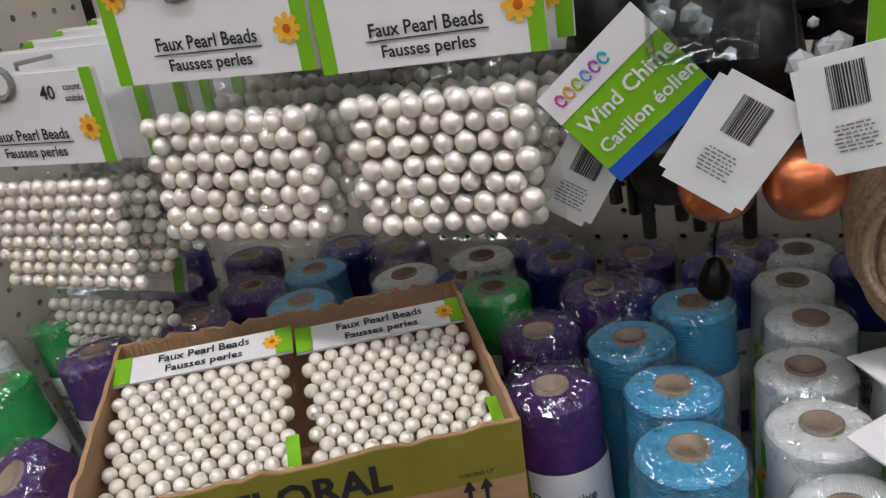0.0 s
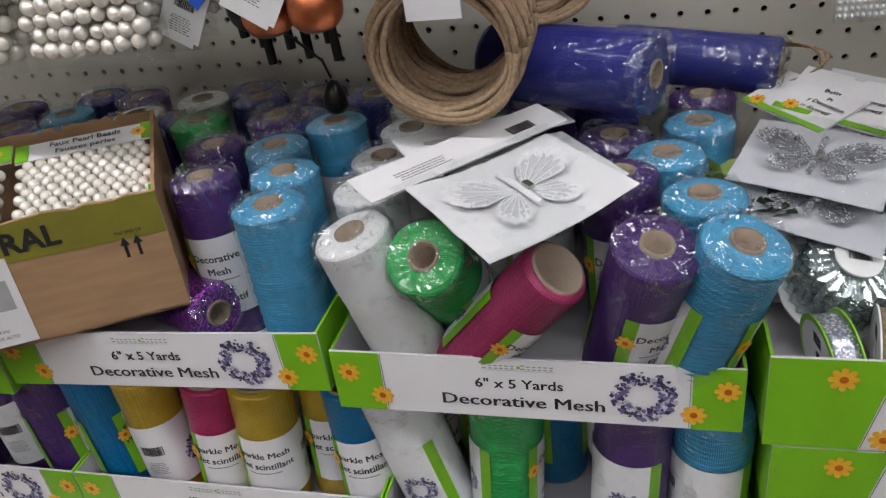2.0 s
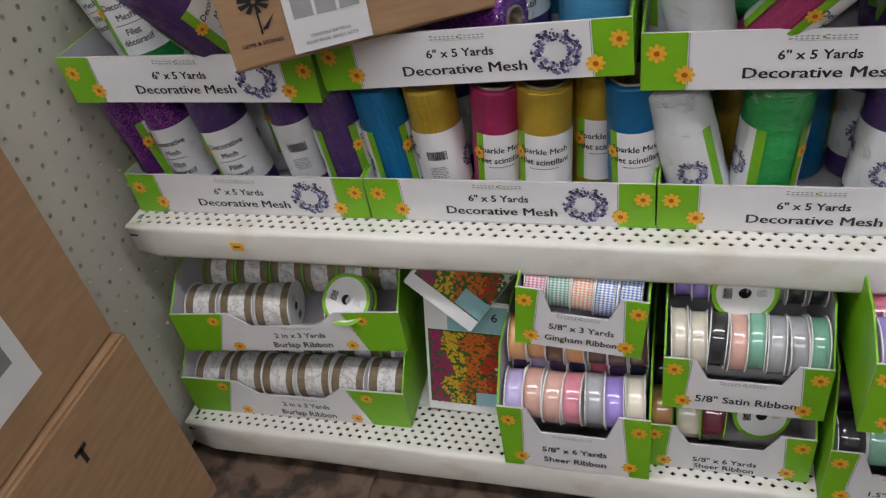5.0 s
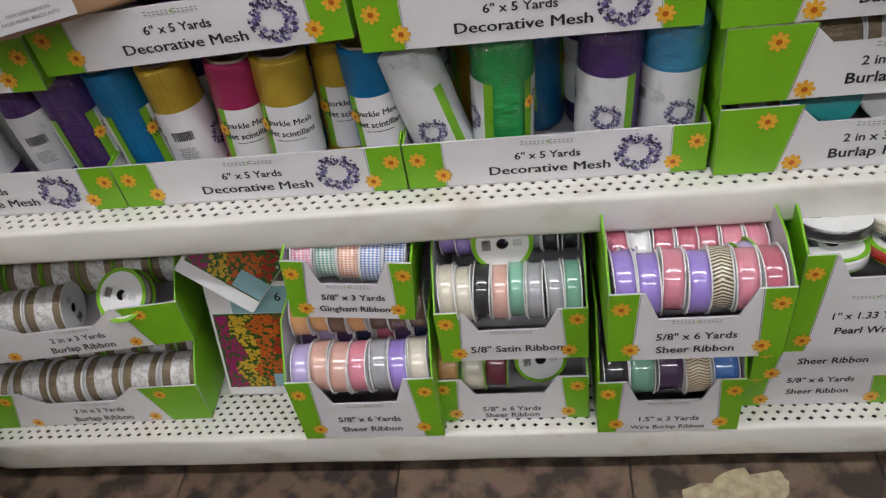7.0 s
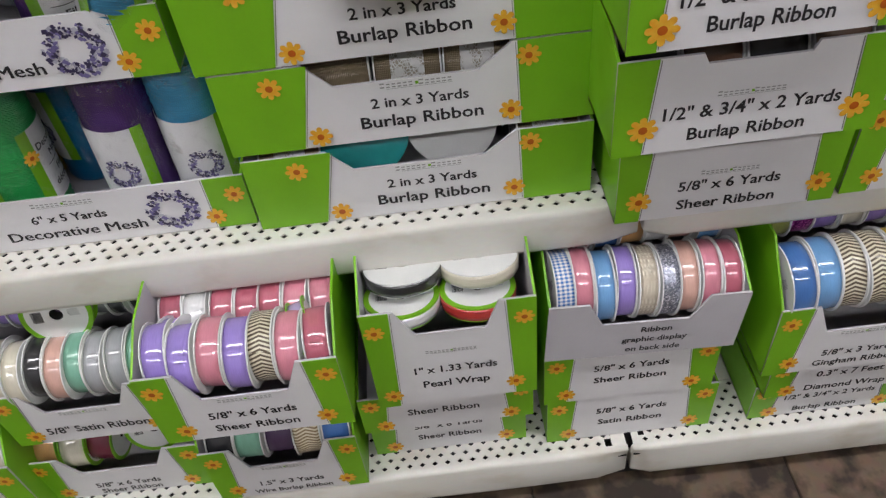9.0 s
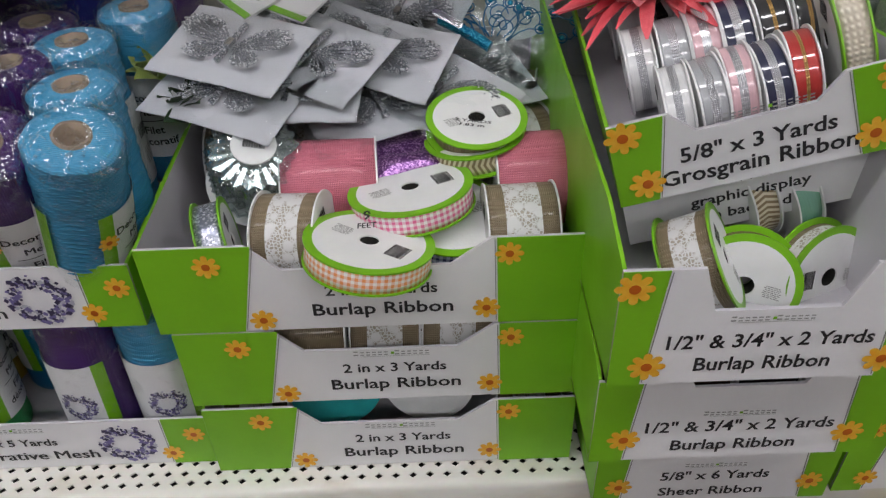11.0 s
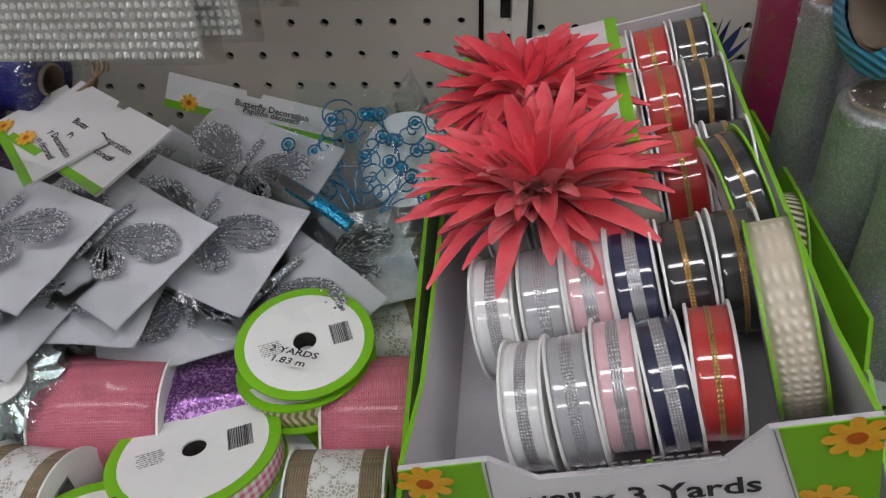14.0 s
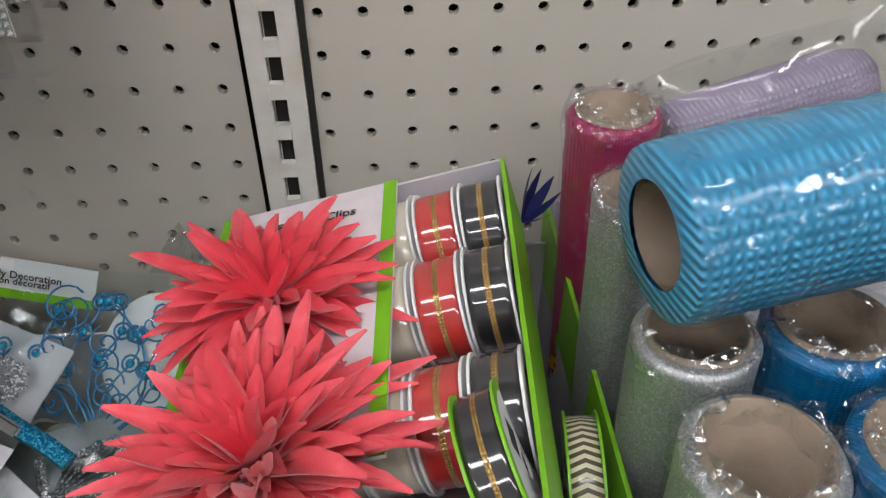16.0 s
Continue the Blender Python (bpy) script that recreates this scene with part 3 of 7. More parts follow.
def mesh_roll(color, foot, top, spin=0.0, r=0.0295, core=0.0095, style="band", film=True, L=0.1524):
    """A wound mesh roll: wound threads, paper core, printed label and shrink film."""
    key = (color, round(r, 4), core, style, film, L)
    m = frame_between(foot, top, spin)
    if key in ROLLS:
        return copy_thing(ROLLS[key], m)
    stuff, word = THREADS[color]
    t = thing("mesh_roll", f"{word} decorative mesh roll in clear wrap, standing in tray", "mesh roll", m, "decorative mesh rolls")
    if style == "lying":
        tagged(t, f"{word} decorative mesh roll in clear wrap, lying on other rolls")
    if style == "open":
        tagged(t, f"{word} sparkle mesh roll on a wide paper tube")
    seed = sum(map(ord, color)) % 17
    bm = bmesh.new()
    ribs = 2 if style in ("open",) else 1
    prof = [(core + 0.0016, L - 0.0012)]
    n = 60
    prof += [(r * 0.80, L - 0.0004), (r * 0.955, L - 0.003)]
    for k in range(n):
        z = L - 0.005 - (L - 0.010) * k / (n - 1)
        prof.append((r * (1 - (0.085 if color == 'sky' else 0.05 if color == 'green' else 0.03 if color == 'white' else 0.018) * (k % 2) / ribs), z))
    prof += [(r * 0.95, 0.002), (core + 0.0016, 0.001)]
    lathe(bm, [(a, b) for a, b in prof], 40, 0, lambda a, z, q: q * (1 + (0.022 * noise.noise((math.cos(a) * 1.6, math.sin(a) * 1.6, z * 60 + seed)) + (0.05 if color in ('sky', 'green') else 0.012) * noise.noise((math.cos(a) * 2.2, math.sin(a) * 2.2, z * 420 + seed))) * (q > r * 0.85)))
    bmesh.ops.recalc_face_normals(bm, faces=bm.faces)
    part("wound_mesh", bm, stuff, t, "", True)
    bm = bmesh.new()
    lathe(bm, [(core, 0.003), (core, L + 0.001), (core + 0.0022, L + 0.001), (core + 0.0022, 0.003)], 28, 0, lambda a, z, q: q * (1 + 0.05 * noise.noise((math.cos(a) * 2, math.sin(a) * 2, seed + 9.0))))
    part("paper_core", bm, TUBE, t, "brown paper core", True)
    if film:
        bm = bmesh.new()
        prof = [(core * 0.9, L - 0.012), (core * 1.05, L + 0.0008), (core * 0.3 + r * 0.45, L + 0.002), (r * 0.75, L + 0.0028), (r * 0.9, L + 0.0016), (r * 1.015, L - 0.004)]
        prof += [(r * 1.03, L - 0.012 - k * (L - 0.02) / 14) for k in range(15)] + [(r * 1.0, 0.001)]

        def crumple(a, z, q):
            s = 0.022 if z < L - 0.006 else 0.13
            return q * (1 + s * noise.noise((math.cos(a) * 5, math.sin(a) * 5, z * 140 + seed)) + 0.034)

        lathe(bm, prof, 48, 0, crumple)
        for v in bm.verts:
            d = 0.0042 if v.co.z > L - 0.014 else 0.0011
            v.co += noise.noise_vector(v.co * 130 + Vector((seed, 0, 0))) * d
            if v.co.z > L - 0.014:
                v.co.z += 0.0015 + 0.003 * noise.noise(v.co * 210)
        for f in bm.faces:
            if f.calc_center_median().z > L - 0.010:
                f.material_index = 1
        part("shrink_film", bm, [FILM, CAPFILM], t, "clear creased shrink film", False)
    if style in ("band", "open", "low"):
        z0, z1 = (0.030, 0.106) if style != "open" else (0.028, 0.102)
        rl = r * 1.018 + 0.0007
        bm = bmesh.new()
        for i in range(50):
            a0, a1 = radians(-60 + i * 6), radians(-60 + (i + 1) * 6)
            v = [bm.verts.new((rl * math.sin(a), -rl * math.cos(a), z)) for a, z in ((a0, z0), (a1, z0), (a1, z1), (a0, z1))]
            bm.faces.new(v).material_index = 1 if i < 3 or i > 46 else 0
        lab = part("paper_label", bm, [WHITE, GREEN], t, "white label with a green stripe", True)
        first, second = ("Sparkle Mesh", "Filet scintillant") if style == "open" else ("Decorative", "Mesh")
        mid = z0 + (z1 - z0) * 0.62
        share("lettering", bent(words(first, 0.0098), rl + 0.0004), lab, pose(0, 0, mid + 0.006))
        share("lettering", bent(words(second if style != "open" else "Filet scintillant", 0.0098), rl + 0.0004), lab, pose(0, 0, mid - 0.007))
        if style != "open":
            share("lettering", bent(words("Filet", 0.0098), rl + 0.0004), lab, pose(0, 0, mid - 0.024))
            share("lettering", bent(words("décoratif", 0.0098), rl + 0.0004), lab, pose(0, 0, mid - 0.035))
        bm = bmesh.new()
        for i in range(10):
            a0, a1 = radians(-30 + i * 6), radians(-30 + (i + 1) * 6)
            v = [bm.verts.new(((rl + 0.0004) * math.sin(a), -(rl + 0.0004) * math.cos(a), mid - 0.0125 + h)) for a, h in ((a0, 0), (a1, 0), (a1, 0.0007), (a0, 0.0007))]
            bm.faces.new(v)
        part("ruled_line", bm, INK, lab)
        a = radians(-52)
        share("flower_print", DAISY, lab, Matrix.Translation((0, 0, mid + 0.004)) @ pose(0, 0, 0, 0, 0, math.degrees(a)) @ pose(0, -rl - 0.0012, 0, 90, 0, 0) @ Matrix.Scale(0.75, 4))
        share("wreath_print", bent(WREATH, 1.6 * rl), lab, Matrix.Translation((0, 0, (z0 + z1) / 2 - 0.006)) @ pose(0, 0, 0, 0, 0, 188) @ Matrix.Scale(0.64, 4))
        share("barcode", bent(BARS[0], rl + 0.0004), lab, Matrix.Translation((0, 0, z0 + 0.040)) @ pose(0, 0, 0, 0, 0, 100))
        share("fine_print", bent(PRINTS[1], rl + 0.0004), lab, Matrix.Translation((0, 0, z0 + 0.030)) @ pose(0, 0, 0, 0, 0, 100))
    ROLLS[key] = t
    return t


def upright_roll(color, x, y, z, spin=0.0, dx=0.0, dy=0.0, **kw):
    """A roll that stands at z with its top leaning by dx, dy."""
    top = Vector((dx, dy, 0.1524)).normalized() * 0.1524
    return mesh_roll(color, (x, y, z), (x + top.x, y + top.y, z + top.z), spin, **kw)


LOW, HIGH = 0.4145, 0.5775
# lower row, front rank
for c, xb, xt, y, spin, style, r in (
    ("white", 0.088, 0.050, -0.328, 173, "band", 0.0305), ("green", 0.141, 0.150, -0.325, 103, "band", 0.031), ("purple", 0.247, 0.254, -0.328, 164, "band", 0.031), ("sky", 0.311, 0.314, -0.328, 180, "band", 0.0305),
    ("teal", 0.016, 0.014, -0.325, 10, "open", 0.027), ("gold", -0.028, -0.020, -0.300, 18, "open", 0.027), ("gold", -0.082, -0.072, -0.328, 8, "open", 0.0285), ("magenta", -0.134, -0.122, -0.328, 22, "open", 0.0265),
    ("gold", -0.190, -0.196, -0.325, -95, "open", 0.0275), ("teal", -0.247, -0.256, -0.322, 108, "open", 0.028), ("purple", -0.303, -0.312, -0.325, 105, "band", 0.0295), ("purple", -0.362, -0.372, -0.318, -85, "band", 0.0245),
    ("purple", -0.442, -0.462, -0.325, 18, "band", 0.031), ("glint", -0.512, -0.534, -0.322, 2, "band", 0.0285), ("glint", -0.560, -0.588, -0.318, 90, "band", 0.0285),
):
    upright_roll(c, xb, y, LOW, spin, xt - xb, 0.0, style=style, r=r, core=0.0205 if style == "open" else 0.0095, film=style != "open")
# lower row, ranks behind
back_low = ("purple", "sky", "green", "royal", "white", "purple", "purple", "gold", "gold", "teal", "magenta", "purple", "royal", "glint", "purple")
for rank, y in enumerate((-0.258, -0.19)):
    for i in range(15):
        x = -0.555 + i * 0.0612
        upright_roll(back_low[(i * (rank + 2) + rank) % 15], x, y, LOW, 40 * i, 0.0, 0.0, style="band")

# upper row, as they stand or lean
for c, x, y, spin, dx, dy in (
    ("sky", -0.018, -0.322, 95, -0.004, 0.0), ("sky", -0.062, -0.205, 80, -0.004, 0.0), ("sky", -0.034, -0.262, 80, 0.0, 0.0), ("sky", -0.024, -0.150, -95, -0.003, 0.0), ("purple", -0.100, -0.270, 12, -0.008, 0.0), ("purple", -0.126, -0.200, 0, -0.005, 0.0), ("purple", -0.098, -0.130, 0, 0.0, 0.0),
    ("white", 0.052, -0.282, 90, -0.006, 0.0), ("white", 0.046, -0.222, 0, -0.004, 0.0), ("white", 0.050, -0.158, 0, 0.0, 0.0), ("white", 0.042, -0.098, 0, 0.0, 0.0), ("white", 0.05, -0.038, 0, 0.0, 0.0),
    ("green", -0.178, -0.132, 0, -0.006, 0.0), ("royal", -0.14, -0.072, 0, 0.0, 0.0), ("royal", -0.165, -0.040, 0, 0.0, 0.0), ("purple", -0.075, -0.062, 0, 0.0, 0.0), ("royal", -0.010, -0.080, 0, 0.0, 0.0), ("royal", 0.100, -0.060, 0, 0.0, 0.0),
    ("white", -0.262, -0.108, 0, -0.01, 0.0), ("white", -0.212, -0.068, 0, 0.0, 0.0), ("sky", -0.362, -0.100, 0, -0.004, 0.0), ("sky", -0.345, -0.165, 0, 0.0, 0.0), ("purple", -0.41, -0.14, 0, 0.0, 0.0), ("purple", -0.30, -0.05, 0, 0.0, 0.0), ("royal", -0.36, -0.04, 0, 0.0, 0.0), ("purple", -0.425, -0.205, 0, 0.0, 0.0),
    ("purple", 0.245, -0.262, 0, -0.004, 0.0), ("sky", 0.300, -0.300, 90, 0.0, 0.0), ("sky", 0.276, -0.228, 0, 0.0, 0.0), ("sky", 0.304, -0.165, 0, 0.0, 0.0), ("purple", 0.235, -0.190, 0, 0.0, 0.0), ("purple", 0.31, -0.100, 0, 0.0, 0.0), ("green", 0.13, -0.16, 0, 0.0, 0.0), ("purple", 0.165, -0.10, 0, 0.0, 0.0), ("white", 0.110, -0.22, 0, 0.0, 0.0), ("royal", 0.225, -0.09, 0, 0.0, 0.0), ("white", 0.17, -0.215, 0, 0.0, 0.0),
    ("white", -0.565, -0.270, 0, -0.05, 0.0), ("green", -0.512, -0.318, 25, -0.022, 0.0), ("green", -0.545, -0.205, 0, -0.03, 0.0), ("purple", -0.470, -0.262, 0, -0.014, 0.0), ("white", -0.59, -0.13, 0, -0.01, 0.0), ("purple", -0.50, -0.14, 0, 0.0, 0.0), ("royal", -0.55, -0.06, 0, 0.0, 0.0),
    ):
    upright_roll(c, x, y, HIGH + (0.006 if x < 0.02 else 0.0), spin, dx, dy, style="plain" if c == "sky" and spin > 75 else "band")
upright_roll("white", 0.084, -0.326, HIGH, 180, -0.034, -0.022, style="plain")
mesh_roll("green", (0.120, -0.262, 0.600), (0.110, -0.358, 0.708), 90)
mesh_roll("wine", (0.112, -0.330, 0.588), (0.209, -0.366, 0.713), 60, r=0.0255, core=0.0185, style="low", film=False)
mesh_roll("purple", (0.240, -0.316, 0.584), (0.268, -0.366, 0.728), 42)
mesh_roll("sky", (0.284, -0.330, 0.584), (0.324, -0.366, 0.735), 95)
mesh_roll("purple", (-0.405, -0.318, 0.592), (-0.442, -0.395, 0.722), 95)
mesh_roll("royal", (0.128, -0.138, 0.782), (0.272, -0.200, 0.782), 0, r=0.0335, style="lying")
mesh_roll("royal", (0.230, -0.048, 0.757), (0.352, -0.080, 0.748), 0, r=0.026, style="lying")
mesh_roll("glint", (-0.232, -0.245, 0.618), (-0.096, -0.318, 0.626), 0, r=0.027, style="lying")

# more dark rolls standing along the back
for k, (c, x, y) in enumerate((("purple", -0.235, -0.165), ("royal", -0.215, -0.105), ("purple", 0.005, -0.030), ("royal", -0.075, -0.120), ("purple", -0.46, -0.06), ("royal", 0.165, -0.035))):
    upright_roll(c, x, y, HIGH + 0.002, 50 * k, 0.004 * (k % 3) - 0.004, 0.0)

# ---- cartons, pearls, twine, chimes ----
BEAD = bmesh.new()
bmesh.ops.create_uvsphere(BEAD, u_segments=14, v_segments=9, radius=1.0)
for f in BEAD.faces:
    f.smooth = True
BEAD_MESH = keep_mesh("pearl", BEAD, [PEARL])


def pearls(parent, spots):
    for x, y, z, r in spots:
        share("pearl", BEAD_MESH, parent, pose(x, y, z, 20 * x, 0, 3000 * x) @ Matrix.Scale(r, 4))


def pillow(bm, w, h, d, seed, nx=14, nz=12):
    """A clear bag: a front and a back sheet, closed at the edges and creased."""
    for s in (-1, 1):
        grid = []
        for j in range(nz + 1):
            row = []
            for i in range(nx + 1):
                u, v = i / nx, j / nz
                bulge = (math.sin(math.pi * u) ** 0.5) * (math.sin(math.pi * v) ** 0.4) * d * (0.55 + 0.45 * (1 - v))
                crease = 0.0035 * noise.noise((u * 7 + seed, v * 6, s * 3.0)) + 0.002 * noise.noise((u * 19, v * 3 + seed, s))
                row.append(bm.verts.new(((u - 0.5) * w * (1 + 0.03 * noise.noise((v * 4, seed, s))), s * bulge + crease, -h + v * h)))
            grid.append(row)
        for j in range(nz):
            for i in range(nx):
                q = (grid[j][i], grid[j][i + 1], grid[j + 1][i + 1], grid[j + 1][i])
                bm.faces.new(q if s < 0 else q[::-1])


def header_card(t, w, h, drop=0.0):
    """A folded header card, white with green ends, printed."""
    bm = bmesh.new()
    slab(bm, -w / 2, w / 2, -0.0022, 0.0022, 0, h)
    bmesh.ops.bevel(bm, geom=[e for e in bm.edges if abs(e.verts[0].co.z - h) < 1e-6 and abs(e.verts[1].co.z - h) < 1e-6], offset=0.002, segments=2, affect="EDGES")
    c = part("header_card", bm, WHITE, t)
    for x0, x1 in ((-w / 2, -w / 2 + w * 0.07), (w / 2 - w * 0.07, w / 2)):
        bm = bmesh.new()
        slab(bm, x0, x1, -0.0028, -0.0024, 0.0, h - 0.001)
        part("green_print", bm, GREEN, c)
    return c


def pearl_bag(label, m, w, hh, bh, spots, seed, tall=True):
    t = thing("pearl_bag", label, "pearl beads", m, "bags of faux pearl beads")
    c = header_card(t, w, hh)
    k = w / 0.135
    share("lettering", words("Faux Pearl Beads", 0.0108 * k, width=0.068 * k), c, pose(0, -0.003, 0.0180 * k if tall else 0.016, 90, 0, 0))
    share("lettering", words("Fausses perles", 0.0098 * k, width=0.056 * k), c, pose(0, -0.003, 0.0062 * k if tall else 0.004, 90, 0, 0))
    bm = bmesh.new()
    slab(bm, -w * 0.27, w * 0.27, -0.003, -0.0025, 0.0154 * k, 0.0160 * k)
    part("ruled_line", bm, INK, c)
    share("flower_print", DAISY, c, pose(w * 0.40, -0.0032, 0.0235, 90, 0, 0) @ Matrix.Scale(0.9, 4))
    if tall:
        share("lettering", words("40", 0.0125), c, pose(w * 0.2, -0.003, 0.043, 90, 0, 0))
        share("lettering", words("count", 0.0062), c, pose(w * 0.36, -0.003, 0.048, 90, 0, 0))
        share("lettering", words("unités", 0.0062), c, pose(w * 0.36, -0.003, 0.041, 90, 0, 0))
        share("flower_print", DAISY, c, pose(-w * 0.41, -0.0032, hh * 0.6, 90, 0, 0) @ Matrix.Scale(0.9, 4))
        share("maker_mark", MARK, c, pose(-w * 0.2, -0.003, 0.048, 90, 0, 0) @ Matrix.Scale(0.45, 4))
        bm = bmesh.new()
        wire(bm, [(-0.012 + 0.02 * math.sin(a) * 0.6, -0.004, 0.056 + 0.010 * math.cos(a)) for a in [0.5 + k * 0.45 for k in range(12)]], 0.0022, 6)
        part("bracelet_print", bm, GREYINK, c)
        bm = bmesh.new()
        wire(bm, [(0, 0.0045, hh - 0.012), (0, 0.004, hh + 0.004), (0, 0.10, hh + 0.004), (0, 0.285, hh + 0.002)], 0.0016, 6)
        part("peg_hook", bm, mat("zinc_wire", (0.5, 0.5, 0.5), 0.3, 1.0), t)
    pearls(t, spots)
    bm = bmesh.new()
    pillow(bm, w * 0.99, bh, 0.011, seed)
    part("clear_bag", bm, BAGFILM, t, "clear creased plastic bag", True)
    return t


def heap(w, z0, z1, r0, r1, seed, layers=2, step=None):
    """Pearls packed in staggered rows in a bag."""
    rnd = random.Random(seed)
    out = []
    step = step or (r0 + r1) * 1.02
    for ly in range(layers):
        z, k = z0 + r1, 0
        while z < z1:
            x = -w / 2 + r1 + (step / 2 if (k + ly) % 2 else 0)
            while x < w / 2 - r1:
                r = rnd.uniform(r0, r1)
                j = (r1 - r0) * 0.8
                out.append((x + rnd.uniform(-j, j), -0.005 + ly * 0.010 + rnd.uniform(-j, j), z + rnd.uniform(-j, j), r))
                x += step
            z += step * 0.88
            k += 1
    return out


pearl_bag("clear bag of mixed faux pearls hanging from printed header", pose(-0.283, -0.292, 0.947), 0.136, 0.085, 0.109, heap(0.124, -0.101, -0.024, 0.0054, 0.0070, 3, 2, 0.0129), 1)
pearl_bag("clear bag of mixed faux pearls hanging from printed header", pose(-0.1485, -0.292, 0.945, 0, -1.5), 0.126, 0.085, 0.104, heap(0.116, -0.095, -0.016, 0.0056, 0.0069, 5, 2, 0.0129), 2)
pearl_bag("clear bag of faux pearls hanging behind another bag", pose(-0.268, -0.262, 0.95), 0.138, 0.085, 0.108, heap(0.13, -0.095, -0.03, 0.0050, 0.0066, 7, 1), 3)
pearl_bag("clear bag of faux pearls hanging behind another bag", pose(-0.142, -0.262, 0.948), 0.128, 0.085, 0.108, heap(0.118, -0.09, -0.03, 0.0050, 0.0066, 8, 1), 4)
pearl_bag("clear bag of even faux pearls in straight rows", pose(-0.436, -0.292, 0.900), 0.130, 0.062, 0.094, heap(0.124, -0.090, -0.010, 0.0050, 0.0053, 9, 1, 0.0113), 5)
pearl_bag("clear bag of even faux pearls above tumbled rolls", pose(-0.500, -0.205, 0.762, -14), 0.150, 0.03, 0.065, heap(0.142, -0.062, -0.006, 0.0056, 0.0058, 10, 1, 0.0122), 6, False)


def pearl_carton():
    """A torn-open brown carton with an olive band, holding two bags of pearls."""
    W, D, Hh = 0.248, 0.178, 0.108
    t = thing("open_carton", "torn-open brown cardboard carton with an olive printed band", "carton", pose(-0.327, -0.4545, 0.646, 0, 0.6, 30))
    bm = bmesh.new()
    slab(bm, 0, W, 0, D, 0, 0.003)
    part("carton_floor", bm, CARDBOARD, t)

    def torn(n, a, b, amp, seed):
        return [(a + (b - a) * i / n, Hh + amp * noise.noise((i * 0.9, seed, 0.0)) + amp * 0.5 * noise.noise((i * 0.31, seed, 5.0))) for i in range(n + 1)]

    pts = [(0, 0), (W, 0)] + torn(24, W, 0, 0.003, 2.0)
    bm = bmesh.new()
    card(bm, pts, 0.0, 0.003)
    front = part("front_wall", bm, CARDBOARD, t)
    bm = bmesh.new()
    pts = [(0.0005, Hh - 0.030), (W - 0.0005, Hh - 0.036)] + [(x * 0.996 + 0.0005, z - 0.0006) for x, z in torn(24, W, 0, 0.003, 2.0)]
    card(bm, pts, -0.0006, 0.0)
    part("olive_band", bm, OLIVE, front)
    share("lettering", words("FLORAL", 0.0245, None, "CENTER", 0.03), front, pose(W * 0.515, -0.0016, Hh - 0.0255, 90, 0, 0))
    bm = bmesh.new()
    slab(bm, 0.055, 0.128, -0.0014, -0.0007, 0.004, 0.080)
    lab = part("paper_label", bm, WHITE, front)
    for k in range(3):
        bm = bmesh.new()
        x = 0.062 + k * 0.021
        slab(bm, x, x + 0.018, -0.0018, -0.0014, 0.036, 0.062)
        part("grey_block", bm, mat("grey_block_print", (0.42, 0.42, 0.42), 0.6), lab)
        bm = bmesh.new()
        slab(bm, x + 0.002, x + 0.012, -0.0022, -0.0019, 0.0625, 0.064)
        part("small_bar", bm, GREYINK, lab)
    share("lettering", words("ITEM DESCRIPTION:", 0.0042, GREYINK), lab, pose(0.0915, -0.0017, 0.0165, 90, 0, 0))
    share("lettering", words("FAUX PEARL BEADS ASTD", 0.0042, GREYINK), lab, pose(0.0915, -0.0017, 0.0105, 90, 0, 0))
    for x in (0.214, 0.224):
        bm = bmesh.new()
        card(bm, [(x - 0.0012, 0.057), (x + 0.0012, 0.057), (x + 0.0012, 0.068), (x + 0.0036, 0.068), (x, 0.075), (x - 0.0036, 0.068), (x - 0.0012, 0.068)], -0.0012, -0.0004)
        part("arrow_print", bm, INK, front)
    share("lettering", words("THIS END UP", 0.0036), front, pose(0.219, -0.0012, 0.078, 90, 0, 0))
    bm = bmesh.new()
    for k in range(9):
        a = 2 * math.pi * k / 9
        c, s = math.cos(a), math.sin(a)
        card(bm, [(0.032 + c * 0.002 - s * 0.0012, 0.060 + s * 0.002 + c * 0.0012), (0.032 + c * 0.002 + s * 0.0012, 0.060 + s * 0.002 - c * 0.0012), (0.032 + c * 0.014 + s * 0.0022, 0.060 + s * 0.011 - c * 0.0022), (0.032 + c * 0.014 - s * 0.0022, 0.060 + s * 0.011 + c * 0.0022)], -0.0012, -0.0004)
    card(bm, [(0.0312, 0.030), (0.0328, 0.030), (0.0335, 0.058), (0.032, 0.058)], -0.0012, -0.0004)
    card(bm, [(0.033, 0.034), (0.046, 0.046), (0.038, 0.034)], -0.0012, -0.0004)
    part("flower_icon", bm, INK, front)
    share("lettering", words("GEMS & STONES", 0.0052, None, "CENTER", 0.0), front, pose(0.030, -0.0012, 0.0205, 90, 0, 0))
    bm = bmesh.new()
    card(bm, [(0, 0), (W, 0)] + [(x, z + 0.012) for x, z in torn(40, W, 0, 0.006, 7.0)], D - 0.004, D - 0.001)
    part("back_wall", bm, CARDBOARD, t, "torn corrugated back wall")
    bm = bmesh.new()
    for i in range(62):
        x = 0.004 + i * 0.0039
        z = Hh + 0.012 + 0.006 * noise.noise((i * 0.6, 7.0, 0.0))
        slab(bm, x, x + 0.0022, D - 0.0055, D - 0.0042, z - 0.022, z - 0.0015)
    part("corrugation", bm, CARDBOARD, t)
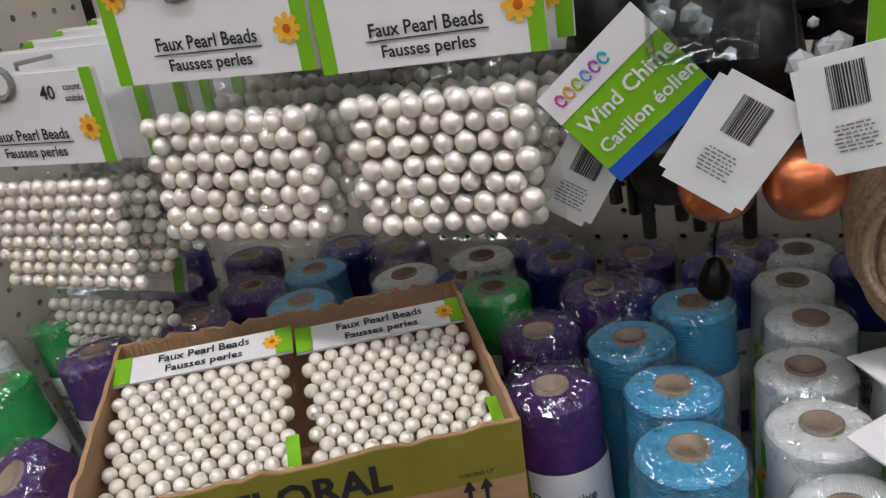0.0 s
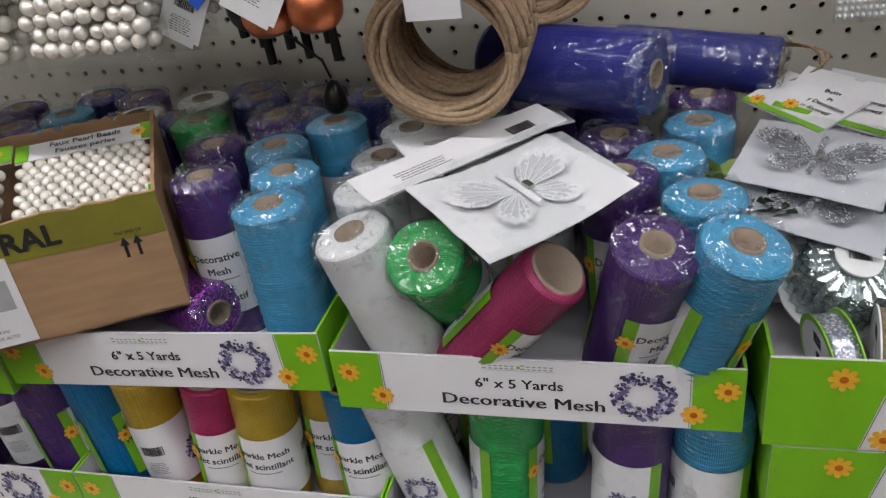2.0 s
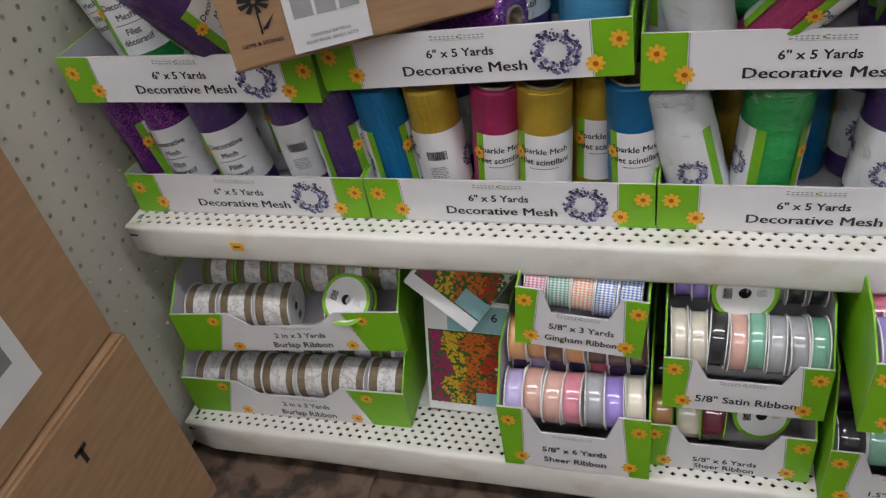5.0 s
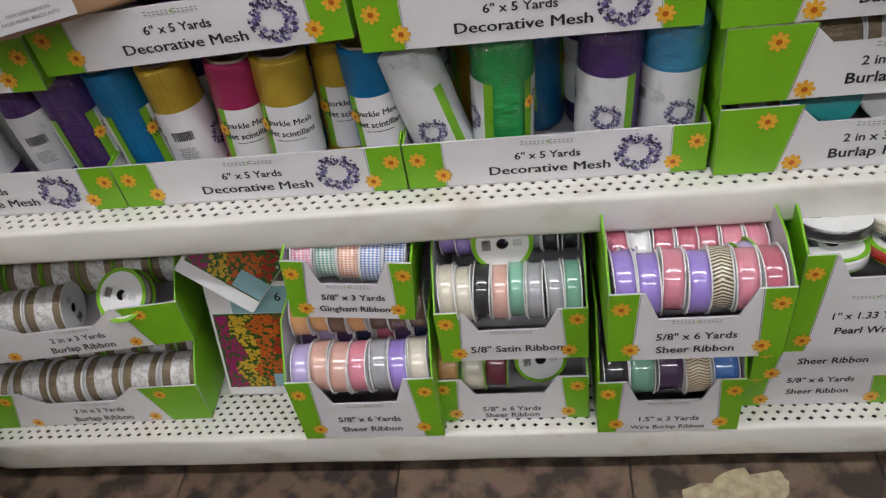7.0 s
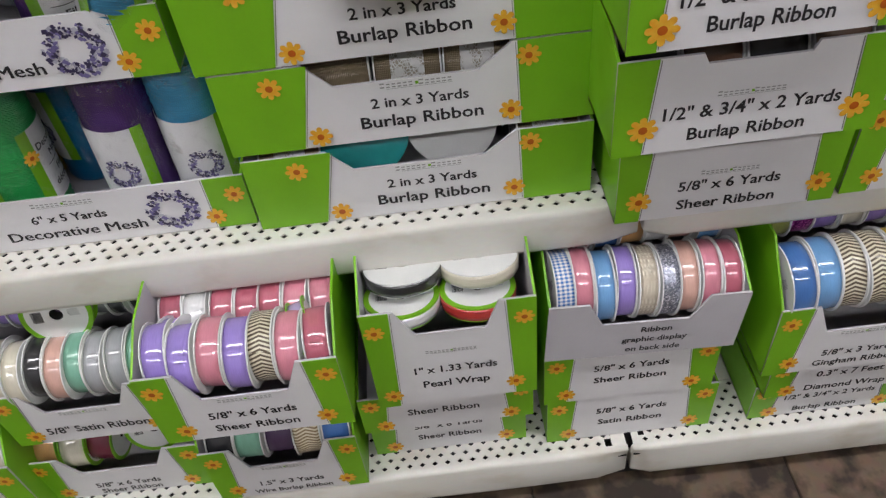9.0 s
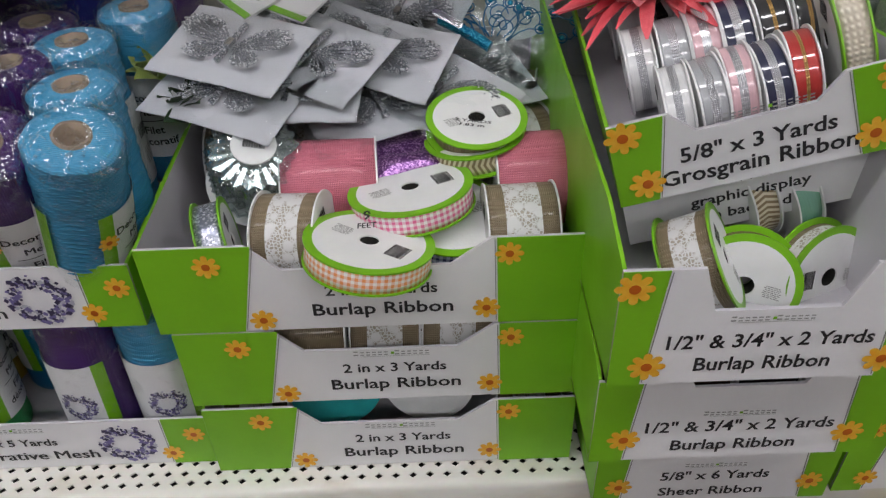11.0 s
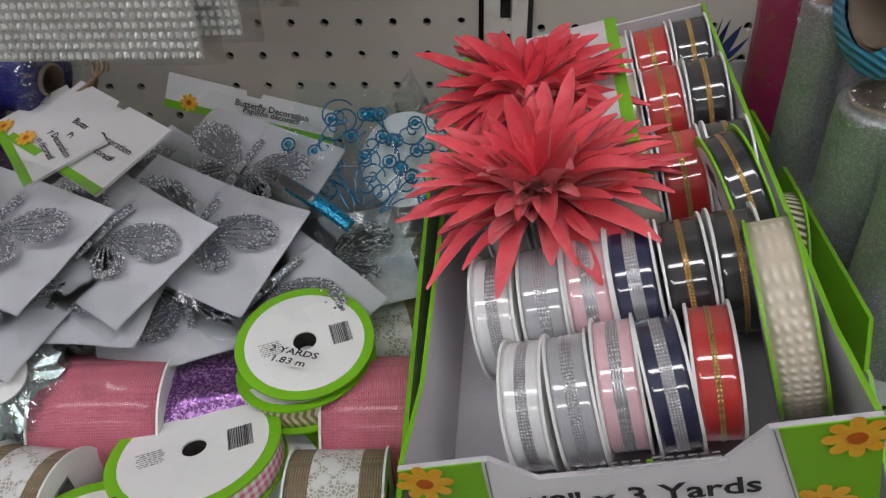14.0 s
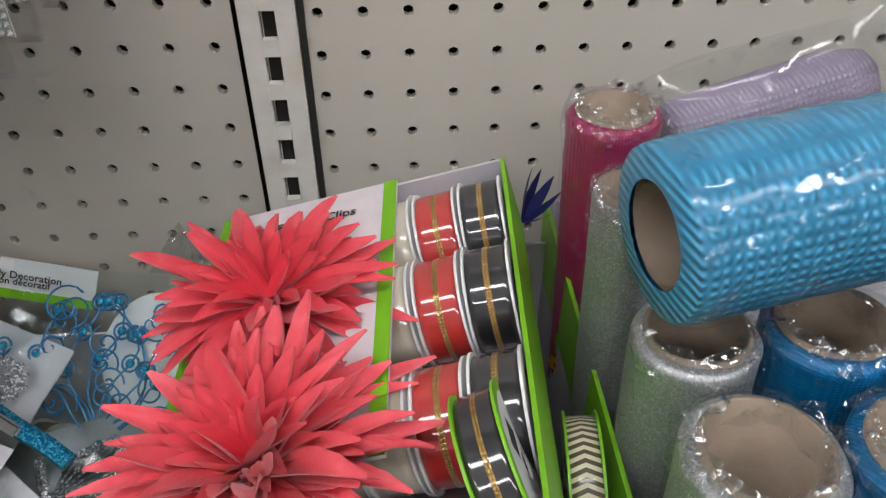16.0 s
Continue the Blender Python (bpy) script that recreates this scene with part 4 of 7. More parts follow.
    for s, x in ((-1, 0.0), (1, W)):
        bm = bmesh.new()
        n = 14
        a = [bm.verts.new((x, 0.003, 0)), bm.verts.new((x, D - 0.004, 0))] + [bm.verts.new((x, D - 0.004 - (D - 0.007) * i / n, Hh + 0.012 - 0.012 * i / n + 0.004 * noise.noise((i * 0.7, s * 4.0, 1.0)))) for i in range(n + 1)]
        f = bm.faces.new(a)
        g = bmesh.ops.extrude_face_region(bm, geom=[f])
        bmesh.ops.translate(bm, verts=[v for v in g["geom"] if isinstance(v, bmesh.types.BMVert)], vec=(-0.003 * s, 0, 0))
        bmesh.ops.recalc_face_normals(bm, faces=bm.faces)
        part("side_wall", bm, CARDBOARD, t)
    return t


pearl_carton()
TURN30 = pose(-0.327, -0.4545, 0.646, 0, 0.6, 30)
for k, x in enumerate((0.063, 0.186)):
    m = TURN30 @ pose(x, 0.131, 0.108 - 0.003 * k, -74, 0, 0)
    t = thing("pearl_bag", "clear bag of faux pearls lying in the open carton", "pearl beads", m, "bags of faux pearl beads")
    pearls(t, heap(0.117, -0.118, -0.004, 0.0049, 0.0052, 30 + k, 1, 0.0106))
    bm = bmesh.new()
    pillow(bm, 0.119, 0.119, 0.009, 12 + k)
    part("clear_bag", bm, BAGFILM, t, "clear creased plastic bag", True)
    bm = bmesh.new()
    slab(bm, -0.0605, 0.0605, -0.004, -0.002, 0.0, 0.025)
    c = part("header_card", bm, WHITE, t)
    for s in (-1, 1):
        bm = bmesh.new()
        slab(bm, s * 0.0605 if s < 0 else 0.049, -0.049 if s < 0 else 0.0605, -0.0046, -0.0041, 0.0, 0.025)
        part("green_print", bm, GREEN, c)
    share("lettering", words("Faux Pearl Beads", 0.0098, width=0.062), c, pose(0, -0.0048, 0.0145, 90, 0, 0))
    share("lettering", words("Fausses perles", 0.0090, width=0.052), c, pose(0, -0.0048, 0.0042, 90, 0, 0))
    share("flower_print", DAISY, c, pose(0.047, -0.0052, 0.012, 90, 0, 0) @ Matrix.Scale(0.7, 4))
    bm = bmesh.new()
    slab(bm, 0.052, 0.060, -0.013, -0.0125, -0.118, -0.082)
    part("green_tab", bm, GREEN, t)
    share("flower_print", DAISY, t, pose(0.054, -0.0138, -0.112, 90, 0, 0) @ Matrix.Scale(0.7, 4))


# cartons stacked on the floor beside the end panel
def floor_carton(m, w, d, h, label, marks):
    t = thing("shipping_carton", label, "carton", m, "stacked cartons")
    bm = bmesh.new()
    slab(bm, -w, 0, 0, d, 0, h)
    bmesh.ops.bevel(bm, geom=bm.edges[:], offset=0.004, segments=2, affect="EDGES")
    part("carton_body", bm, CARDBOARD, t)
    side = Matrix.Translation((0.0008, 0, 0)) @ pose(0, 0, 0, 90, 0, 90)
    if marks == "burst":
        bm = bmesh.new()
        pts = []
        for i in range(44):
            a = 2 * math.pi * i / 44
            r = 0.075 if i % 2 else 0.062
            pts.append(bm.verts.new((r * math.cos(a) * 1.15, r * math.sin(a), 0.0004)))
        bm.faces.new(pts)
        b = part("yellow_burst", bm, mat("yellow_print", (0.80, 0.72, 0.01), 0.5), t)
        b.matrix_basis = side @ pose(0.20, 0.16, 0)
        share("lettering", words("ter", 0.040, None, "RIGHT", 0.03), b, pose(0.058, 0.004, 0.001))
        share("lettering", words("lay", 0.040, None, "RIGHT", 0.03), b, pose(0.058, -0.036, 0.001))
        bm = bmesh.new()
        for v in ((-0.003, 0.0, 0.003, 0.022),):
            slab(bm, v[0], v[2], v[1], v[3], 0, 0.0005)
        slab(bm, -0.010, 0.010, 0.018, 0.024, 0, 0.0005)
        a = part("arrow_print", bm, INK, t)
        a.matrix_basis = side @ pose(0.29, 0.265, 0)
    else:
        bm = bmesh.new()
        slab(bm, 0.02, d - 0.06, h - 0.075, h - 0.025, 0, 0.0004)
        b = part("olive_band", bm, OLIVE, t)
        b.matrix_basis = side
        bm = bmesh.new()
        slab(bm, 0.18, 0.30, 0.05, 0.20, 0, 0.0004)
        b = part("paper_label", bm, WHITE, t)
        b.matrix_basis = side
        for k in range(2):
            bm = bmesh.new()
            slab(bm, 0.20 + 0.045 * k, 0.235 + 0.045 * k, 0.09, 0.16, 0.0006, 0.001)
            part("grey_block", bm, GREYINK, b)
    return t


floor_carton(pose(-0.566, -0.93, 0.0), 0.42, 0.425, 0.335, "tall brown shipping carton with a yellow burst", "burst")
floor_carton(pose(-0.570, -0.915, 0.336, 0, 0, 1.5), 0.40, 0.41, 0.31, "brown shipping carton with olive band and label", "band")

# ---- twine coils ----
JUTE = mat("jute_twine", (0.47, 0.33, 0.21), 0.9, other=(0.33, 0.22, 0.13), vary=0.3, scale=300, bump=1.0, bump_scale=900, stretch=(1, 1, 1))


def twine_coil(m, label, seed, loops=64):
    t = thing("twine_coil", label, "twine", m, "coils of jute twine")
    bm = bmesh.new()
    rnd = random.Random(seed)
    for k in range(loops):
        r = 0.046 + 0.011 * rnd.random()
        y = -0.048 + 0.096 * k / loops + rnd.uniform(-0.003, 0.003)
        tx, tz, ph = rnd.uniform(-0.12, 0.12), rnd.uniform(-0.1, 0.1), rnd.uniform(0, 6)
        pts = []
        for i in range(45):
            a = 2 * math.pi * i / 44
            q = r * (1 + 0.04 * math.sin(3 * a + ph))
            pts.append((q * math.cos(a), y + tx * q * math.cos(a) + tz * q * math.sin(a), q * math.sin(a) * 0.98))
        wire(bm, pts, 0.0025, 6)
    tagged(part("twine", bm, JUTE, t, "", True), "", "", "", "stuff")
    return t


coil = twine_coil(pose(0.117, -0.225, 0.831, 3), "coil of tan jute twine hanging in a paper sleeve", 2)
bm = bmesh.new()
slab(bm, -0.020, 0.020, -0.056, -0.0545, 0.028, 0.070)
slab(bm, -0.020, 0.020, -0.054, 0.054, 0.0685, 0.070)
part("paper_sleeve", bm, WHITE, coil)
bm = bmesh.new()
card(bm, [(-0.022, 0.064), (0.022, 0.064), (0.030, 0.072), (0.062, 0.092), (0.062, 0.150), (-0.062, 0.150), (-0.062, 0.092), (-0.030, 0.072)], -0.059, -0.0565)
hc = part("header_card", bm, WHITE, coil)
bm = bmesh.new()
card(bm, [(-0.062, 0.092), (-0.050, 0.0845), (-0.050, 0.150), (-0.062, 0.150)], -0.0597, -0.0591)
part("green_print", bm, GREEN, hc)
share("lettering", words("Wired Jute Cord", 0.0088, GREYINK), hc, pose(0, -0.0598, 0.100, 90, 0, 0))
share("lettering", words("Corde en fil de jute", 0.0078, GREYINK), hc, pose(0, -0.0598, 0.086, 90, 0, 0))
twine_coil(pose(0.165, -0.105, 0.868, -4, 0, 6), "coil of tan jute twine hanging behind another coil", 5, 40)

# ---- wind chimes with their tags ----
COPPER = mat("burnt_copper", (0.70, 0.22, 0.09), 0.32, 0.85, other=(0.45, 0.12, 0.05), vary=0.2, scale=90, bump=0.3, bump_scale=200)
BLACKENED = mat("blackened_metal", (0.02, 0.018, 0.017), 0.35, 0.6)
TAG = mat("tag_card", (0.78, 0.78, 0.78), 0.5, vary=0.05)
BLUEINK = mat("blue_print", (0.02, 0.10, 0.55), 0.4)
CRYSTAL = mat("clear_cut_beads", (0.55, 0.57, 0.58), 0.08, 0.0, coat=1.0)


def tag_card(parent, cx, cz, y, w, h, angle, tint, seed, barcode=True, tilt=0):
    bm = bmesh.new()
    slab(bm, -w / 2, w / 2, -0.0006, 0.0006, -h / 2, h / 2)
    bmesh.ops.bevel(bm, geom=[e for e in bm.edges if abs(e.verts[0].co.y - e.verts[1].co.y) > 0.0005], offset=0.004, segments=4, affect="EDGES")
    ob = part("hang_tag", bm, tint, parent)
    ob.matrix_basis = pose(cx, y, cz, tilt, angle, 0)
    if barcode:
        share("barcode", BARS[1], ob, pose(0, -0.0009, h * 0.05, 90, 0, 0))
        share("fine_print", PRINTS[1], ob, pose(0, -0.0009, -h * 0.1, 90, 0, 0) @ Matrix.Scale(0.9, 4))
    return ob


chime = thing("wind_chime", "copper bell wind chimes with printed hang tags", "wind chime", pose(0, 0, 0))
for x, y, z, r, mm in ((0.033, -0.286, 0.872, 0.0200, COPPER), (-0.008, -0.278, 0.868, 0.0195, COPPER), (-0.034, -0.245, 0.868, 0.022, BLACKENED)):
    bm = bmesh.new()
    prof = [(0.0008, r * 0.95)] + [(r * math.sin(a), r * 1.02 * math.cos(a)) for a in [0.15 + 0.19 * k for k in range(12)]] + [(r * 0.64, -r * 0.76, 1), (r * 0.60, -r * 0.72, 1), (r * 0.80, r * 0.1, 1), (0.001, r * 0.7, 1)]
    lathe(bm, prof, 32, 0, lambda a, zz, q: q * (1 + 0.04 * noise.noise((math.cos(a) * 3, math.sin(a) * 3, zz * 90)) * (zz < 0)))
    b = part("bell", bm, [mm, BLACKENED], chime, "", True)
    b.matrix_basis = pose(x, y, z, 6, -4, 0)
bm = bmesh.new()
wire(bm, [(-0.006, -0.272, 0.885), (-0.006, -0.262, 0.85), (-0.011, -0.19, 0.805), (-0.012, -0.176, 0.785)], 0.0012)
for x, y, z in ((0.036, -0.284, 0.885), (-0.034, -0.245, 0.888), (0.01, -0.26, 0.90)):
    wire(bm, [(x, y, z), (x * 0.8, y + 0.02, z + 0.05), (x * 0.5, y + 0.05, 1.05)], 0.001)
part("cord", bm, BLACKENED, chime)
bm = bmesh.new()
lathe(bm, [(0.0005, 0.026), (0.005, 0.024), (0.0105, 0.012), (0.0115, 0.002), (0.0075, -0.004), (0.0005, -0.005)], 20)
b = part("clapper", bm, BLACKENED, chime, "small blackened clapper", True)
b.matrix_basis = pose(-0.012, -0.175, 0.757)
bm = bmesh.new()
for k in range(9):
    a = k * 2.4
    x = -0.032 + 0.010 * (k - 4)
    lathe_len = 0.032 + 0.012 * (k % 3)
    wire(bm, [(x, -0.205 + 0.012 * (k % 2), 0.865), (x + 0.002, -0.204 + 0.012 * (k % 2), 0.865 - lathe_len)], 0.0042, 8)
part("chime_tube", bm, BLACKENED, chime)
g = tag_card(chime, -0.050, 0.921, -0.292, 0.066, 0.060, -42, GREEN, 1, False)
for pts, mm in (([(-0.033, -0.030), (0.033, -0.030), (0.033, -0.021), (-0.033, -0.021)], BLUEINK), ([(-0.033, 0.012), (0.033, 0.012), (0.033, 0.030), (-0.033, 0.030)], WHITE)):
    bm = bmesh.new()
    card(bm, pts, -0.0012, -0.0007)
    part("colour_band", bm, mm, g)
share("lettering", words("Wind Chime", 0.0115, WHITE), g, pose(0.003, -0.0014, -0.001, 90, 0, 0))
share("lettering", words("Carillon éolien", 0.0102, WHITE), g, pose(0.003, -0.0014, -0.015, 90, 0, 0))
for k, (cc, x) in enumerate((((0.6, 0.02, 0.25), -0.024), ((0.8, 0.3, 0.02), -0.018), ((0.3, 0.5, 0.02), -0.012), ((0.1, 0.3, 0.7), -0.006), ((0.4, 0.05, 0.5), 0.0), ((0.02, 0.4, 0.5), 0.006))):
    bm = bmesh.new()
    wire(bm, [(x + 0.0022 * math.cos(a), -0.0015, 0.021 + 0.003 * math.sin(a)) for a in [q * 0.7 for q in range(9)]], 0.0007, 5)
    part("mark_ring", bm, mat("mark_ink", cc, 0.5), g)
tag_card(chime, -0.001, 0.896, -0.298, 0.046, 0.060, 33, TAG, 2)
tag_card(chime, 0.050, 0.909, -0.300, 0.044, 0.056, -12, TAG, 3)
tag_card(chime, -0.079, 0.872, -0.272, 0.034, 0.050, 30, TAG, 4)
bm = bmesh.new()
rnd = random.Random(5)
for k in range(26):
    c = Vector((rnd.uniform(-0.035, 0.07), rnd.uniform(-0.27, -0.24), rnd.uniform(0.925, 1.02)))
    bmesh.ops.create_icosphere(bm, subdivisions=1, radius=rnd.uniform(0.003, 0.008), matrix=Matrix.Translation(c))
part("cut_beads", bm, CRYSTAL, chime)
bm = bmesh.new()
pillow(bm, 0.05, 0.05, 0.012, 4, 10, 8)
pk = part("frosted_bead_pouch", bm, clear_film("frosted_plastic", 0.30, (0.80, 0.84, 0.85), 80), chime, "", True)
pk.matrix_basis = pose(-0.014, -0.296, 0.985)


# stock hanging further back on the same pegs
def joined_pearls(spots):
    bm = bmesh.new()
    for x, y, z, r in spots:
        bmesh.ops.create_icosphere(bm, subdivisions=1, radius=r, matrix=Matrix.Translation((x, y, z)))
    me = keep_mesh("pearl_fill", bm, [PEARL])
    for f in me.polygons:
        f.use_smooth = True
    return me


FILL = joined_pearls(heap(0.118, -0.088, -0.014, 0.0056, 0.0064, 44, 1))
for x, z, ys in ((-0.276, 0.938, (-0.225, -0.19, -0.155, -0.12)), (-0.146, 0.936, (-0.225, -0.19, -0.155, -0.12)), (-0.432, 0.892, (-0.255, -0.22, -0.185, -0.15))):
    for k, y in enumerate(ys):
        t = thing("pearl_bag", "clear bag of faux pearls hanging behind other bags", "pearl beads", pose(x + 0.004 * (k % 2), y, z + 0.003 * k), "bags of faux pearl beads")
        header_card(t, 0.132, 0.08)
        o = share("pearl_fill", FILL, t, pose(0, 0, 0))
        tagged(o, "", "", "", "stuff")
        bm = bmesh.new()
        pillow(bm, 0.13, 0.095, 0.008, 60 + k, 8, 6)
        part("clear_bag", bm, BAGFILM, t, "clear creased plastic bag", True)
for k, (x, y) in enumerate(((-0.05, -0.2), (0.0, -0.19), (0.045, -0.2), (-0.03, -0.15), (0.02, -0.15), (0.06, -0.14), (-0.01, -0.1), (0.04, -0.09), (-0.06, -0.17), (-0.02, -0.22), (0.025, -0.21), (0.07, -0.20), (0.0, -0.16), (0.05, -0.17), (-0.045, -0.12), (0.03, -0.12), (0.075, -0.11), (-0.07, -0.21), (0.09, -0.16), (0.10, -0.22), (0.01, -0.235))):
    t = thing("metal_bell", "blackened metal chime bell hanging on a dark cord", "bell", pose(x, y, 0.868 + 0.01 * (k % 3) + (0.045 + 0.022 * (k % 4) if k > 7 else 0)) @ Matrix.Scale(1.0 if k < 8 else 1.3, 4), "dark chime bells")
    bm = bmesh.new()
    lathe(bm, [(0.001, 0.022), (0.010, 0.019), (0.017, 0.008), (0.0195, -0.006), (0.021, -0.016), (0.019, -0.016), (0.015, 0.004), (0.001, 0.016)], 24)
    part("cup", bm, BLACKENED, t, "", True)
    bm = bmesh.new()
    wire(bm, [(0, 0, 0.02), (0, 0.003, 0.18)], 0.0012)
    part("cord", bm, BLACKENED, t)
    if k % 4 == 0:
        bm = bmesh.new()
        slab(bm, -0.02, 0.02, -0.001, 0.001, 0.03, 0.085)
        part("hang_tag", bm, TAG, t)

# ---- ribbon spools ----
SATINS = {}
for nm, col in (("lavender", (0.36, 0.25, 0.70)), ("lilac", (0.52, 0.44, 0.74)), ("pink", (0.74, 0.26, 0.34)), ("rose", (0.55, 0.13, 0.19)), ("blush", (0.74, 0.44, 0.36)), ("cream", (0.74, 0.69, 0.55)), ("mint", (0.22, 0.50, 0.36)), ("black", (0.015, 0.015, 0.018)), ("grey", (0.42, 0.43, 0.45)), ("plum", (0.07, 0.03, 0.10)), ("wine", (0.20, 0.02, 0.05)), ("sky", (0.16, 0.38, 0.70)), ("blue", (0.05, 0.18, 0.50)), ("red", (0.55, 0.03, 0.025)), ("navy", (0.012, 0.016, 0.06)), ("white", (0.80, 0.80, 0.80)), ("yellow", (0.80, 0.55, 0.03)), ("peach", (0.78, 0.42, 0.16)), ("brown", (0.16, 0.08, 0.045)), ("teal", (0.02, 0.42, 0.42)), ("palepink", (0.78, 0.50, 0.54)), ("olive", (0.40, 0.42, 0.10))):
    SATINS[nm] = mat(nm + "_ribbon", col, 0.5, vary=0.10, scale=120, bump=0.12, bump_scale=1500, coat=1.0, stretch=(1, 1, 12))
    SATINS[nm].node_tree.nodes["Principled BSDF"].inputs["Coat IOR"].default_value = 1.8
BURLAP = woven("natural_burlap", (0.36, 0.28, 0.18), (0.15, 0.11, 0.06), 0.0014, 0.85, 0.9, 0.35)
PINKBURLAP = woven("pink_burlap", (0.78, 0.25, 0.32), (0.50, 0.11, 0.17), 0.0013, 0.8, 0.8, 0.35)
DOTS = woven("cream_lace", (0.80, 0.74, 0.62), (0.45, 0.37, 0.27), 0.0035, 0.7, 0.8, 0.3)


def lace_net(name, thread_color, ground):
    """Open lace: a net of pale threads with small blossoms over a darker ground."""
    m, n, l, p = nodes_of(name)
    tc = n.new("ShaderNodeTexCoord")
    fine, coarse = n.new("ShaderNodeTexVoronoi"), n.new("ShaderNodeTexVoronoi")
    fine.feature, coarse.feature = "DISTANCE_TO_EDGE", "F1"
    fine.inputs["Scale"].default_value, coarse.inputs["Scale"].default_value = 420, 130
    for v in (fine, coarse):
        l.new(tc.outputs["Object"], v.inputs["Vector"])
    thin, bloom, both = n.new("ShaderNodeMapRange"), n.new("ShaderNodeMapRange"), n.new("ShaderNodeMath")
    thin.inputs["From Min"].default_value, thin.inputs["From Max"].default_value = 0.16, 0.08
    bloom.inputs["From Min"].default_value, bloom.inputs["From Max"].default_value = 0.62, 0.46
    l.new(fine.outputs["Distance"], thin.inputs["Value"])
    l.new(coarse.outputs["Distance"], bloom.inputs["Value"])
    both.operation = "MAXIMUM"
    l.new(thin.outputs[0], both.inputs[0])
    l.new(bloom.outputs[0], both.inputs[1])
    mix = n.new("ShaderNodeMix")
    mix.data_type = "RGBA"
    mix.inputs["A"].default_value, mix.inputs["B"].default_value = (*ground, 1), (*thread_color, 1)
    l.new(both.outputs[0], mix.inputs["Factor"])
    l.new(mix.outputs["Result"], p.inputs["Base Color"])
    b = n.new("ShaderNodeBump")
    b.inputs["Strength"].default_value, b.inputs["Distance"].default_value = 0.6, 0.001
    l.new(both.outputs[0], b.inputs["Height"])
    l.new(b.outputs[0], p.inputs["Normal"])
    p.inputs["Roughness"].default_value, p.inputs["Coat Weight"].default_value, p.inputs["Coat Roughness"].default_value = 0.7, 0.35, 0.06
    return m


LACE = lace_net("white_lace", (0.70, 0.69, 0.68), (0.40, 0.36, 0.30))
SILVERWEAVE = woven("silver_thread", (0.75, 0.75, 0.76), (0.35, 0.35, 0.38), 0.0012, 0.3, 0.6, 0.4, 0.7)
GOLDWEAVE = woven("gold_thread", (0.75, 0.50, 0.18), (0.30, 0.16, 0.04), 0.0012, 0.3, 0.6, 0.4, 0.7)
SPARK = glitter("silver_sparkle", (0.30, 0.32, 0.40), (0.9, 0.9, 1.0), 700)
MAGSPARK = glitter("magenta_sparkle", (0.35, 0.02, 0.25), (0.9, 0.2, 0.7), 700)


def checked(name, a, b, pitch, diagonal=False):
    """Gingham squares round the spool, or zigzag when diagonal."""
    m, n, l, p = nodes_of(name)
    tc, sx = n.new("ShaderNodeTexCoord"), n.new("ShaderNodeSeparateXYZ")
    l.new(tc.outputs["Object"], sx.inputs[0])
    ang = n.new("ShaderNodeMath")
    ang.operation = "ARCTAN2"
    l.new(sx.outputs[0], ang.inputs[0])
    l.new(sx.outputs[1], ang.inputs[1])
    cells, raw = [], []
    for src, k in ((ang.outputs[0], (0.08 if diagonal else 0.04) / pitch), (sx.outputs[2], 1 / pitch)):
        s = n.new("ShaderNodeMath")
        s.operation = "MULTIPLY"
        s.inputs[1].default_value = k
        l.new(src, s.inputs[0])
        raw.append(s)
        q = n.new("ShaderNodeMath")
        q.operation = "PINGPONG"
        q.inputs[1].default_value = 1.0
        l.new(s.outputs[0], q.inputs[0])
        cells.append(q)
    add = n.new("ShaderNodeMath")
    if diagonal:
        l.new(raw[0].outputs[0], add.inputs[0])
        l.new(cells[1].outputs[0], add.inputs[1])
        w = n.new("ShaderNodeMath")
        w.operation = "PINGPONG"
        w.inputs[1].default_value = 0.5
        l.new(add.outputs[0], w.inputs[0])
        out, cut = w.outputs[0], 0.25
    else:
        rounds = []
        for c in cells:
            g = n.new("ShaderNodeMath")
            g.operation = "GREATER_THAN"
            g.inputs[1].default_value = 0.5
            l.new(c.outputs[0], g.inputs[0])
            rounds.append(g)
        l.new(rounds[0].outputs[0], add.inputs[0])
        l.new(rounds[1].outputs[0], add.inputs[1])
        out, cut = add.outputs[0], None
    rp = n.new("ShaderNodeValToRGB")
    e = rp.color_ramp.elements
    if diagonal:
        e[0].position, e[1].position = cut - 0.02, cut + 0.02
        e[0].color, e[1].color = (*a, 1), (*b, 1)
        l.new(out, rp.inputs[0])
    else:
        half = n.new("ShaderNodeMath")
        half.operation = "MULTIPLY"
        half.inputs[1].default_value = 0.5
        l.new(out, half.inputs[0])
        e[0].color, e[1].color = (*b, 1), (*a, 1)
        l.new(half.outputs[0], rp.inputs[0])
    l.new(rp.outputs[0], p.inputs["Base Color"])
    p.inputs["Roughness"].default_value, p.inputs["Coat Weight"].default_value = 0.45, 0.4
    return m


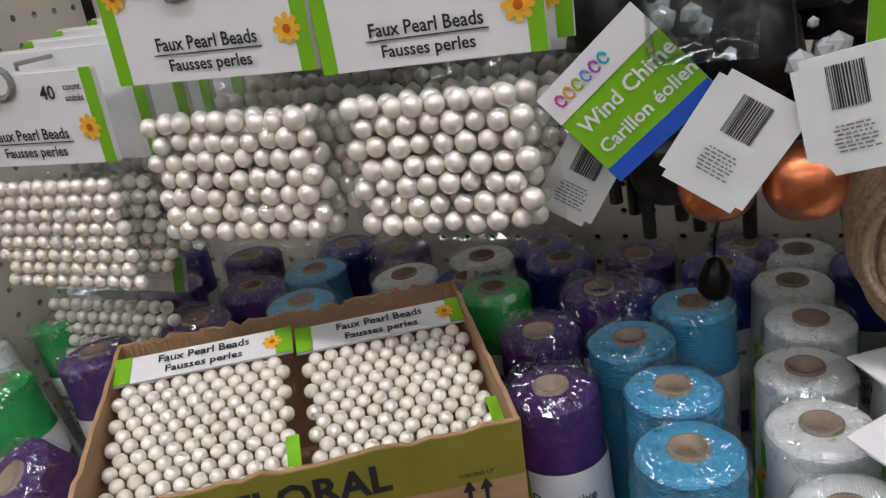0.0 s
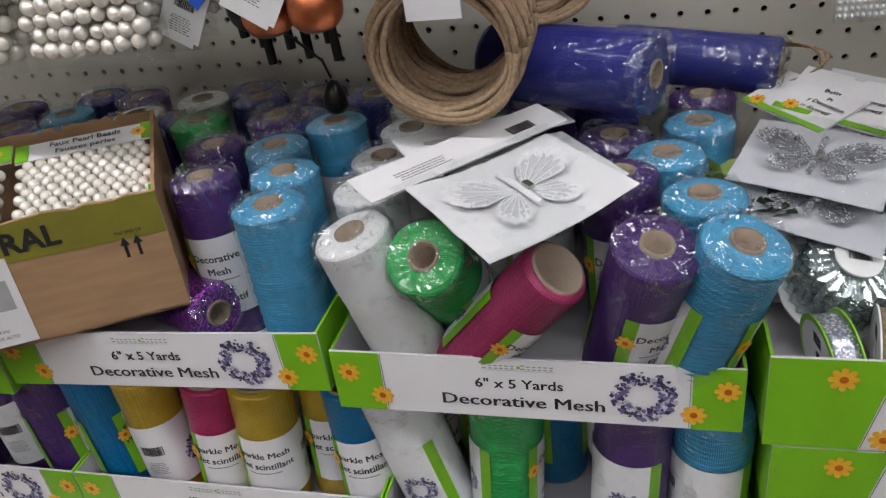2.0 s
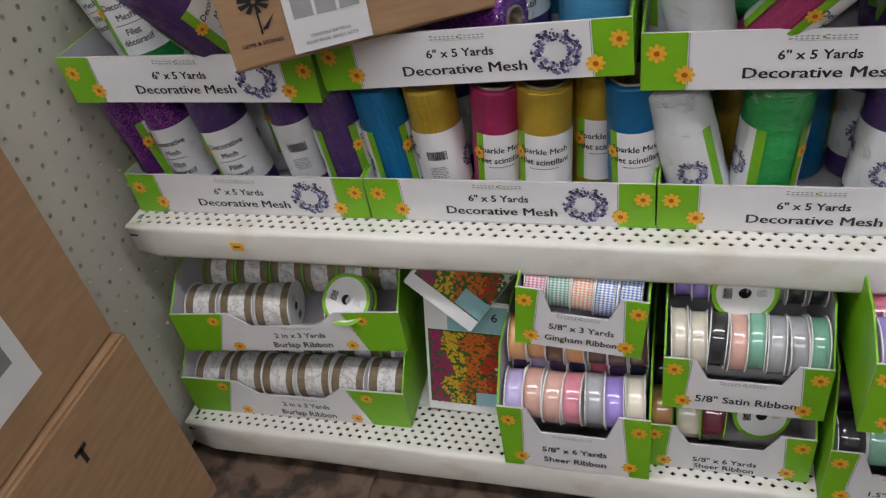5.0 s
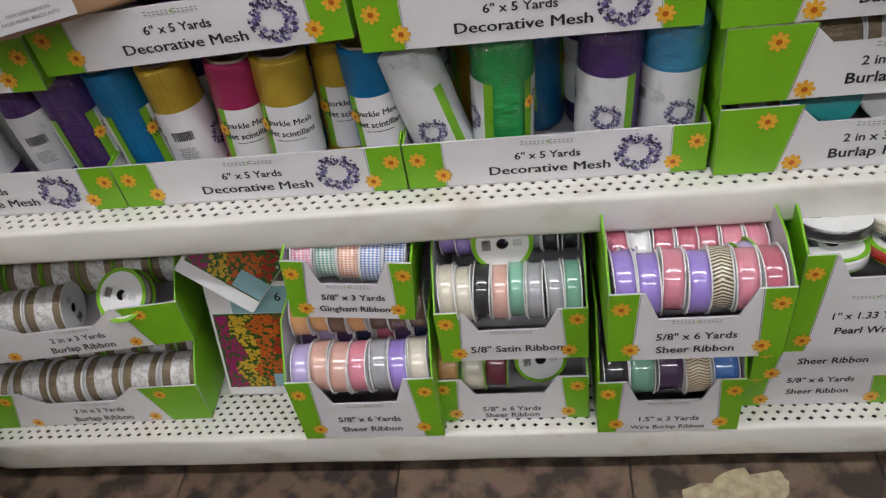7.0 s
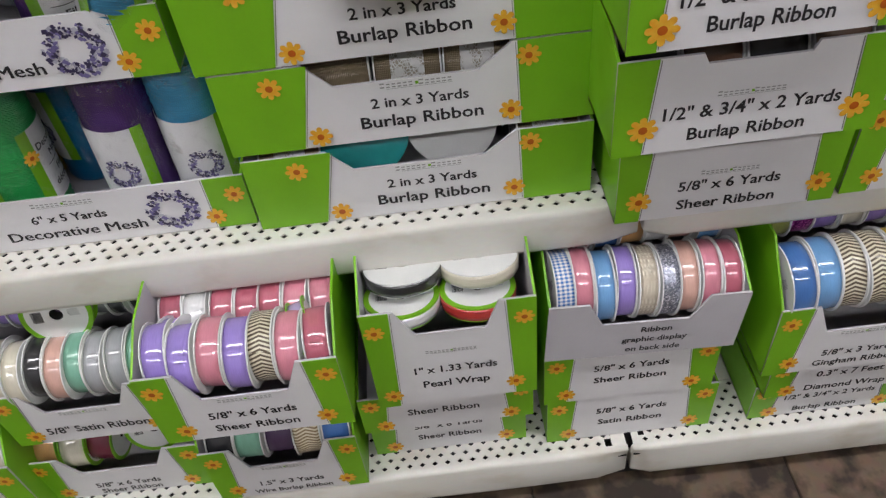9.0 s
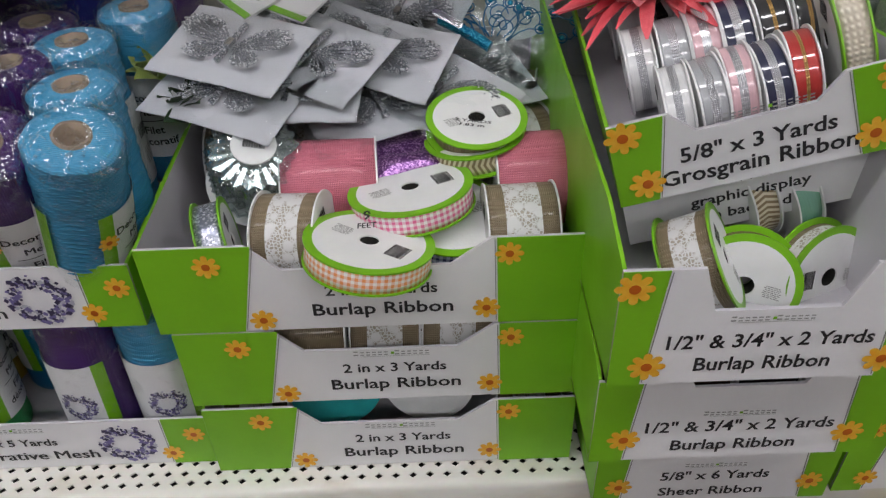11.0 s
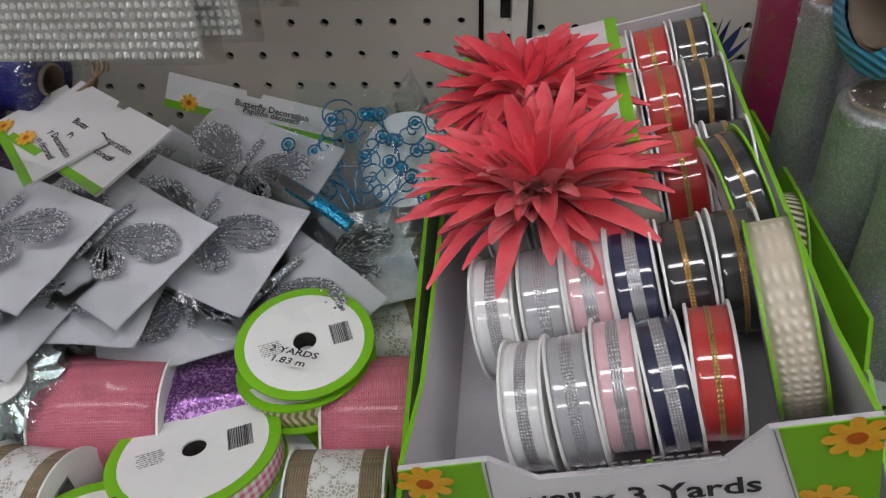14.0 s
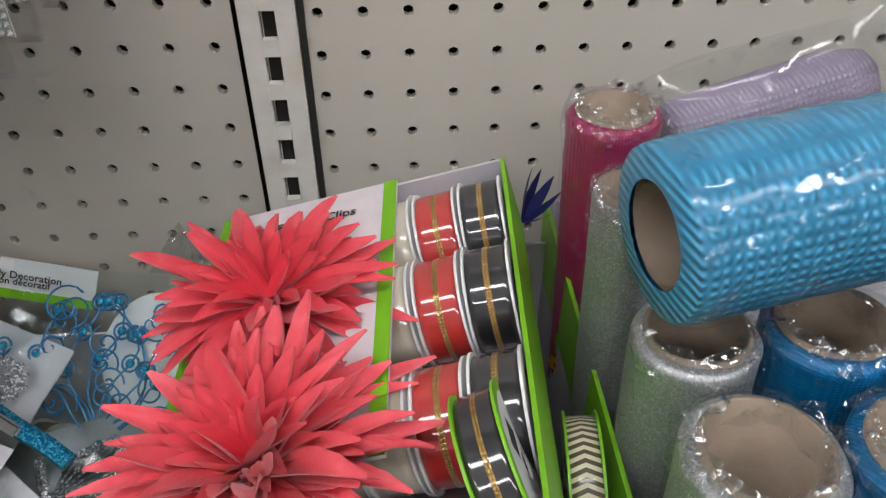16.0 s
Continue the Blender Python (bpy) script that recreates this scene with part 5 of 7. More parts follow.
PALE = (0.80, 0.78, 0.76)
CHECKS = {
    "pink_check": checked("pink_gingham", (0.70, 0.12, 0.28), PALE, 0.0022), "orange_check": checked("orange_gingham", (0.82, 0.30, 0.10), PALE, 0.0022), "blue_check": checked("blue_gingham", (0.03, 0.16, 0.50), PALE, 0.0022),
    "green_check": checked("green_gingham", (0.03, 0.32, 0.20), PALE, 0.0022), "red_check": checked("red_gingham", (0.45, 0.03, 0.08), PALE, 0.0022), "navy_check": checked("navy_gingham", (0.02, 0.03, 0.12), (0.45, 0.5, 0.65), 0.0022),
    "zigzag": checked("gold_zigzag", (0.72, 0.66, 0.50), (0.10, 0.07, 0.04), 0.010, True), "tan_zigzag": checked("tan_zigzag", (0.76, 0.68, 0.50), (0.30, 0.22, 0.12), 0.010, True),
}
FLANGE = mat("white_spool_flange", (0.78, 0.78, 0.77), 0.4, vary=0.04)
LABELS = {"lace": "burlap and lace ribbon", "sparkle": "silver sparkle ribbon"}


def ribbon_of(kind, w):
    """Bands across the ribbon's width: (share of the width, material)."""
    if kind == "lace":
        return [(0.24, BURLAP), (0.52, LACE), (0.24, BURLAP)], "burlap and white lace"
    if kind == "burlap":
        return [(1.0, BURLAP)], "natural burlap"
    if kind == "pinkburlap":
        return [(1.0, PINKBURLAP)], "pink burlap"
    if kind == "sparkle":
        return [(1.0, SPARK)], "silver sparkle"
    if kind == "magsparkle":
        return [(1.0, MAGSPARK)], "magenta sparkle"
    if kind in CHECKS:
        return [(1.0, CHECKS[kind])], kind.replace("_check", " gingham").replace("_", " ")
    if kind.endswith("_silver"):
        c = SATINS[kind[:-7]]
        return [(0.34, c), (0.32, SILVERWEAVE), (0.34, c)], kind[:-7] + " and silver"
    if kind.endswith("_gold"):
        c = SATINS[kind[:-5]]
        return [(0.43, c), (0.14, GOLDWEAVE), (0.43, c)], kind[:-5] + " and gold"
    if kind == "dotted":
        return [(1.0, DOTS)], "cream dotted lace"
    return [(1.0, SATINS[kind])], kind


SPOOLS = {}


def spool(kind, m, r=0.030, w=0.017, rim="white", fill=0.93, group="ribbon spools", note="ribbon spool with card ends"):
    """A ribbon spool lying along its own z: ribbon, two flanges with a hole, printed ends."""
    key = (kind, round(r, 4), round(w, 4), rim, fill, note)
    if key in SPOOLS:
        return copy_thing(SPOOLS[key], m)
    bands, word = ribbon_of(kind, w)
    t = thing("ribbon_spool", f"{word} {note}", "ribbon spool", m, group)
    bm = bmesh.new()
    z = -w / 2 + 0.0012
    prof = [(0.009, z)]
    for k, (s, _) in enumerate(bands):
        n = 3
        for q in range(n):
            prof.append((r * fill, z, k))
            z += (w - 0.0024) * s / n
    prof += [(r * fill, z, len(bands) - 1), (0.009, z)]
    lathe(bm, [(a[0], a[1], a[2] if len(a) > 2 else 0) for a in prof], 36)
    part("ribbon", bm, [b for _, b in bands], t, "", True)
    for s in (-1, 1):
        bm = bmesh.new()
        z0, z1 = s * (w / 2 - 0.0012), s * w / 2
        lathe(bm, [(0.0065, z0), (0.0065, z1), (r * 0.86, z1, 1), (r * 0.87, z1, 1), (r, z1, 1), (r, z0, 1), (0.0065, z0)], 40)
        bmesh.ops.recalc_face_normals(bm, faces=bm.faces)
        f = part("flange", bm, [SATINS["teal"] if rim == "teal" else FLANGE, {"green": GREEN, "teal": SATINS["teal"]}.get(rim, FLANGE)], t)
        share("fine_print", PRINTS[1], f, (pose(r * 0.50, 0.004, z1 + 0.0003 * s) if s > 0 else pose(r * 0.50, 0.004, z1 - 0.0003, 180, 0, 0)) @ Matrix.Scale(r / 0.062, 4))
        share("barcode", BARS[1], f, (pose(-r * 0.52, -0.006, z1 + 0.0003 * s) if s > 0 else pose(-r * 0.52, 0.006, z1 - 0.0003, 180, 0, 0)) @ Matrix.Scale(r / 0.055, 4))
    # bore lined near-black: the shade inside the spool's hole, as colour
    bm = bmesh.new()
    lathe(bm, [(0.0066, -w / 2 + 0.0002), (0.0066, w / 2 - 0.0002)], 24)
    part("hub", bm, GAPSHADE, t)
    SPOOLS[key] = t
    return t


def spool_row(m, kinds, x0, x1, y, z, r=0.030, rim="white", lean=0.0):
    """Spools side by side along a tray, axis along its front."""
    w = (x1 - x0) / len(kinds)
    rnd = random.Random(int(abs(x0) * 1000) + len(kinds))
    for i, k in enumerate(kinds):
        if k:
            spool(k, m @ pose(x0 + (i + 0.5) * w, y + rnd.uniform(-0.003, 0.003), z + r, 0, 90 + lean + rnd.uniform(-2.5, 2.5), rnd.uniform(-3, 3)) @ pose(0, 0, 0, 0, 0, rnd.uniform(0, 360)), r, w * 0.96, rim)


def ribbon_tray(x0, x1, y, z, hf, hs, lines, d=0.33, notch=(-0.30, -0.22, 0.22, 0.30, 0.62), tilt=0.0, turn=0.0, pitch=0.0, green=(0.15, 0.15), plain=False, blooms=None, mark=True, rows=()):
    w = x1 - x0
    m = pose((x0 + x1) / 2, y, z, pitch, tilt, turn)
    if blooms is None:
        blooms = [(-0.43, 0.80, 1.0), (-0.37, 0.18, 1.0), (0.43, 0.80, 1.0), (0.37, 0.18, 1.0)]
    t = display_tray("printed green and white card tray of ribbon spools" if not plain else "plain grey card tray of ribbon spools", m, w, d, hf, lines, hs=hs, green=(0, 0) if plain else green, notch=notch, slant=0.003, blooms=() if plain else blooms, mark=(0.0, 0.56, 0.80) if mark and not plain else None, front=GREYCARD if plain else None)
    for kinds, yy, zz, r, rim in rows:
        spool_row(m, kinds, -w / 2 + 0.006, w / 2 - 0.006, yy, zz, r, rim)
    return m


def two(a, b, s1, s2, z1=0.30, z2=0.10):
    return [(a, s1, 0.0, z1), (b, s2, 0.0, z2)]


# ---- bottom shelf ----
BASE = 0.0915
LB = [("2 in x 3 Yards", 0.0125, 0.05, 0.36), ("Burlap Ribbon", 0.0145, 0.05, 0.10)]
for x0, x1, z, hs, rows in ((-0.602, -0.272, BASE, 0.112, [(["lace"] * 6, 0.045, 0.004, 0.033, "white"), (["lace"] * 6, 0.115, 0.004, 0.033, "green"), (["lace"] * 6, 0.185, 0.004, 0.033, "green")]), (-0.576, -0.264, 0.2105, 0.100, [(["lace", "lace", "lace", None, "lace", None], 0.045, 0.003, 0.034, "white"), (["lace"] * 6, 0.115, 0.008, 0.033, "green"), (["lace"] * 6, 0.185, 0.03, 0.033, "green")])):
    w = x1 - x0
    m = pose((x0 + x1) / 2, -0.430 if z < 0.2 else -0.408, z, 0, 0, 1.5 if z < 0.2 else 6.0)
    display_tray("green and white card tray of burlap lace ribbon", m, w, 0.33, 0.070, LB, hs=hs, green=(0.20, 0.20), notch=(-0.24, -0.15, 0.14, 0.23, 0.66), slant=0.012, blooms=[(-0.31, 0.82, 0.9), (-0.24, 0.14, 0.9), (0.34, 0.80, 0.9), (0.27, 0.16, 0.9)], mark=(0.05, 0.58, 0.7))
    for kinds, yy, zz, r, rim in rows:
        spool_row(m, kinds, -w / 2 + 0.008, w / 2 - 0.008, yy, zz, r, rim)
spool("lace", pose(-0.337, -0.372, 0.276, 40, 6, -14), 0.034, 0.022, "green", 0.9)

ribbon_tray(-0.135, 0.043, -0.462, BASE, 0.114, 0.170, [('5/8" x 6 Yards', 0.0140, 0.0, 0.30, 0.078), ("Sheer Ribbon", 0.0140, 0.0, 0.12, 0.076)], rows=[(["lilac", "blush", "blush", "pink", "grey", "lavender", "cream"], 0.036, 0.066, 0.033, "white"), (["plum", "lilac", "plum", "navy", "rose", "plum", "navy"], 0.10, 0.07, 0.033, "white"), (["peach", "peach", "brown", "peach", "brown", "brown", "brown"], 0.085, 0.118, 0.03, "white")])
ribbon_tray(-0.112, 0.030, -0.424, 0.2735, 0.088, 0.100, [('5/8" x 3 Yards', 0.0125, 0.02, 0.34, 0.072), ("Gingham Ribbon", 0.0125, 0.02, 0.13, 0.080)], tilt=5.5, rows=[(["pink_check", "green_check", "orange_check", "blue_check", "blue_check"], 0.036, 0.036, 0.028, "white"), (["red_check", "green_check", "blue_check", "navy_check", "pink_check"], 0.095, 0.038, 0.028, "white")])
ribbon_tray(0.034, 0.222, -0.440, BASE, 0.080, 0.115, two('5/8" x 6 Yards', "Sheer Ribbon", 0.0125, 0.0125, 0.22, 0.06), mark=False, rows=[(["peach", "cream", "wine", None, None, None], 0.040, 0.030, 0.031, "green"), (["black", "lilac", "rose", "cream", "grey", "plum"], 0.105, 0.03, 0.031, "white")])
spool("cream", pose(0.166, -0.398, 0.160, 72, 0, 6), 0.032, 0.016, "green", 0.88)
ribbon_tray(0.054, 0.222, -0.440, 0.2085, 0.082, 0.130, [('5/8" Satin Ribbon', 0.0150, 0.02, 0.18)], rows=[(["cream", "cream", "black", "blush", "mint", "grey", "grey", "mint"], 0.034, 0.048, 0.033, "white"), (["lavender", "lavender", "lilac", "plum", None, "grey", "black", "black"], 0.10, 0.088, 0.034, "white")])
spool("cream", pose(0.133, -0.378, 0.338, 76, 0, 4), 0.034, 0.016, "green", 0.88)
ribbon_tray(0.231, 0.394, -0.463, BASE, 0.096, 0.178, two('1.5" x 3 Yards', "Wire Burlap Ribbon", 0.0125, 0.0105, 0.22, 0.06), rows=[(["black", "mint", "plum", "tan_zigzag", "blue"], 0.036, 0.048, 0.031, "white"), (["plum", "rose", "navy", "lilac", "black"], 0.10, 0.055, 0.031, "white")])
ribbon_tray(0.237, 0.409, -0.497, 0.2705, 0.098, 0.118, [('5/8" x 6 Yards', 0.0140, 0.0, 0.31, 0.078), ("Sheer Ribbon", 0.0140, 0.0, 0.11, 0.076)], rows=[(["lavender", "lavender", "pink", "lavender", "zigzag", "pink", "rose"], 0.037, 0.044, 0.033, "white"), (["rose", "white", "rose", "rose", "rose", "pink", "pink"], 0.095, 0.026, 0.033, "white")])
spool("lilac", pose(0.382, -0.448, 0.338, 0, 78, 16), 0.038, 0.016, "green", 0.92)
spool("lavender", pose(0.262, -0.450, 0.338, 0, 84, -8), 0.036, 0.018, "white", 0.93)
ribbon_tray(0.404, 0.574, -0.430, BASE, 0.072, 0.072, two('5/8" x 6 Yards', "Sheer Ribbon", 0.0130, 0.0130, 0.60, 0.30), mark=False, notch=None)
ribbon_tray(0.402, 0.580, -0.446, 0.1645, 0.060, 0.062, [("Sheer Ribbon", 0.0145, -0.02, 0.42, 0.074)], mark=False, notch=None)
ribbon_tray(0.427, 0.582, -0.458, 0.2275, 0.142, 0.160, [('1" x 1.33 Yards', 0.0142, 0.0, 0.345, 0.078), ("Pearl Wrap", 0.0148, 0.0, 0.185, 0.064)], notch=(-0.31, -0.20, 0.21, 0.29, 0.76), blooms=[(-0.43, 0.83, 1.0), (-0.40, 0.13, 1.0), (0.43, 0.83, 1.0), (0.37, 0.15, 1.0)], rows=[(["brown", "brown", "lavender", "lavender", "olive", "plum"], 0.10, 0.105, 0.030, "white")])
for x, kind, kk in ((0.468, "black", "white"), (0.538, "cream", "red")):
    spool(kind, pose(x, -0.400, 0.360, -15, 0, 0), 0.036, 0.014, "white", 1.02)
    spool(kk, pose(x - 0.004, -0.420, 0.340, -12, 0, 0), 0.035, 0.014, "green", 1.01)
ribbon_tray(0.596, 0.778, -0.440, BASE, 0.080, 0.080, [('5/8" x 6 Yards', 0.0135, 0.0, 0.60, 0.076), ("Satin Ribbon", 0.0135, 0.0, 0.33, 0.070)], mark=False, notch=None)
ribbon_tray(0.592, 0.768, -0.442, 0.1725, 0.080, 0.080, [('5/8" x 6 Yards', 0.0135, 0.0, 0.62, 0.076), ("Sheer Ribbon", 0.0135, 0.0, 0.37, 0.074)], mark=False, notch=None)
ribbon_tray(0.590, 0.774, -0.452, 0.2585, 0.078, 0.100, [("Ribbon", 0.0105, 0.06, 0.44), ("graphic display", 0.0105, 0.06, 0.26), ("on back side", 0.0105, 0.06, 0.08)], plain=True, tilt=3.0, rows=[(["blue_check", "pink", "sky", "lavender", "dotted", "sparkle", "blush", "pink", "rose"], 0.038, 0.030, 0.035, "white"), (["pink_check", "red_check", "blue", "peach", "white", "blush", "sky"], 0.105, 0.055, 0.03, "white")])
ribbon_tray(0.822, 0.99, -0.440, BASE, 0.058, 0.058, two('1/2" & 3/4" x 2 Yards', "Burlap Ribbon", 0.0118, 0.0125, 0.52, 0.12), mark=False, notch=None)
ribbon_tray(0.824, 0.99, -0.452, 0.1505, 0.058, 0.058, two("0.3\" x 7 Feet", "Diamond Wrap", 0.0135, 0.0135, 0.52, 0.12), mark=False, notch=None)
ribbon_tray(0.806, 0.985, -0.462, 0.2095, 0.100, 0.150, two('5/8" x 3 Yards', "Gingham Ribbon", 0.0125, 0.0125, 0.24, 0.08), rows=[(["blue", "sky", "zigzag", "zigzag", "yellow", "zigzag", "peach"], 0.038, 0.066, 0.037, "white"), (["olive", "magsparkle", "lavender", "cream", "lavender", "plum", "lavender"], 0.11, 0.098, 0.033, "white")])

# seed packets
SKY = mat("pale_blue_print", (0.30, 0.52, 0.60), 0.45)
PACKET = [mat("bloom_" + k, c, 0.45, vary=0.3, scale=500) for k, c in (("yellow", (0.75, 0.50, 0.03)), ("red", (0.60, 0.03, 0.015)), ("orange", (0.75, 0.15, 0.015)), ("magenta", (0.40, 0.02, 0.16)), ("white", (0.72, 0.70, 0.66)), ("leaf", (0.05, 0.14, 0.02)))]


def seed_packet(m, label):
    t = thing("seed_packet", label, "seed packet", m, "seed packets")
    w, h = 0.108, 0.188
    bm = bmesh.new()
    slab(bm, -w / 2, w / 2, 0, 0.004, 0, h)
    bmesh.ops.bevel(bm, geom=bm.edges[:], offset=0.0015, segments=2, affect="EDGES")
    part("paper_body", bm, WHITE, t)
    bm = bmesh.new()
    slab(bm, -w / 2 + 0.004, w / 2 - 0.002, -0.0006, -0.0001, 0.016, 0.140)
    part("photo_ground", bm, PACKET[5], t)
    bm = bmesh.new()
    slab(bm, -w / 2 + 0.030, w / 2 - 0.002, -0.0006, -0.0001, 0.141, 0.182)
    part("blue_heading", bm, SKY, t)
    share("lettering", words("6", 0.018), t, pose(0.036, -0.001, 0.160, 90, 0, 0))
    bm = bmesh.new()
    slab(bm, 0.012, w / 2 - 0.003, -0.0028, -0.0022, 0.018, 0.040)
    part("blue_caption", bm, SKY, t)
    bm = bmesh.new()
    rnd = random.Random(3)
    for i in range(1100):
        x, z = rnd.uniform(-0.046, 0.050), rnd.uniform(0.018, 0.138)
        band = int((x + 0.05 + 0.02 * noise.noise((x * 30, z * 30, 2.0))) / 0.024)
        c = (3, 0, 2, 1, 4)[max(0, min(4, band))]
        if rnd.random() < 0.12:
            c = 5
        s = rnd.uniform(0.0016, 0.0036)
        y = -0.0009 - 0.000001 * i
        v = [bm.verts.new((x + s * math.cos(a) * rnd.uniform(0.6, 1.1), y, z + s * math.sin(a) * rnd.uniform(0.6, 1.1))) for a in (0.2, 1.3, 2.5, 3.6, 4.7, 5.7)]
        bm.faces.new(v).material_index = c
    part("flower_photo", bm, PACKET, t, "printed gladiolus blooms")
    return t


seed_packet(pose(-0.200, -0.392, BASE + 0.001, -9, 5, 3), "seed packet with printed gladiolus blooms, standing on shelf")
seed_packet(pose(-0.212, -0.39, 0.292, -40, 48, 0), "folded seed packet lying askew on another packet")

# ---- stack across the two bays ----
ribbon_tray(0.654, 0.838, -0.424, 0.411, 0.080, 0.098, [('5/8" x 6 Yards', 0.0145, 0.0, 0.36, 0.084), ("Sheer Ribbon", 0.0145, 0.0, 0.11, 0.082)], d=0.36, notch=(-0.22, -0.16, 0.16, 0.22, 0.90), green=(0.125, 0.125), blooms=[(-0.40, 0.28, 1.1), (0.41, 0.28, 1.1)])
ribbon_tray(0.637, 0.829, -0.455, 0.5105, 0.080, 0.096, [('1/2" & 3/4" x 2 Yards', 0.0150, 0.0, 0.36, 0.125), ("Burlap Ribbon", 0.0150, 0.0, 0.12, 0.084)], d=0.38, notch=(-0.20, -0.18, 0.18, 0.20, 0.90), green=(0.13, 0.13), blooms=[(-0.39, 0.29, 1.15), (0.39, 0.29, 1.15)], rows=[(["black", "brown", "black", "brown"], 0.05, 0.02, 0.03, "white")])
ribbon_tray(0.636, 0.813, -0.472, 0.6075, 0.088, 0.100, [('1/2" & 3/4" x 2 Yards', 0.0150, 0.0, 0.33, 0.118), ("Burlap Ribbon", 0.0155, 0.0, 0.12, 0.079)], d=0.40, notch=(-0.25, -0.195, 0.20, 0.26, 0.65), green=(0.125, 0.125), blooms=[(-0.46, 0.87, 1.15), (-0.38, 0.18, 1.15), (0.46, 0.87, 1.15), (0.39, 0.18, 1.15)])
spool("lace", pose(0.706, -0.400, 0.638, 12, 60, 0), 0.036, 0.035, "green", 0.90)
spool("burlap", pose(0.740, -0.395, 0.618, 74, 8, -20), 0.036, 0.018, "green", 0.88)
spool("tan_zigzag", pose(0.752, -0.340, 0.650, 10, 74, 22), 0.034, 0.018, "white", 0.92)
spool("mint", pose(0.780, -0.340, 0.650, 10, 74, 22), 0.034, 0.018, "white", 0.92)
spool("lace", pose(0.792, -0.390, 0.618, 76, 8, 20), 0.036, 0.018, "green", 0.88)
ribbon_tray(0.846, 1.02, -0.420, 0.411, 0.095, 0.12, two('1.5" x 3 Yards', "Wire Burlap Ribbon", 0.0130, 0.0115, 0.35, 0.12), d=0.36, rows=[(["lace", "lace", "grey"], 0.05, 0.05, 0.034, "green")])
# burlap trays' contents on the middle shelf
for z, kinds in ((0.411, ["lace", None, None, None, "lace"]), (0.494, ["lace", "burlap", "lace", "lace", "lace"])):
    spool_row(pose(0.4965, -0.378, z), kinds, -0.14, 0.14, 0.042, 0.003, 0.0335, "white")
    spool_row(pose(0.4965, -0.378, z), ["lace"] * 5, -0.14, 0.14, 0.115, 0.003, 0.0335, "white")
spool("teal", pose(0.450, -0.336, 0.474, 70, 0, 4), 0.040, 0.020, "teal", 0.98)
spool("wine", pose(0.528, -0.334, 0.474, 68, 0, -8), 0.040, 0.018, "white", 0.90)

# ---- top burlap tray: loose spools ----
spool("tan_zigzag", pose(0.571, -0.262, 0.648, -8, 2, 70), 0.0385, 0.017, "green", 0.90)
spool("burlap", pose(0.572, -0.258, 0.664, -8, 2, 200), 0.0385, 0.015, "green", 0.86)
spool("pink_check", pose(0.522, -0.316, 0.640, 10, 3, 200), 0.0455, 0.017, "green", 0.97)
spool("navy_check", pose(0.548, -0.320, 0.620, 8, 3, 20), 0.0445, 0.017, "green", 0.97)
spool("orange_check", pose(0.493, -0.372, 0.636, 13, -3, 150), 0.0440, 0.017, "green", 0.97)
spool("sparkle", pose(0.386, -0.344, 0.624, 0, 82, 12), 0.0330, 0.020, "green", 0.92)
spool("lace", pose(0.438, -0.335, 0.622, 0, 86, -8), 0.0335, 0.046, "white", 0.93)
spool("lace", pose(0.598, -0.335, 0.621, 0, 90, 2), 0.0345, 0.050, "white", 0.96)
spool("pinkburlap", pose(0.612, -0.275, 0.624, 0, 90, 3), 0.0375, 0.058, "white", 0.97)
spool("pinkburlap", pose(0.460, -0.275, 0.624, 0, 90, 3), 0.0375, 0.072, "white", 0.97)
for k, x in enumerate((0.375, 0.43, 0.49, 0.55, 0.61)):
    spool("lace", pose(x, -0.20, 0.609, 0, 90, 4 * k), 0.034, 0.05, "white", 0.94)
    spool("lace", pose(x, -0.125, 0.609, 0, 90, -3 * k), 0.034, 0.05, "white", 0.94)

for top, m in ((("Burlap Ribbon", "Toile de jute", "2 YARDS", "1.83 m"), pose(0.572, -0.258, 0.664, -8, 2, -12)), (("9", "FEET", "", ""), pose(0.493, -0.372, 0.636, 13, -3, 0))):
    host = [o for o in scene.objects if o.type == "EMPTY" and (o.matrix_basis.translation - m.translation).length < 0.0005][0]
    local = host.matrix_basis.inverted() @ m
    for text, x, y, s in ((top[0], 0.0, 0.020, 0.0068), (top[1], 0.0, 0.0125, 0.0064), (top[2], -0.001, -0.0165, 0.0072), (top[3], -0.001, -0.0245, 0.0072)):
        if text:
            share("lettering", words(text, s if len(text) > 1 else 0.011), host, local @ pose(x, y, 0.0092 if len(top[2]) == 0 else 0.0082))

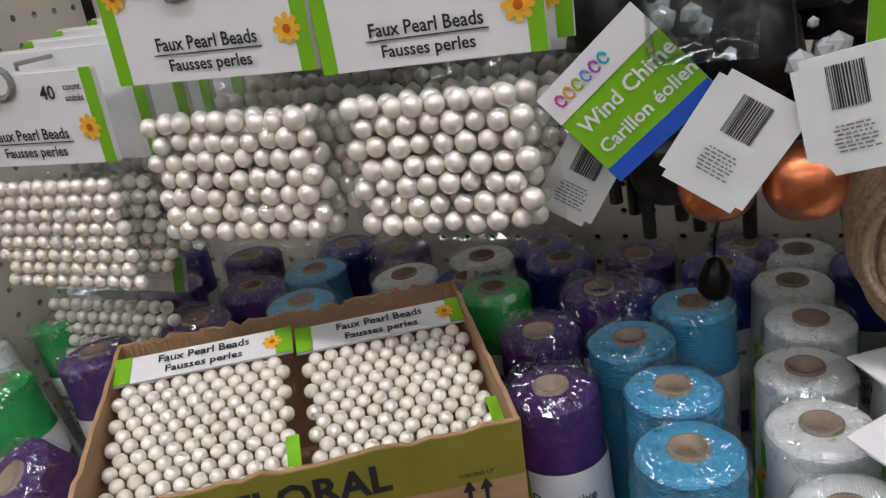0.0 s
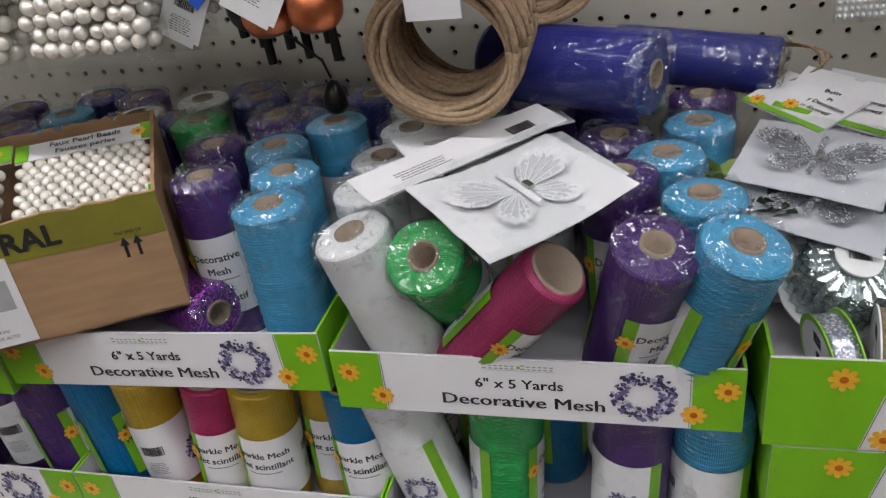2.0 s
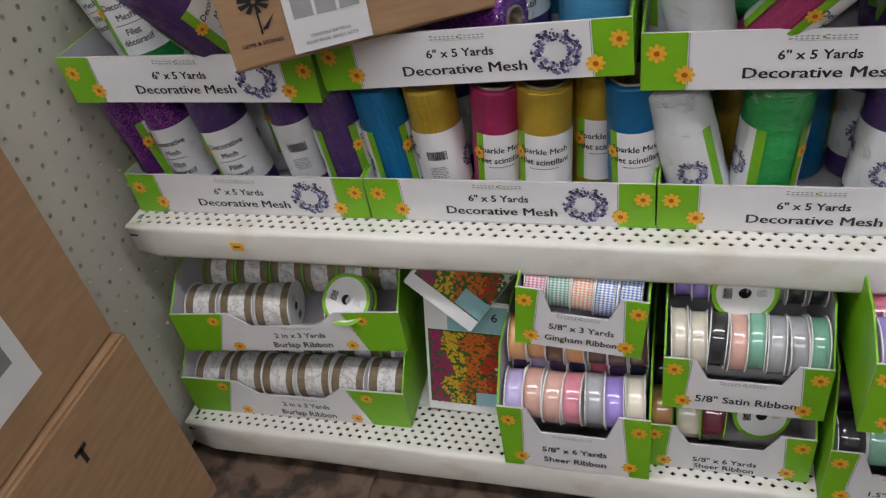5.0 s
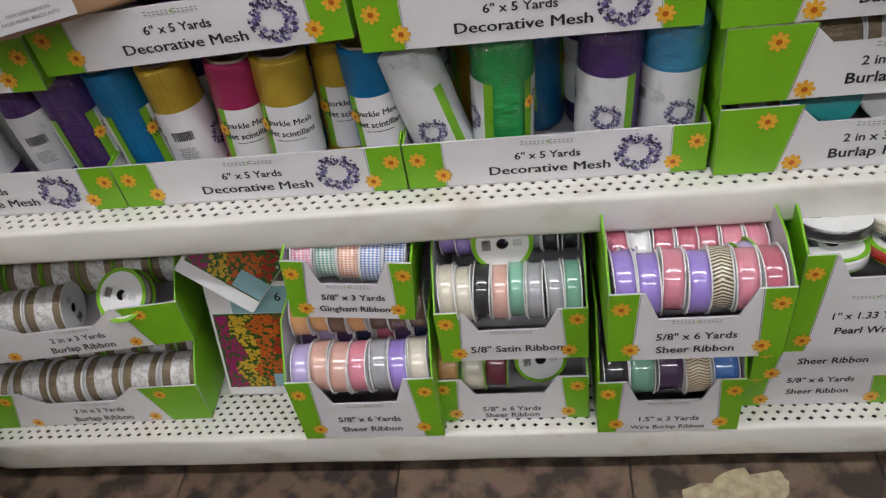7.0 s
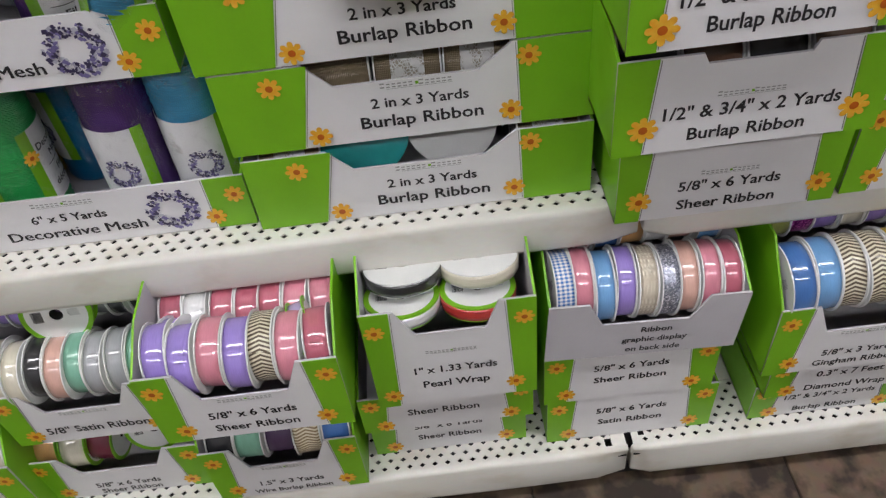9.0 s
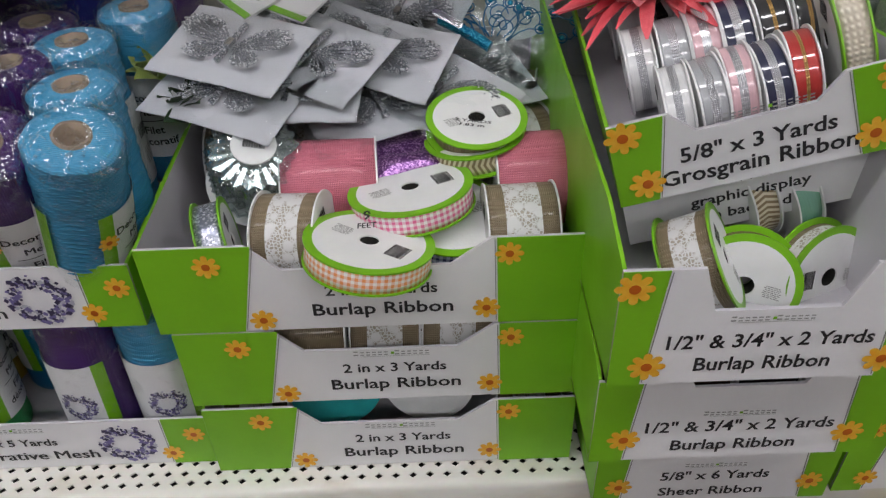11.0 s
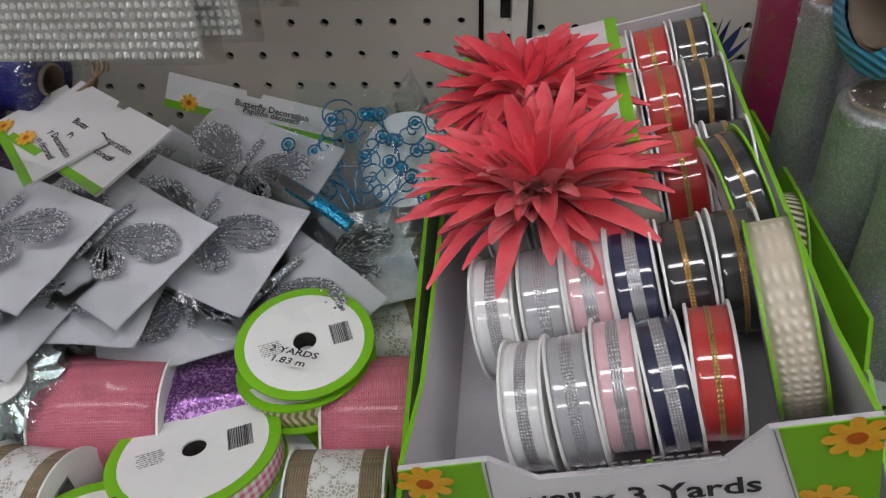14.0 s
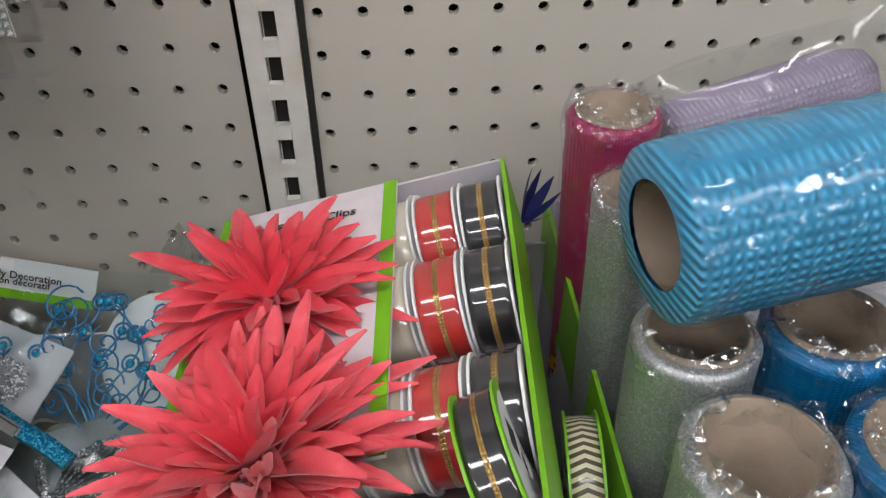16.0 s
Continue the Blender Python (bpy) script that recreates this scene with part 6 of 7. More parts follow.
# clear ridged wrap on a spool
def ridged_wrap(m):
    t = thing("rhinestone_spool", "clear ridged rhinestone wrap on a white spool", "ribbon spool", m, "ribbon spools")
    bm = bmesh.new()
    r = 0.034
    prof = [(0.012, 0.052), (r * 0.6, 0.054), (r * 0.85, 0.050)] + [(r * (0.98 if k % 2 else 1.04), 0.046 - 0.0042 * k) for k in range(11)] + [(r * 0.9, 0.001)]
    lathe(bm, prof, 44, 0, lambda a, z, q: q * (1 + 0.05 * math.cos(22 * a) * (q > r * 0.5)))
    part("cut_wrap", bm, clear_film("cut_plastic", 0.45, (0.80, 0.86, 0.86), 160, 1.0), t, "", False)
    bm = bmesh.new()
    prof = [(0.012, 0.050)] + [(r * (0.88 if k % 2 else 0.93), 0.047 - 0.0044 * k) for k in range(10)]
    lathe(bm, prof, 40, 0, lambda a, z, q: q * (1 + 0.06 * math.cos(20 * a)))
    part("inner_stones", bm, glitter("grey_stones", (0.50, 0.54, 0.53), (0.85, 0.88, 0.88), 420, 0.15), t)
    for z0, rr in ((0.0, 0.040), (0.0535, 0.0165)):
        bm = bmesh.new()
        lathe(bm, [(0.0005, z0), (rr, z0), (rr, z0 + 0.0016), (0.0005, z0 + 0.0017)], 36)
        part("flange", bm, FLANGE, t)
    share("barcode", BARS[0], t, pose(0, -0.003, 0.0556) @ Matrix.Scale(0.7, 4))
    return t


ridged_wrap(frame_between((0.400, -0.262, 0.622), (0.408, -0.285, 0.667), 0))


# ---- butterflies in clear bags ----
def wing_outline(side, upper, k):
    pts = []
    for i in range(26):
        u = i / 25
        if upper:
            a = radians(-8 + 78 * u)
            r = 0.046 * (math.sin(math.pi * (0.12 + 0.83 * u)) ** 0.55) * (1 + 0.05 * math.cos(u * 50))
        else:
            a = radians(-78 + 66 * u)
            r = 0.036 * (math.sin(math.pi * (0.12 + 0.83 * u)) ** 0.55) * (1 + 0.06 * math.cos(u * 44))
        pts.append((side * (0.003 + r * math.cos(a)) * k, r * math.sin(a) * k))
    return [(side * 0.002 * k, 0.0)] + pts


def butterfly_pack(label, m, wing, cardw=0.105, cardh=0.085, header=None, k=1.0, seed=0, group="butterfly decorations", squash=1.0, gauze=None):
    """A bent card with a glittered butterfly in a clear bag. Lies in x and y, face up."""
    t = thing("butterfly_decoration", label, "decoration", m, group)
    gauze = gauze or GAUZE
    bm = bmesh.new()
    n = 8
    top, low = [], []
    for j in range(n + 1):
        rt, rl = [], []
        for i in range(n + 1):
            u, v = i / n - 0.5, j / n - 0.5
            z = 0.020 * (u * u) * math.sin(seed * 1.7) + 0.014 * u * v * math.cos(seed * 2.3) + 0.0016 * noise.noise((u * 4, v * 4, seed))
            rt.append(bm.verts.new((u * cardw, v * cardh, z)))
            rl.append(bm.verts.new((u * cardw, v * cardh, z - 0.0008)))
        top.append(rt)
        low.append(rl)
    for j in range(n):
        for i in range(n):
            bm.faces.new((top[j][i], top[j][i + 1], top[j + 1][i + 1], top[j + 1][i]))
            bm.faces.new((low[j][i], low[j + 1][i], low[j + 1][i + 1], low[j][i + 1]))
    part("backing_card", bm, SHADEDCARD if wing is SILVERGLIT else WHITE, t, "", True)
    for side in (-1, 1):
        for upper in (True, False):
            o = [(x, y * squash) for x, y in wing_outline(side, upper, k)]
            q = len(o)
            lift = 0.005

            def at(i, f):
                x, y = o[i]
                return (x * f + side * 0.002 * (1 - f), y * f, 0.0028 + lift * abs(x) * f / 0.045)

            bm = bmesh.new()
            va, vb = [bm.verts.new(at(i, 1.0)) for i in range(q)], [bm.verts.new(at(i, 0.80 + 0.05 * math.sin(i * 1.9))) for i in range(q)]
            for i in range(1, q - 1):
                bm.faces.new((va[i], va[i + 1], vb[i + 1], vb[i]))
            for i in range(2, q - 1, 4):
                wire(bm, [at(i, 0.08), at(i, 0.45), at(i, 0.84)], 0.0005 * k, 4)
            rnd = random.Random(seed + upper)
            for i in range(14):
                c = at(rnd.randrange(3, q - 2), rnd.uniform(0.55, 0.95))
                bmesh.ops.create_icosphere(bm, subdivisions=1, radius=0.0011 * k, matrix=Matrix.Translation(c))
            w = part("wing", bm, wing, t)
            bm = bmesh.new()
            hub = bm.verts.new((side * 0.002, 0, 0.0026))
            rim = [bm.verts.new((x, y, z - 0.0003)) for x, y, z in (at(i, 0.82) for i in range(1, q))]
            for i in range(q - 2):
                bm.faces.new((hub, rim[i], rim[i + 1]))
            part("wing_gauze", bm, gauze, w)
    bm = bmesh.new()
    wire(bm, [(0, 0.022 * k, 0.004), (0, 0.012 * k, 0.005), (0, -0.020 * k, 0.005)], 0.0024 * k, 8)
    part("insect_body", bm, wing, t)
    bm = bmesh.new()
    bmesh.ops.create_cube(bm, size=1, matrix=Matrix.Translation((0.003, -0.004, 0.009)) @ Matrix.Diagonal((0.005, 0.008, 0.003, 1)))
    part("clip", bm, mat("nickel_clip", (0.5, 0.5, 0.5), 0.25, 1.0), t)
    if header:
        bm = bmesh.new()
        slab(bm, -header[0] / 2, header[0] / 2, cardh / 2 + 0.004, cardh / 2 + 0.004 + header[1], 0.002, 0.0034)
        h = part("header_card", bm, WHITE, t)
        share("fine_print", PRINTS[2], h, pose(-header[0] * 0.2, cardh / 2 + header[1] * 0.62, 0.0037))
        share("barcode", BARS[0], h, pose(header[0] * 0.3, cardh / 2 + header[1] * 0.35, 0.0037))
    bm = bmesh.new()
    pillow(bm, cardw * 1.12, cardh * 1.2, 0.006, seed + 3.3, 10, 9)
    f = part("clear_bag", bm, THINFILM, t, "clear creased plastic bag", True)
    f.matrix_basis = pose(0, cardh * 0.6, 0.005, -90, 0, 0)
    return t


# white card with the pile's grey-lilac shade mixed into its colour
SHADEDCARD = mat("shaded_white_card", (0.62, 0.61, 0.65), 0.55, vary=0.08, scale=30, bump=0.05)
SILVERGLIT = glitter("silver_glitter", (0.20, 0.21, 0.24), (0.97, 0.97, 1.0), 1100)
SILVERGLIT.node_tree.nodes["Principled BSDF"].inputs["Metallic"].default_value = 0.5
GAUZE = clear_film("grey_gauze", 0.10, (0.72, 0.72, 0.74), 200, 0.6)
WHITEGAUZE = mat("white_gauze", (0.66, 0.66, 0.68), 0.5, vary=0.15, scale=400, bump=0.4, bump_scale=1500)
WHITEGLIT = mat("white_glitter_lace", (0.88, 0.88, 0.89), 0.3, vary=0.1, scale=300, bump=0.6, bump_scale=1200, coat=0.4)
butterfly_pack("white lace butterfly on white card in clear bag", pose(0.176, -0.330, 0.7445, 9, -2, 46), WHITEGLIT, 0.128, 0.098, (0.178, 0.036), 1.12, 1, gauze=WHITEGAUZE)
butterfly_pack("white lace butterfly pack under another pack", pose(0.172, -0.278, 0.7385, 6, 3, 36), WHITEGLIT, 0.12, 0.095, (0.15, 0.036), 1.0, 4, gauze=WHITEGAUZE)
for i, (x, y, z, tilt, roll, yaw) in enumerate(((0.388, -0.212, 0.712, 15, 3, -24), (0.448, -0.206, 0.703, 15, 9, -32), (0.497, -0.190, 0.695, 14, 12, -20), (0.512, -0.128, 0.700, 22, 6, -26), (0.496, -0.226, 0.668, 12, -5, 22), (0.384, -0.238, 0.690, 13, 5, -22), (0.570, -0.180, 0.662, 15, 6, 24), (0.415, -0.165, 0.696, 14, 4, -12), (0.470, -0.140, 0.688, 16, 4, -36), (0.430, -0.228, 0.684, 12, -4, -6), (0.545, -0.215, 0.672, 14, 10, -38))):
    butterfly_pack("silver glitter butterfly on white card in clear bag", pose(x, y, z, tilt, roll, yaw), SILVERGLIT, 0.112, 0.080, None, 1.06, i * 3 + 2, squash=0.75)


def header_pair(m, w, h, label):
    t = thing("header_card", label, "header card", m, "loose header cards")
    bm = bmesh.new()
    card(bm, [(-w / 2, 0), (w / 2, 0), (w / 2, h), (w * 0.05, h), (w * 0.04, h - 0.004), (-w * 0.04, h - 0.004), (-w * 0.05, h), (-w / 2, h)], -0.001, 0.001)
    part("card_face", bm, WHITE, t)
    bm = bmesh.new()
    slab(bm, -w / 2, w / 2, -0.0016, -0.0011, 0.0, 0.006)
    part("green_print", bm, GREEN, t)
    share("flower_print", DAISY, t, pose(-w * 0.36, -0.0022, 0.007, 90, 0, 0) @ Matrix.Scale(0.7, 4))
    share("lettering", words("Butterfly Decoration", 0.0068), t, pose(w * 0.12, -0.002, h * 0.52, 90, 0, 0))
    share("lettering", words("Papillon décoratif", 0.0062), t, pose(w * 0.12, -0.002, h * 0.36, 90, 0, 0))
    return t


header_pair(pose(0.402, -0.162, 0.724, -74, 6, -34), 0.092, 0.062, "white header card with green edge on a bag")
header_pair(pose(0.368, -0.148, 0.724, -76, 4, -52), 0.085, 0.055, "white header card with green edge on a bag")
header_pair(pose(0.489, -0.034, 0.682, -24, 15.5, 0), 0.130, 0.026, "long white header card leaning on the pegboard")

# loose jute loop behind the header cards
t = thing("twine_loop", "loose loop of thin tan jute twine on packages", "twine", pose(0.372, -0.082, 0.748, 38, 0, -10))
bm = bmesh.new()
for k in range(4):
    wire(bm, [((0.036 + 0.003 * k) * math.cos(q * 0.21) * (1 + 0.05 * math.sin(q * 0.5 + k)), 0.022 * math.sin(q * 0.21 + 0.1 * k), 0.004 * math.sin(q * 0.4 + k)) for q in range(31)], 0.0011, 6)
part("twine", bm, JUTE, t, "", True)

# green leaf sprigs among the rolls
LEAF = mat("pale_green_fabric", (0.42, 0.50, 0.14), 0.6, other=(0.30, 0.40, 0.08), vary=0.2, scale=120)
DARKLEAF = mat("dark_green_fabric", (0.03, 0.08, 0.025), 0.6, vary=0.3)
for cx, cy, cz, mm, n, r in ((0.318, -0.195, 0.682, LEAF, 14, 0.028), (0.300, -0.040, 0.742, LEAF, 11, 0.022), (0.352, -0.235, 0.664, DARKLEAF, 16, 0.035)):
    t = thing("leaf_sprig", "sprig of artificial green leaves among packages", "artificial leaves", pose(cx, cy, cz), "leaf sprigs")
    rnd = random.Random(int(cx * 1000))
    for k in range(n):
        bm = bmesh.new()
        L, W = r * rnd.uniform(0.8, 1.2), r * 0.26
        rows = []
        for q in range(6):
            u = q / 5
            ww = W * math.sin(math.pi * min(0.98, 0.12 + 0.88 * u)) ** 0.7
            rows.append([bm.verts.new((L * u, s * ww, 0.18 * L * math.sin(u * 2.6) + abs(s) * 0.002)) for s in (-1, 0, 1)])
        for a, b in zip(rows, rows[1:]):
            for j in (0, 1):
                bm.faces.new((a[j], b[j], b[j + 1], a[j + 1]))
        o = part("leaf", bm, mm, t, "", True)
        o.matrix_basis = pose(0, 0, 0, rnd.uniform(-40, 40), rnd.uniform(-70, 10), rnd.uniform(0, 360))

# purple glitter packet and teal net under the pile
t = thing("glitter_packet", "purple glitter mesh in a clear packet", "craft packet", pose(0.520, -0.262, 0.634, 6, 0, 12))
bm = bmesh.new()
pillow(bm, 0.11, 0.06, 0.012, 8.0)
o = part("glitter_mesh", bm, glitter("violet_glitter", (0.16, 0.06, 0.22), (0.62, 0.35, 0.70), 900), t, "", True)
o.matrix_basis = pose(0, 0.03, 0.008, -90, 0, 0)

# blue beaded spray with a clip, in a green-edged bag
BLUEGLIT = glitter("blue_glitter", (0.0, 0.16, 0.34), (0.10, 0.62, 0.85), 1300)
BLUEWIRE = mat("blue_wire", (0.02, 0.17, 0.36), 0.35, 0.3)
spray = thing("beaded_spray", "blue beaded wire spray with a clip in clear bag", "decoration", pose(0.598, -0.128, 0.700, 40, 4, -8))
rnd = random.Random(21)
bm = bmesh.new()
tips = []
for k in range(11):
    a0 = radians(-62 + k * 12.5)
    pts = []
    for i in range(9):
        u = i / 8
        r = 0.012 + 0.062 * u
        a = a0 + 0.25 * math.sin(u * 5 + k)
        pts.append((r * math.sin(a), r * math.cos(a) - 0.035, 0.002 * math.sin(u * 7 + k)))
    wire(bm, pts, 0.0006, 5)
    tips += [pts[4], pts[6], pts[8]]
for x, y, z in tips:
    c = [(x + 0.0045 * math.cos(q * 0.6), y + 0.0045 * math.sin(q * 0.6), z + 0.001) for q in range(11)]
    wire(bm, c, 0.0007, 5)
for k in range(16):
    x0, y0 = rnd.uniform(-0.045, 0.045), rnd.uniform(-0.02, 0.045)
    q0, w = rnd.uniform(0, 6), rnd.uniform(0.007, 0.013)
    wire(bm, [(x0 + w * (1 - q / 26) * math.cos(q0 + q * 0.38), y0 + w * (1 - q / 26) * math.sin(q0 + q * 0.38), 0.003 + 0.0006 * (k % 3)) for q in range(24)], 0.0006, 5)
part("wire_scrolls", bm, BLUEWIRE, spray)
for x, y, z in tips:
    bm = bmesh.new()
    bmesh.ops.create_icosphere(bm, subdivisions=2, radius=0.0026, matrix=Matrix.Translation((x, y, z + 0.0015)) @ Matrix.Diagonal((1, 1, 0.6, 1)))
    part("bead", bm, BLUEGLIT, spray, "", True)
bm = bmesh.new()
back_in = spray.matrix_basis.inverted()
stem = [back_in @ Vector(c) for c in ((0.548, -0.154, 0.705), (0.561, -0.162, 0.701), (0.576, -0.169, 0.695), (0.588, -0.176, 0.689))]
wire(bm, stem, 0.0048, 9)
part("glitter_stem", bm, BLUEGLIT, spray)
bm = bmesh.new()
slab(bm, -0.0032, 0.0032, -0.014, 0.014, 0, 0.003)
bmesh.ops.bevel(bm, geom=bm.edges[:], offset=0.0014, segments=2, affect="EDGES")
o = part("clip", bm, mat("bright_clip", (0.75, 0.76, 0.78), 0.15, 1.0), spray)
d = stem[2] - stem[0]
o.matrix_basis = Matrix.Translation((stem[0] + stem[1]) / 2 + Vector((0, 0, 0.0062))) @ pose(0, 0, 0, 0, 0, math.degrees(math.atan2(d.y, d.x)) - 90)
bm = bmesh.new()
pillow(bm, 0.125, 0.125, 0.010, 17.0)
o = part("clear_bag", bm, clear_film("tinted_bag", 0.05, (0.95, 0.985, 0.985), 60), spray, "clear teal-tinted bag", True)
o.matrix_basis = pose(0.0, 0.055, 0.004, -90, 0, 0)
bm = bmesh.new()
card(bm, [(0.000 + 0.030 * math.cos(a * 0.2618), 0.014 + 0.034 * math.sin(a * 0.2618)) for a in range(24)], 0.0, 0.001)
o = part("backing_card", bm, WHITE, spray)
o.matrix_basis = pose(0.018, 0.0, -0.010, -90, 0, 0)
bm = bmesh.new()
card(bm, [(0, 0), (0.042, 0.0), (0.024, 0.034)], -0.0006, 0.0006)
t = thing("bag_corner", "empty clear plastic bag corner against the pegboard", "plastic bag", pose(0.592, -0.030, 0.690, -15, 0, 0))
part("film_corner", bm, clear_film("loose_film", 0.40, (0.97, 0.97, 0.97), 120, 1.0), t)

# ---- rhinestone sheets hanging ----
def stone_sheet(m, w, h, color, label, cols, rows, spark=True):
    t = thing("rhinestone_sheet", label, "rhinestone mesh", m, "rhinestone sheets")
    bm = bmesh.new()
    slab(bm, -w / 2, w / 2, 0, 0.001, 0, h)
    part("backing_strip", bm, color, t)
    bm = bmesh.new()
    pw, ph = w / cols, h / rows
    for j in range(rows):
        for i in range(cols):
            x, z = -w / 2 + (i + 0.5) * pw, (j + 0.5) * ph
            tip = bm.verts.new((x, -0.0028, z))
            q = [bm.verts.new((x + a * pw * 0.46, -0.0002, z + b * ph * 0.40)) for a, b in ((-1, 0), (-0.5, -1), (0.5, -1), (1, 0), (0.5, 1), (-0.5, 1))]
            for k in range(6):
                bm.faces.new((q[k], q[(k + 1) % 6], tip))
    tagged(part("stone_mesh", bm, color, t), "", "", "", "stuff")
    bm = bmesh.new()
    pillow(bm, w + 0.014, h + 0.014, 0.006, cols * 1.3, 10, 8)
    o = part("clear_bag", bm, BAGFILM, t, "clear creased plastic bag", True)
    o.matrix_basis = pose(0.004, -0.001, h + 0.012)
    bm = bmesh.new()
    top = h + 0.010
    back = -m.translation.y
    wire(bm, [(0, -0.012, top - 0.004), (0, -0.008, top), (0, back * 0.5, top), (0, back, top)], 0.0016, 6)
    part("peg_hook", bm, PEGWIRE, t)
    return t


PEGWIRE = mat("zinc_peg", (0.5, 0.5, 0.5), 0.3, 1.0)
STONE = mat("silver_stones", (0.86, 0.85, 0.82), 0.18, 0.25, vary=0.15, scale=300, coat=0.6)
PURPLESTONE = glitter("purple_stones", (0.24, 0.10, 0.30), (0.62, 0.40, 0.66), 500)
BLUESTONE = glitter("blue_stones", (0.08, 0.22, 0.34), (0.30, 0.62, 0.80), 500)
stone_sheet(pose(0.463, -0.234, 0.826), 0.158, 0.16, STONE, "silver rhinestone mesh sheet in a clear bag", 42, 34)
stone_sheet(pose(0.478, -0.218, 0.830), 0.158, 0.16, STONE, "silver rhinestone mesh sheet in a clear bag", 42, 34)
for k, (c, nm) in enumerate(((STONE, "silver"), (PURPLESTONE, "purple"), (BLUESTONE, "blue"), (PURPLESTONE, "purple"), (BLUESTONE, "blue"), (STONE, "silver"), (STONE, "silver"), (PURPLESTONE, "purple"))):
    stone_sheet(pose(0.493 + 0.0050 * k, -0.205 + 0.021 * k, 0.842 + 0.007 * k), 0.158, 0.15, c, nm + " rhinestone mesh sheet hanging on a peg", 44, 40)

# ---- grosgrain tray, tilted on the stack ----
GM = pose(0.7345, -0.390, 0.6965, 3.5, -15.5, -3.05)
display_tray("tilted green and white tray of grosgrain ribbon", GM, 0.166, 0.336, 0.060, [('5/8" x 3 Yards', 0.0150, 0.0, 0.40, 0.088), ("Grosgrain Ribbon", 0.0158, 0.0, 0.14, 0.112)], hs=0.049, green=(0.17, 0.17), notch=(-0.29, -0.20, 0.20, 0.29, 0.74), slant=0.004, blooms=[(-0.45, 0.86, 1.15), (-0.39, 0.24, 1.15), (0.45, 0.86, 1.15), (0.39, 0.24, 1.15)], mark=(0.05, 0.80, 0.85))
flap_tray = [o for o in scene.objects if o.get("label") == "tilted green and white tray of grosgrain ribbon"][0]
bm = bmesh.new()
slab(bm, -0.081, 0.081, 0.024, 0.026, -0.056, -0.001)
flap = part("folded_flap", bm, WHITE, flap_tray, "white folded flap with black print")
for text, z, wide in (("Ribbon", -0.020, 0.034), ("graphic display", -0.034, 0.076), ("on back side", -0.048, 0.064)):
    share("lettering", words(text, 0.0115, width=wide), flap, pose(0.0, 0.0234, z, 90, 0, 0))
for y, z, r, kinds in ((0.046, 0.003, 0.029, ("white_silver", "grey_silver", "palepink_silver", "navy_silver", "red_gold")), (0.100, 0.004, 0.030, ("white_silver", "grey_silver", "palepink_silver", "navy_silver", "black_gold", "black_gold")), (0.180, 0.002, 0.0275, ("white", "white", "cream", "cream", "red_gold", "black_gold")), (0.248, 0.002, 0.0275, ("white", "cream", "white", "cream", "red_gold", "black_gold")), (0.300, 0.002, 0.0275, ("white", "cream", "white", "cream", "red_gold", "black_gold"))):
    spool_row(GM, kinds, -0.046 if y < 0.05 else -0.060, 0.046 if y < 0.05 else (0.066 if y < 0.15 else 0.079), y, z, r, "white")
spool("dotted", GM @ pose(0.067, 0.062, 0.044, 0, 86, -4), 0.041, 0.018, "green", 0.96)
spool("black_gold", GM @ pose(0.066, 0.150, 0.037, 0, 84, 8), 0.034, 0.018, "green", 0.94)
bm = bmesh.new()
slab(bm, -0.05, 0.05, -0.001, 0.001, 0, 0.172)
t = thing("hair_clip_card", "white card of flower hair clips on ribbon spools", "clip card", GM @ pose(-0.024, 0.150, 0.0600, -90, 0, 0))
part("backing_card", bm, mat("pale_pink_card", (0.78, 0.70, 0.72), 0.5), t)
for x0, x1 in ((-0.05, -0.043), (0.043, 0.05)):
    bm = bmesh.new()
    slab(bm, x0, x1, -0.0016, -0.0011, 0, 0.172)
    part("green_print", bm, GREEN, t)
share("lettering", words("Flower Clips", 0.0088), t, pose(0.006, -0.0018, 0.150, 90, 0, 0))
share("lettering", words("2", 0.016), t, pose(-0.034, -0.0018, 0.142, 90, 0, 0))


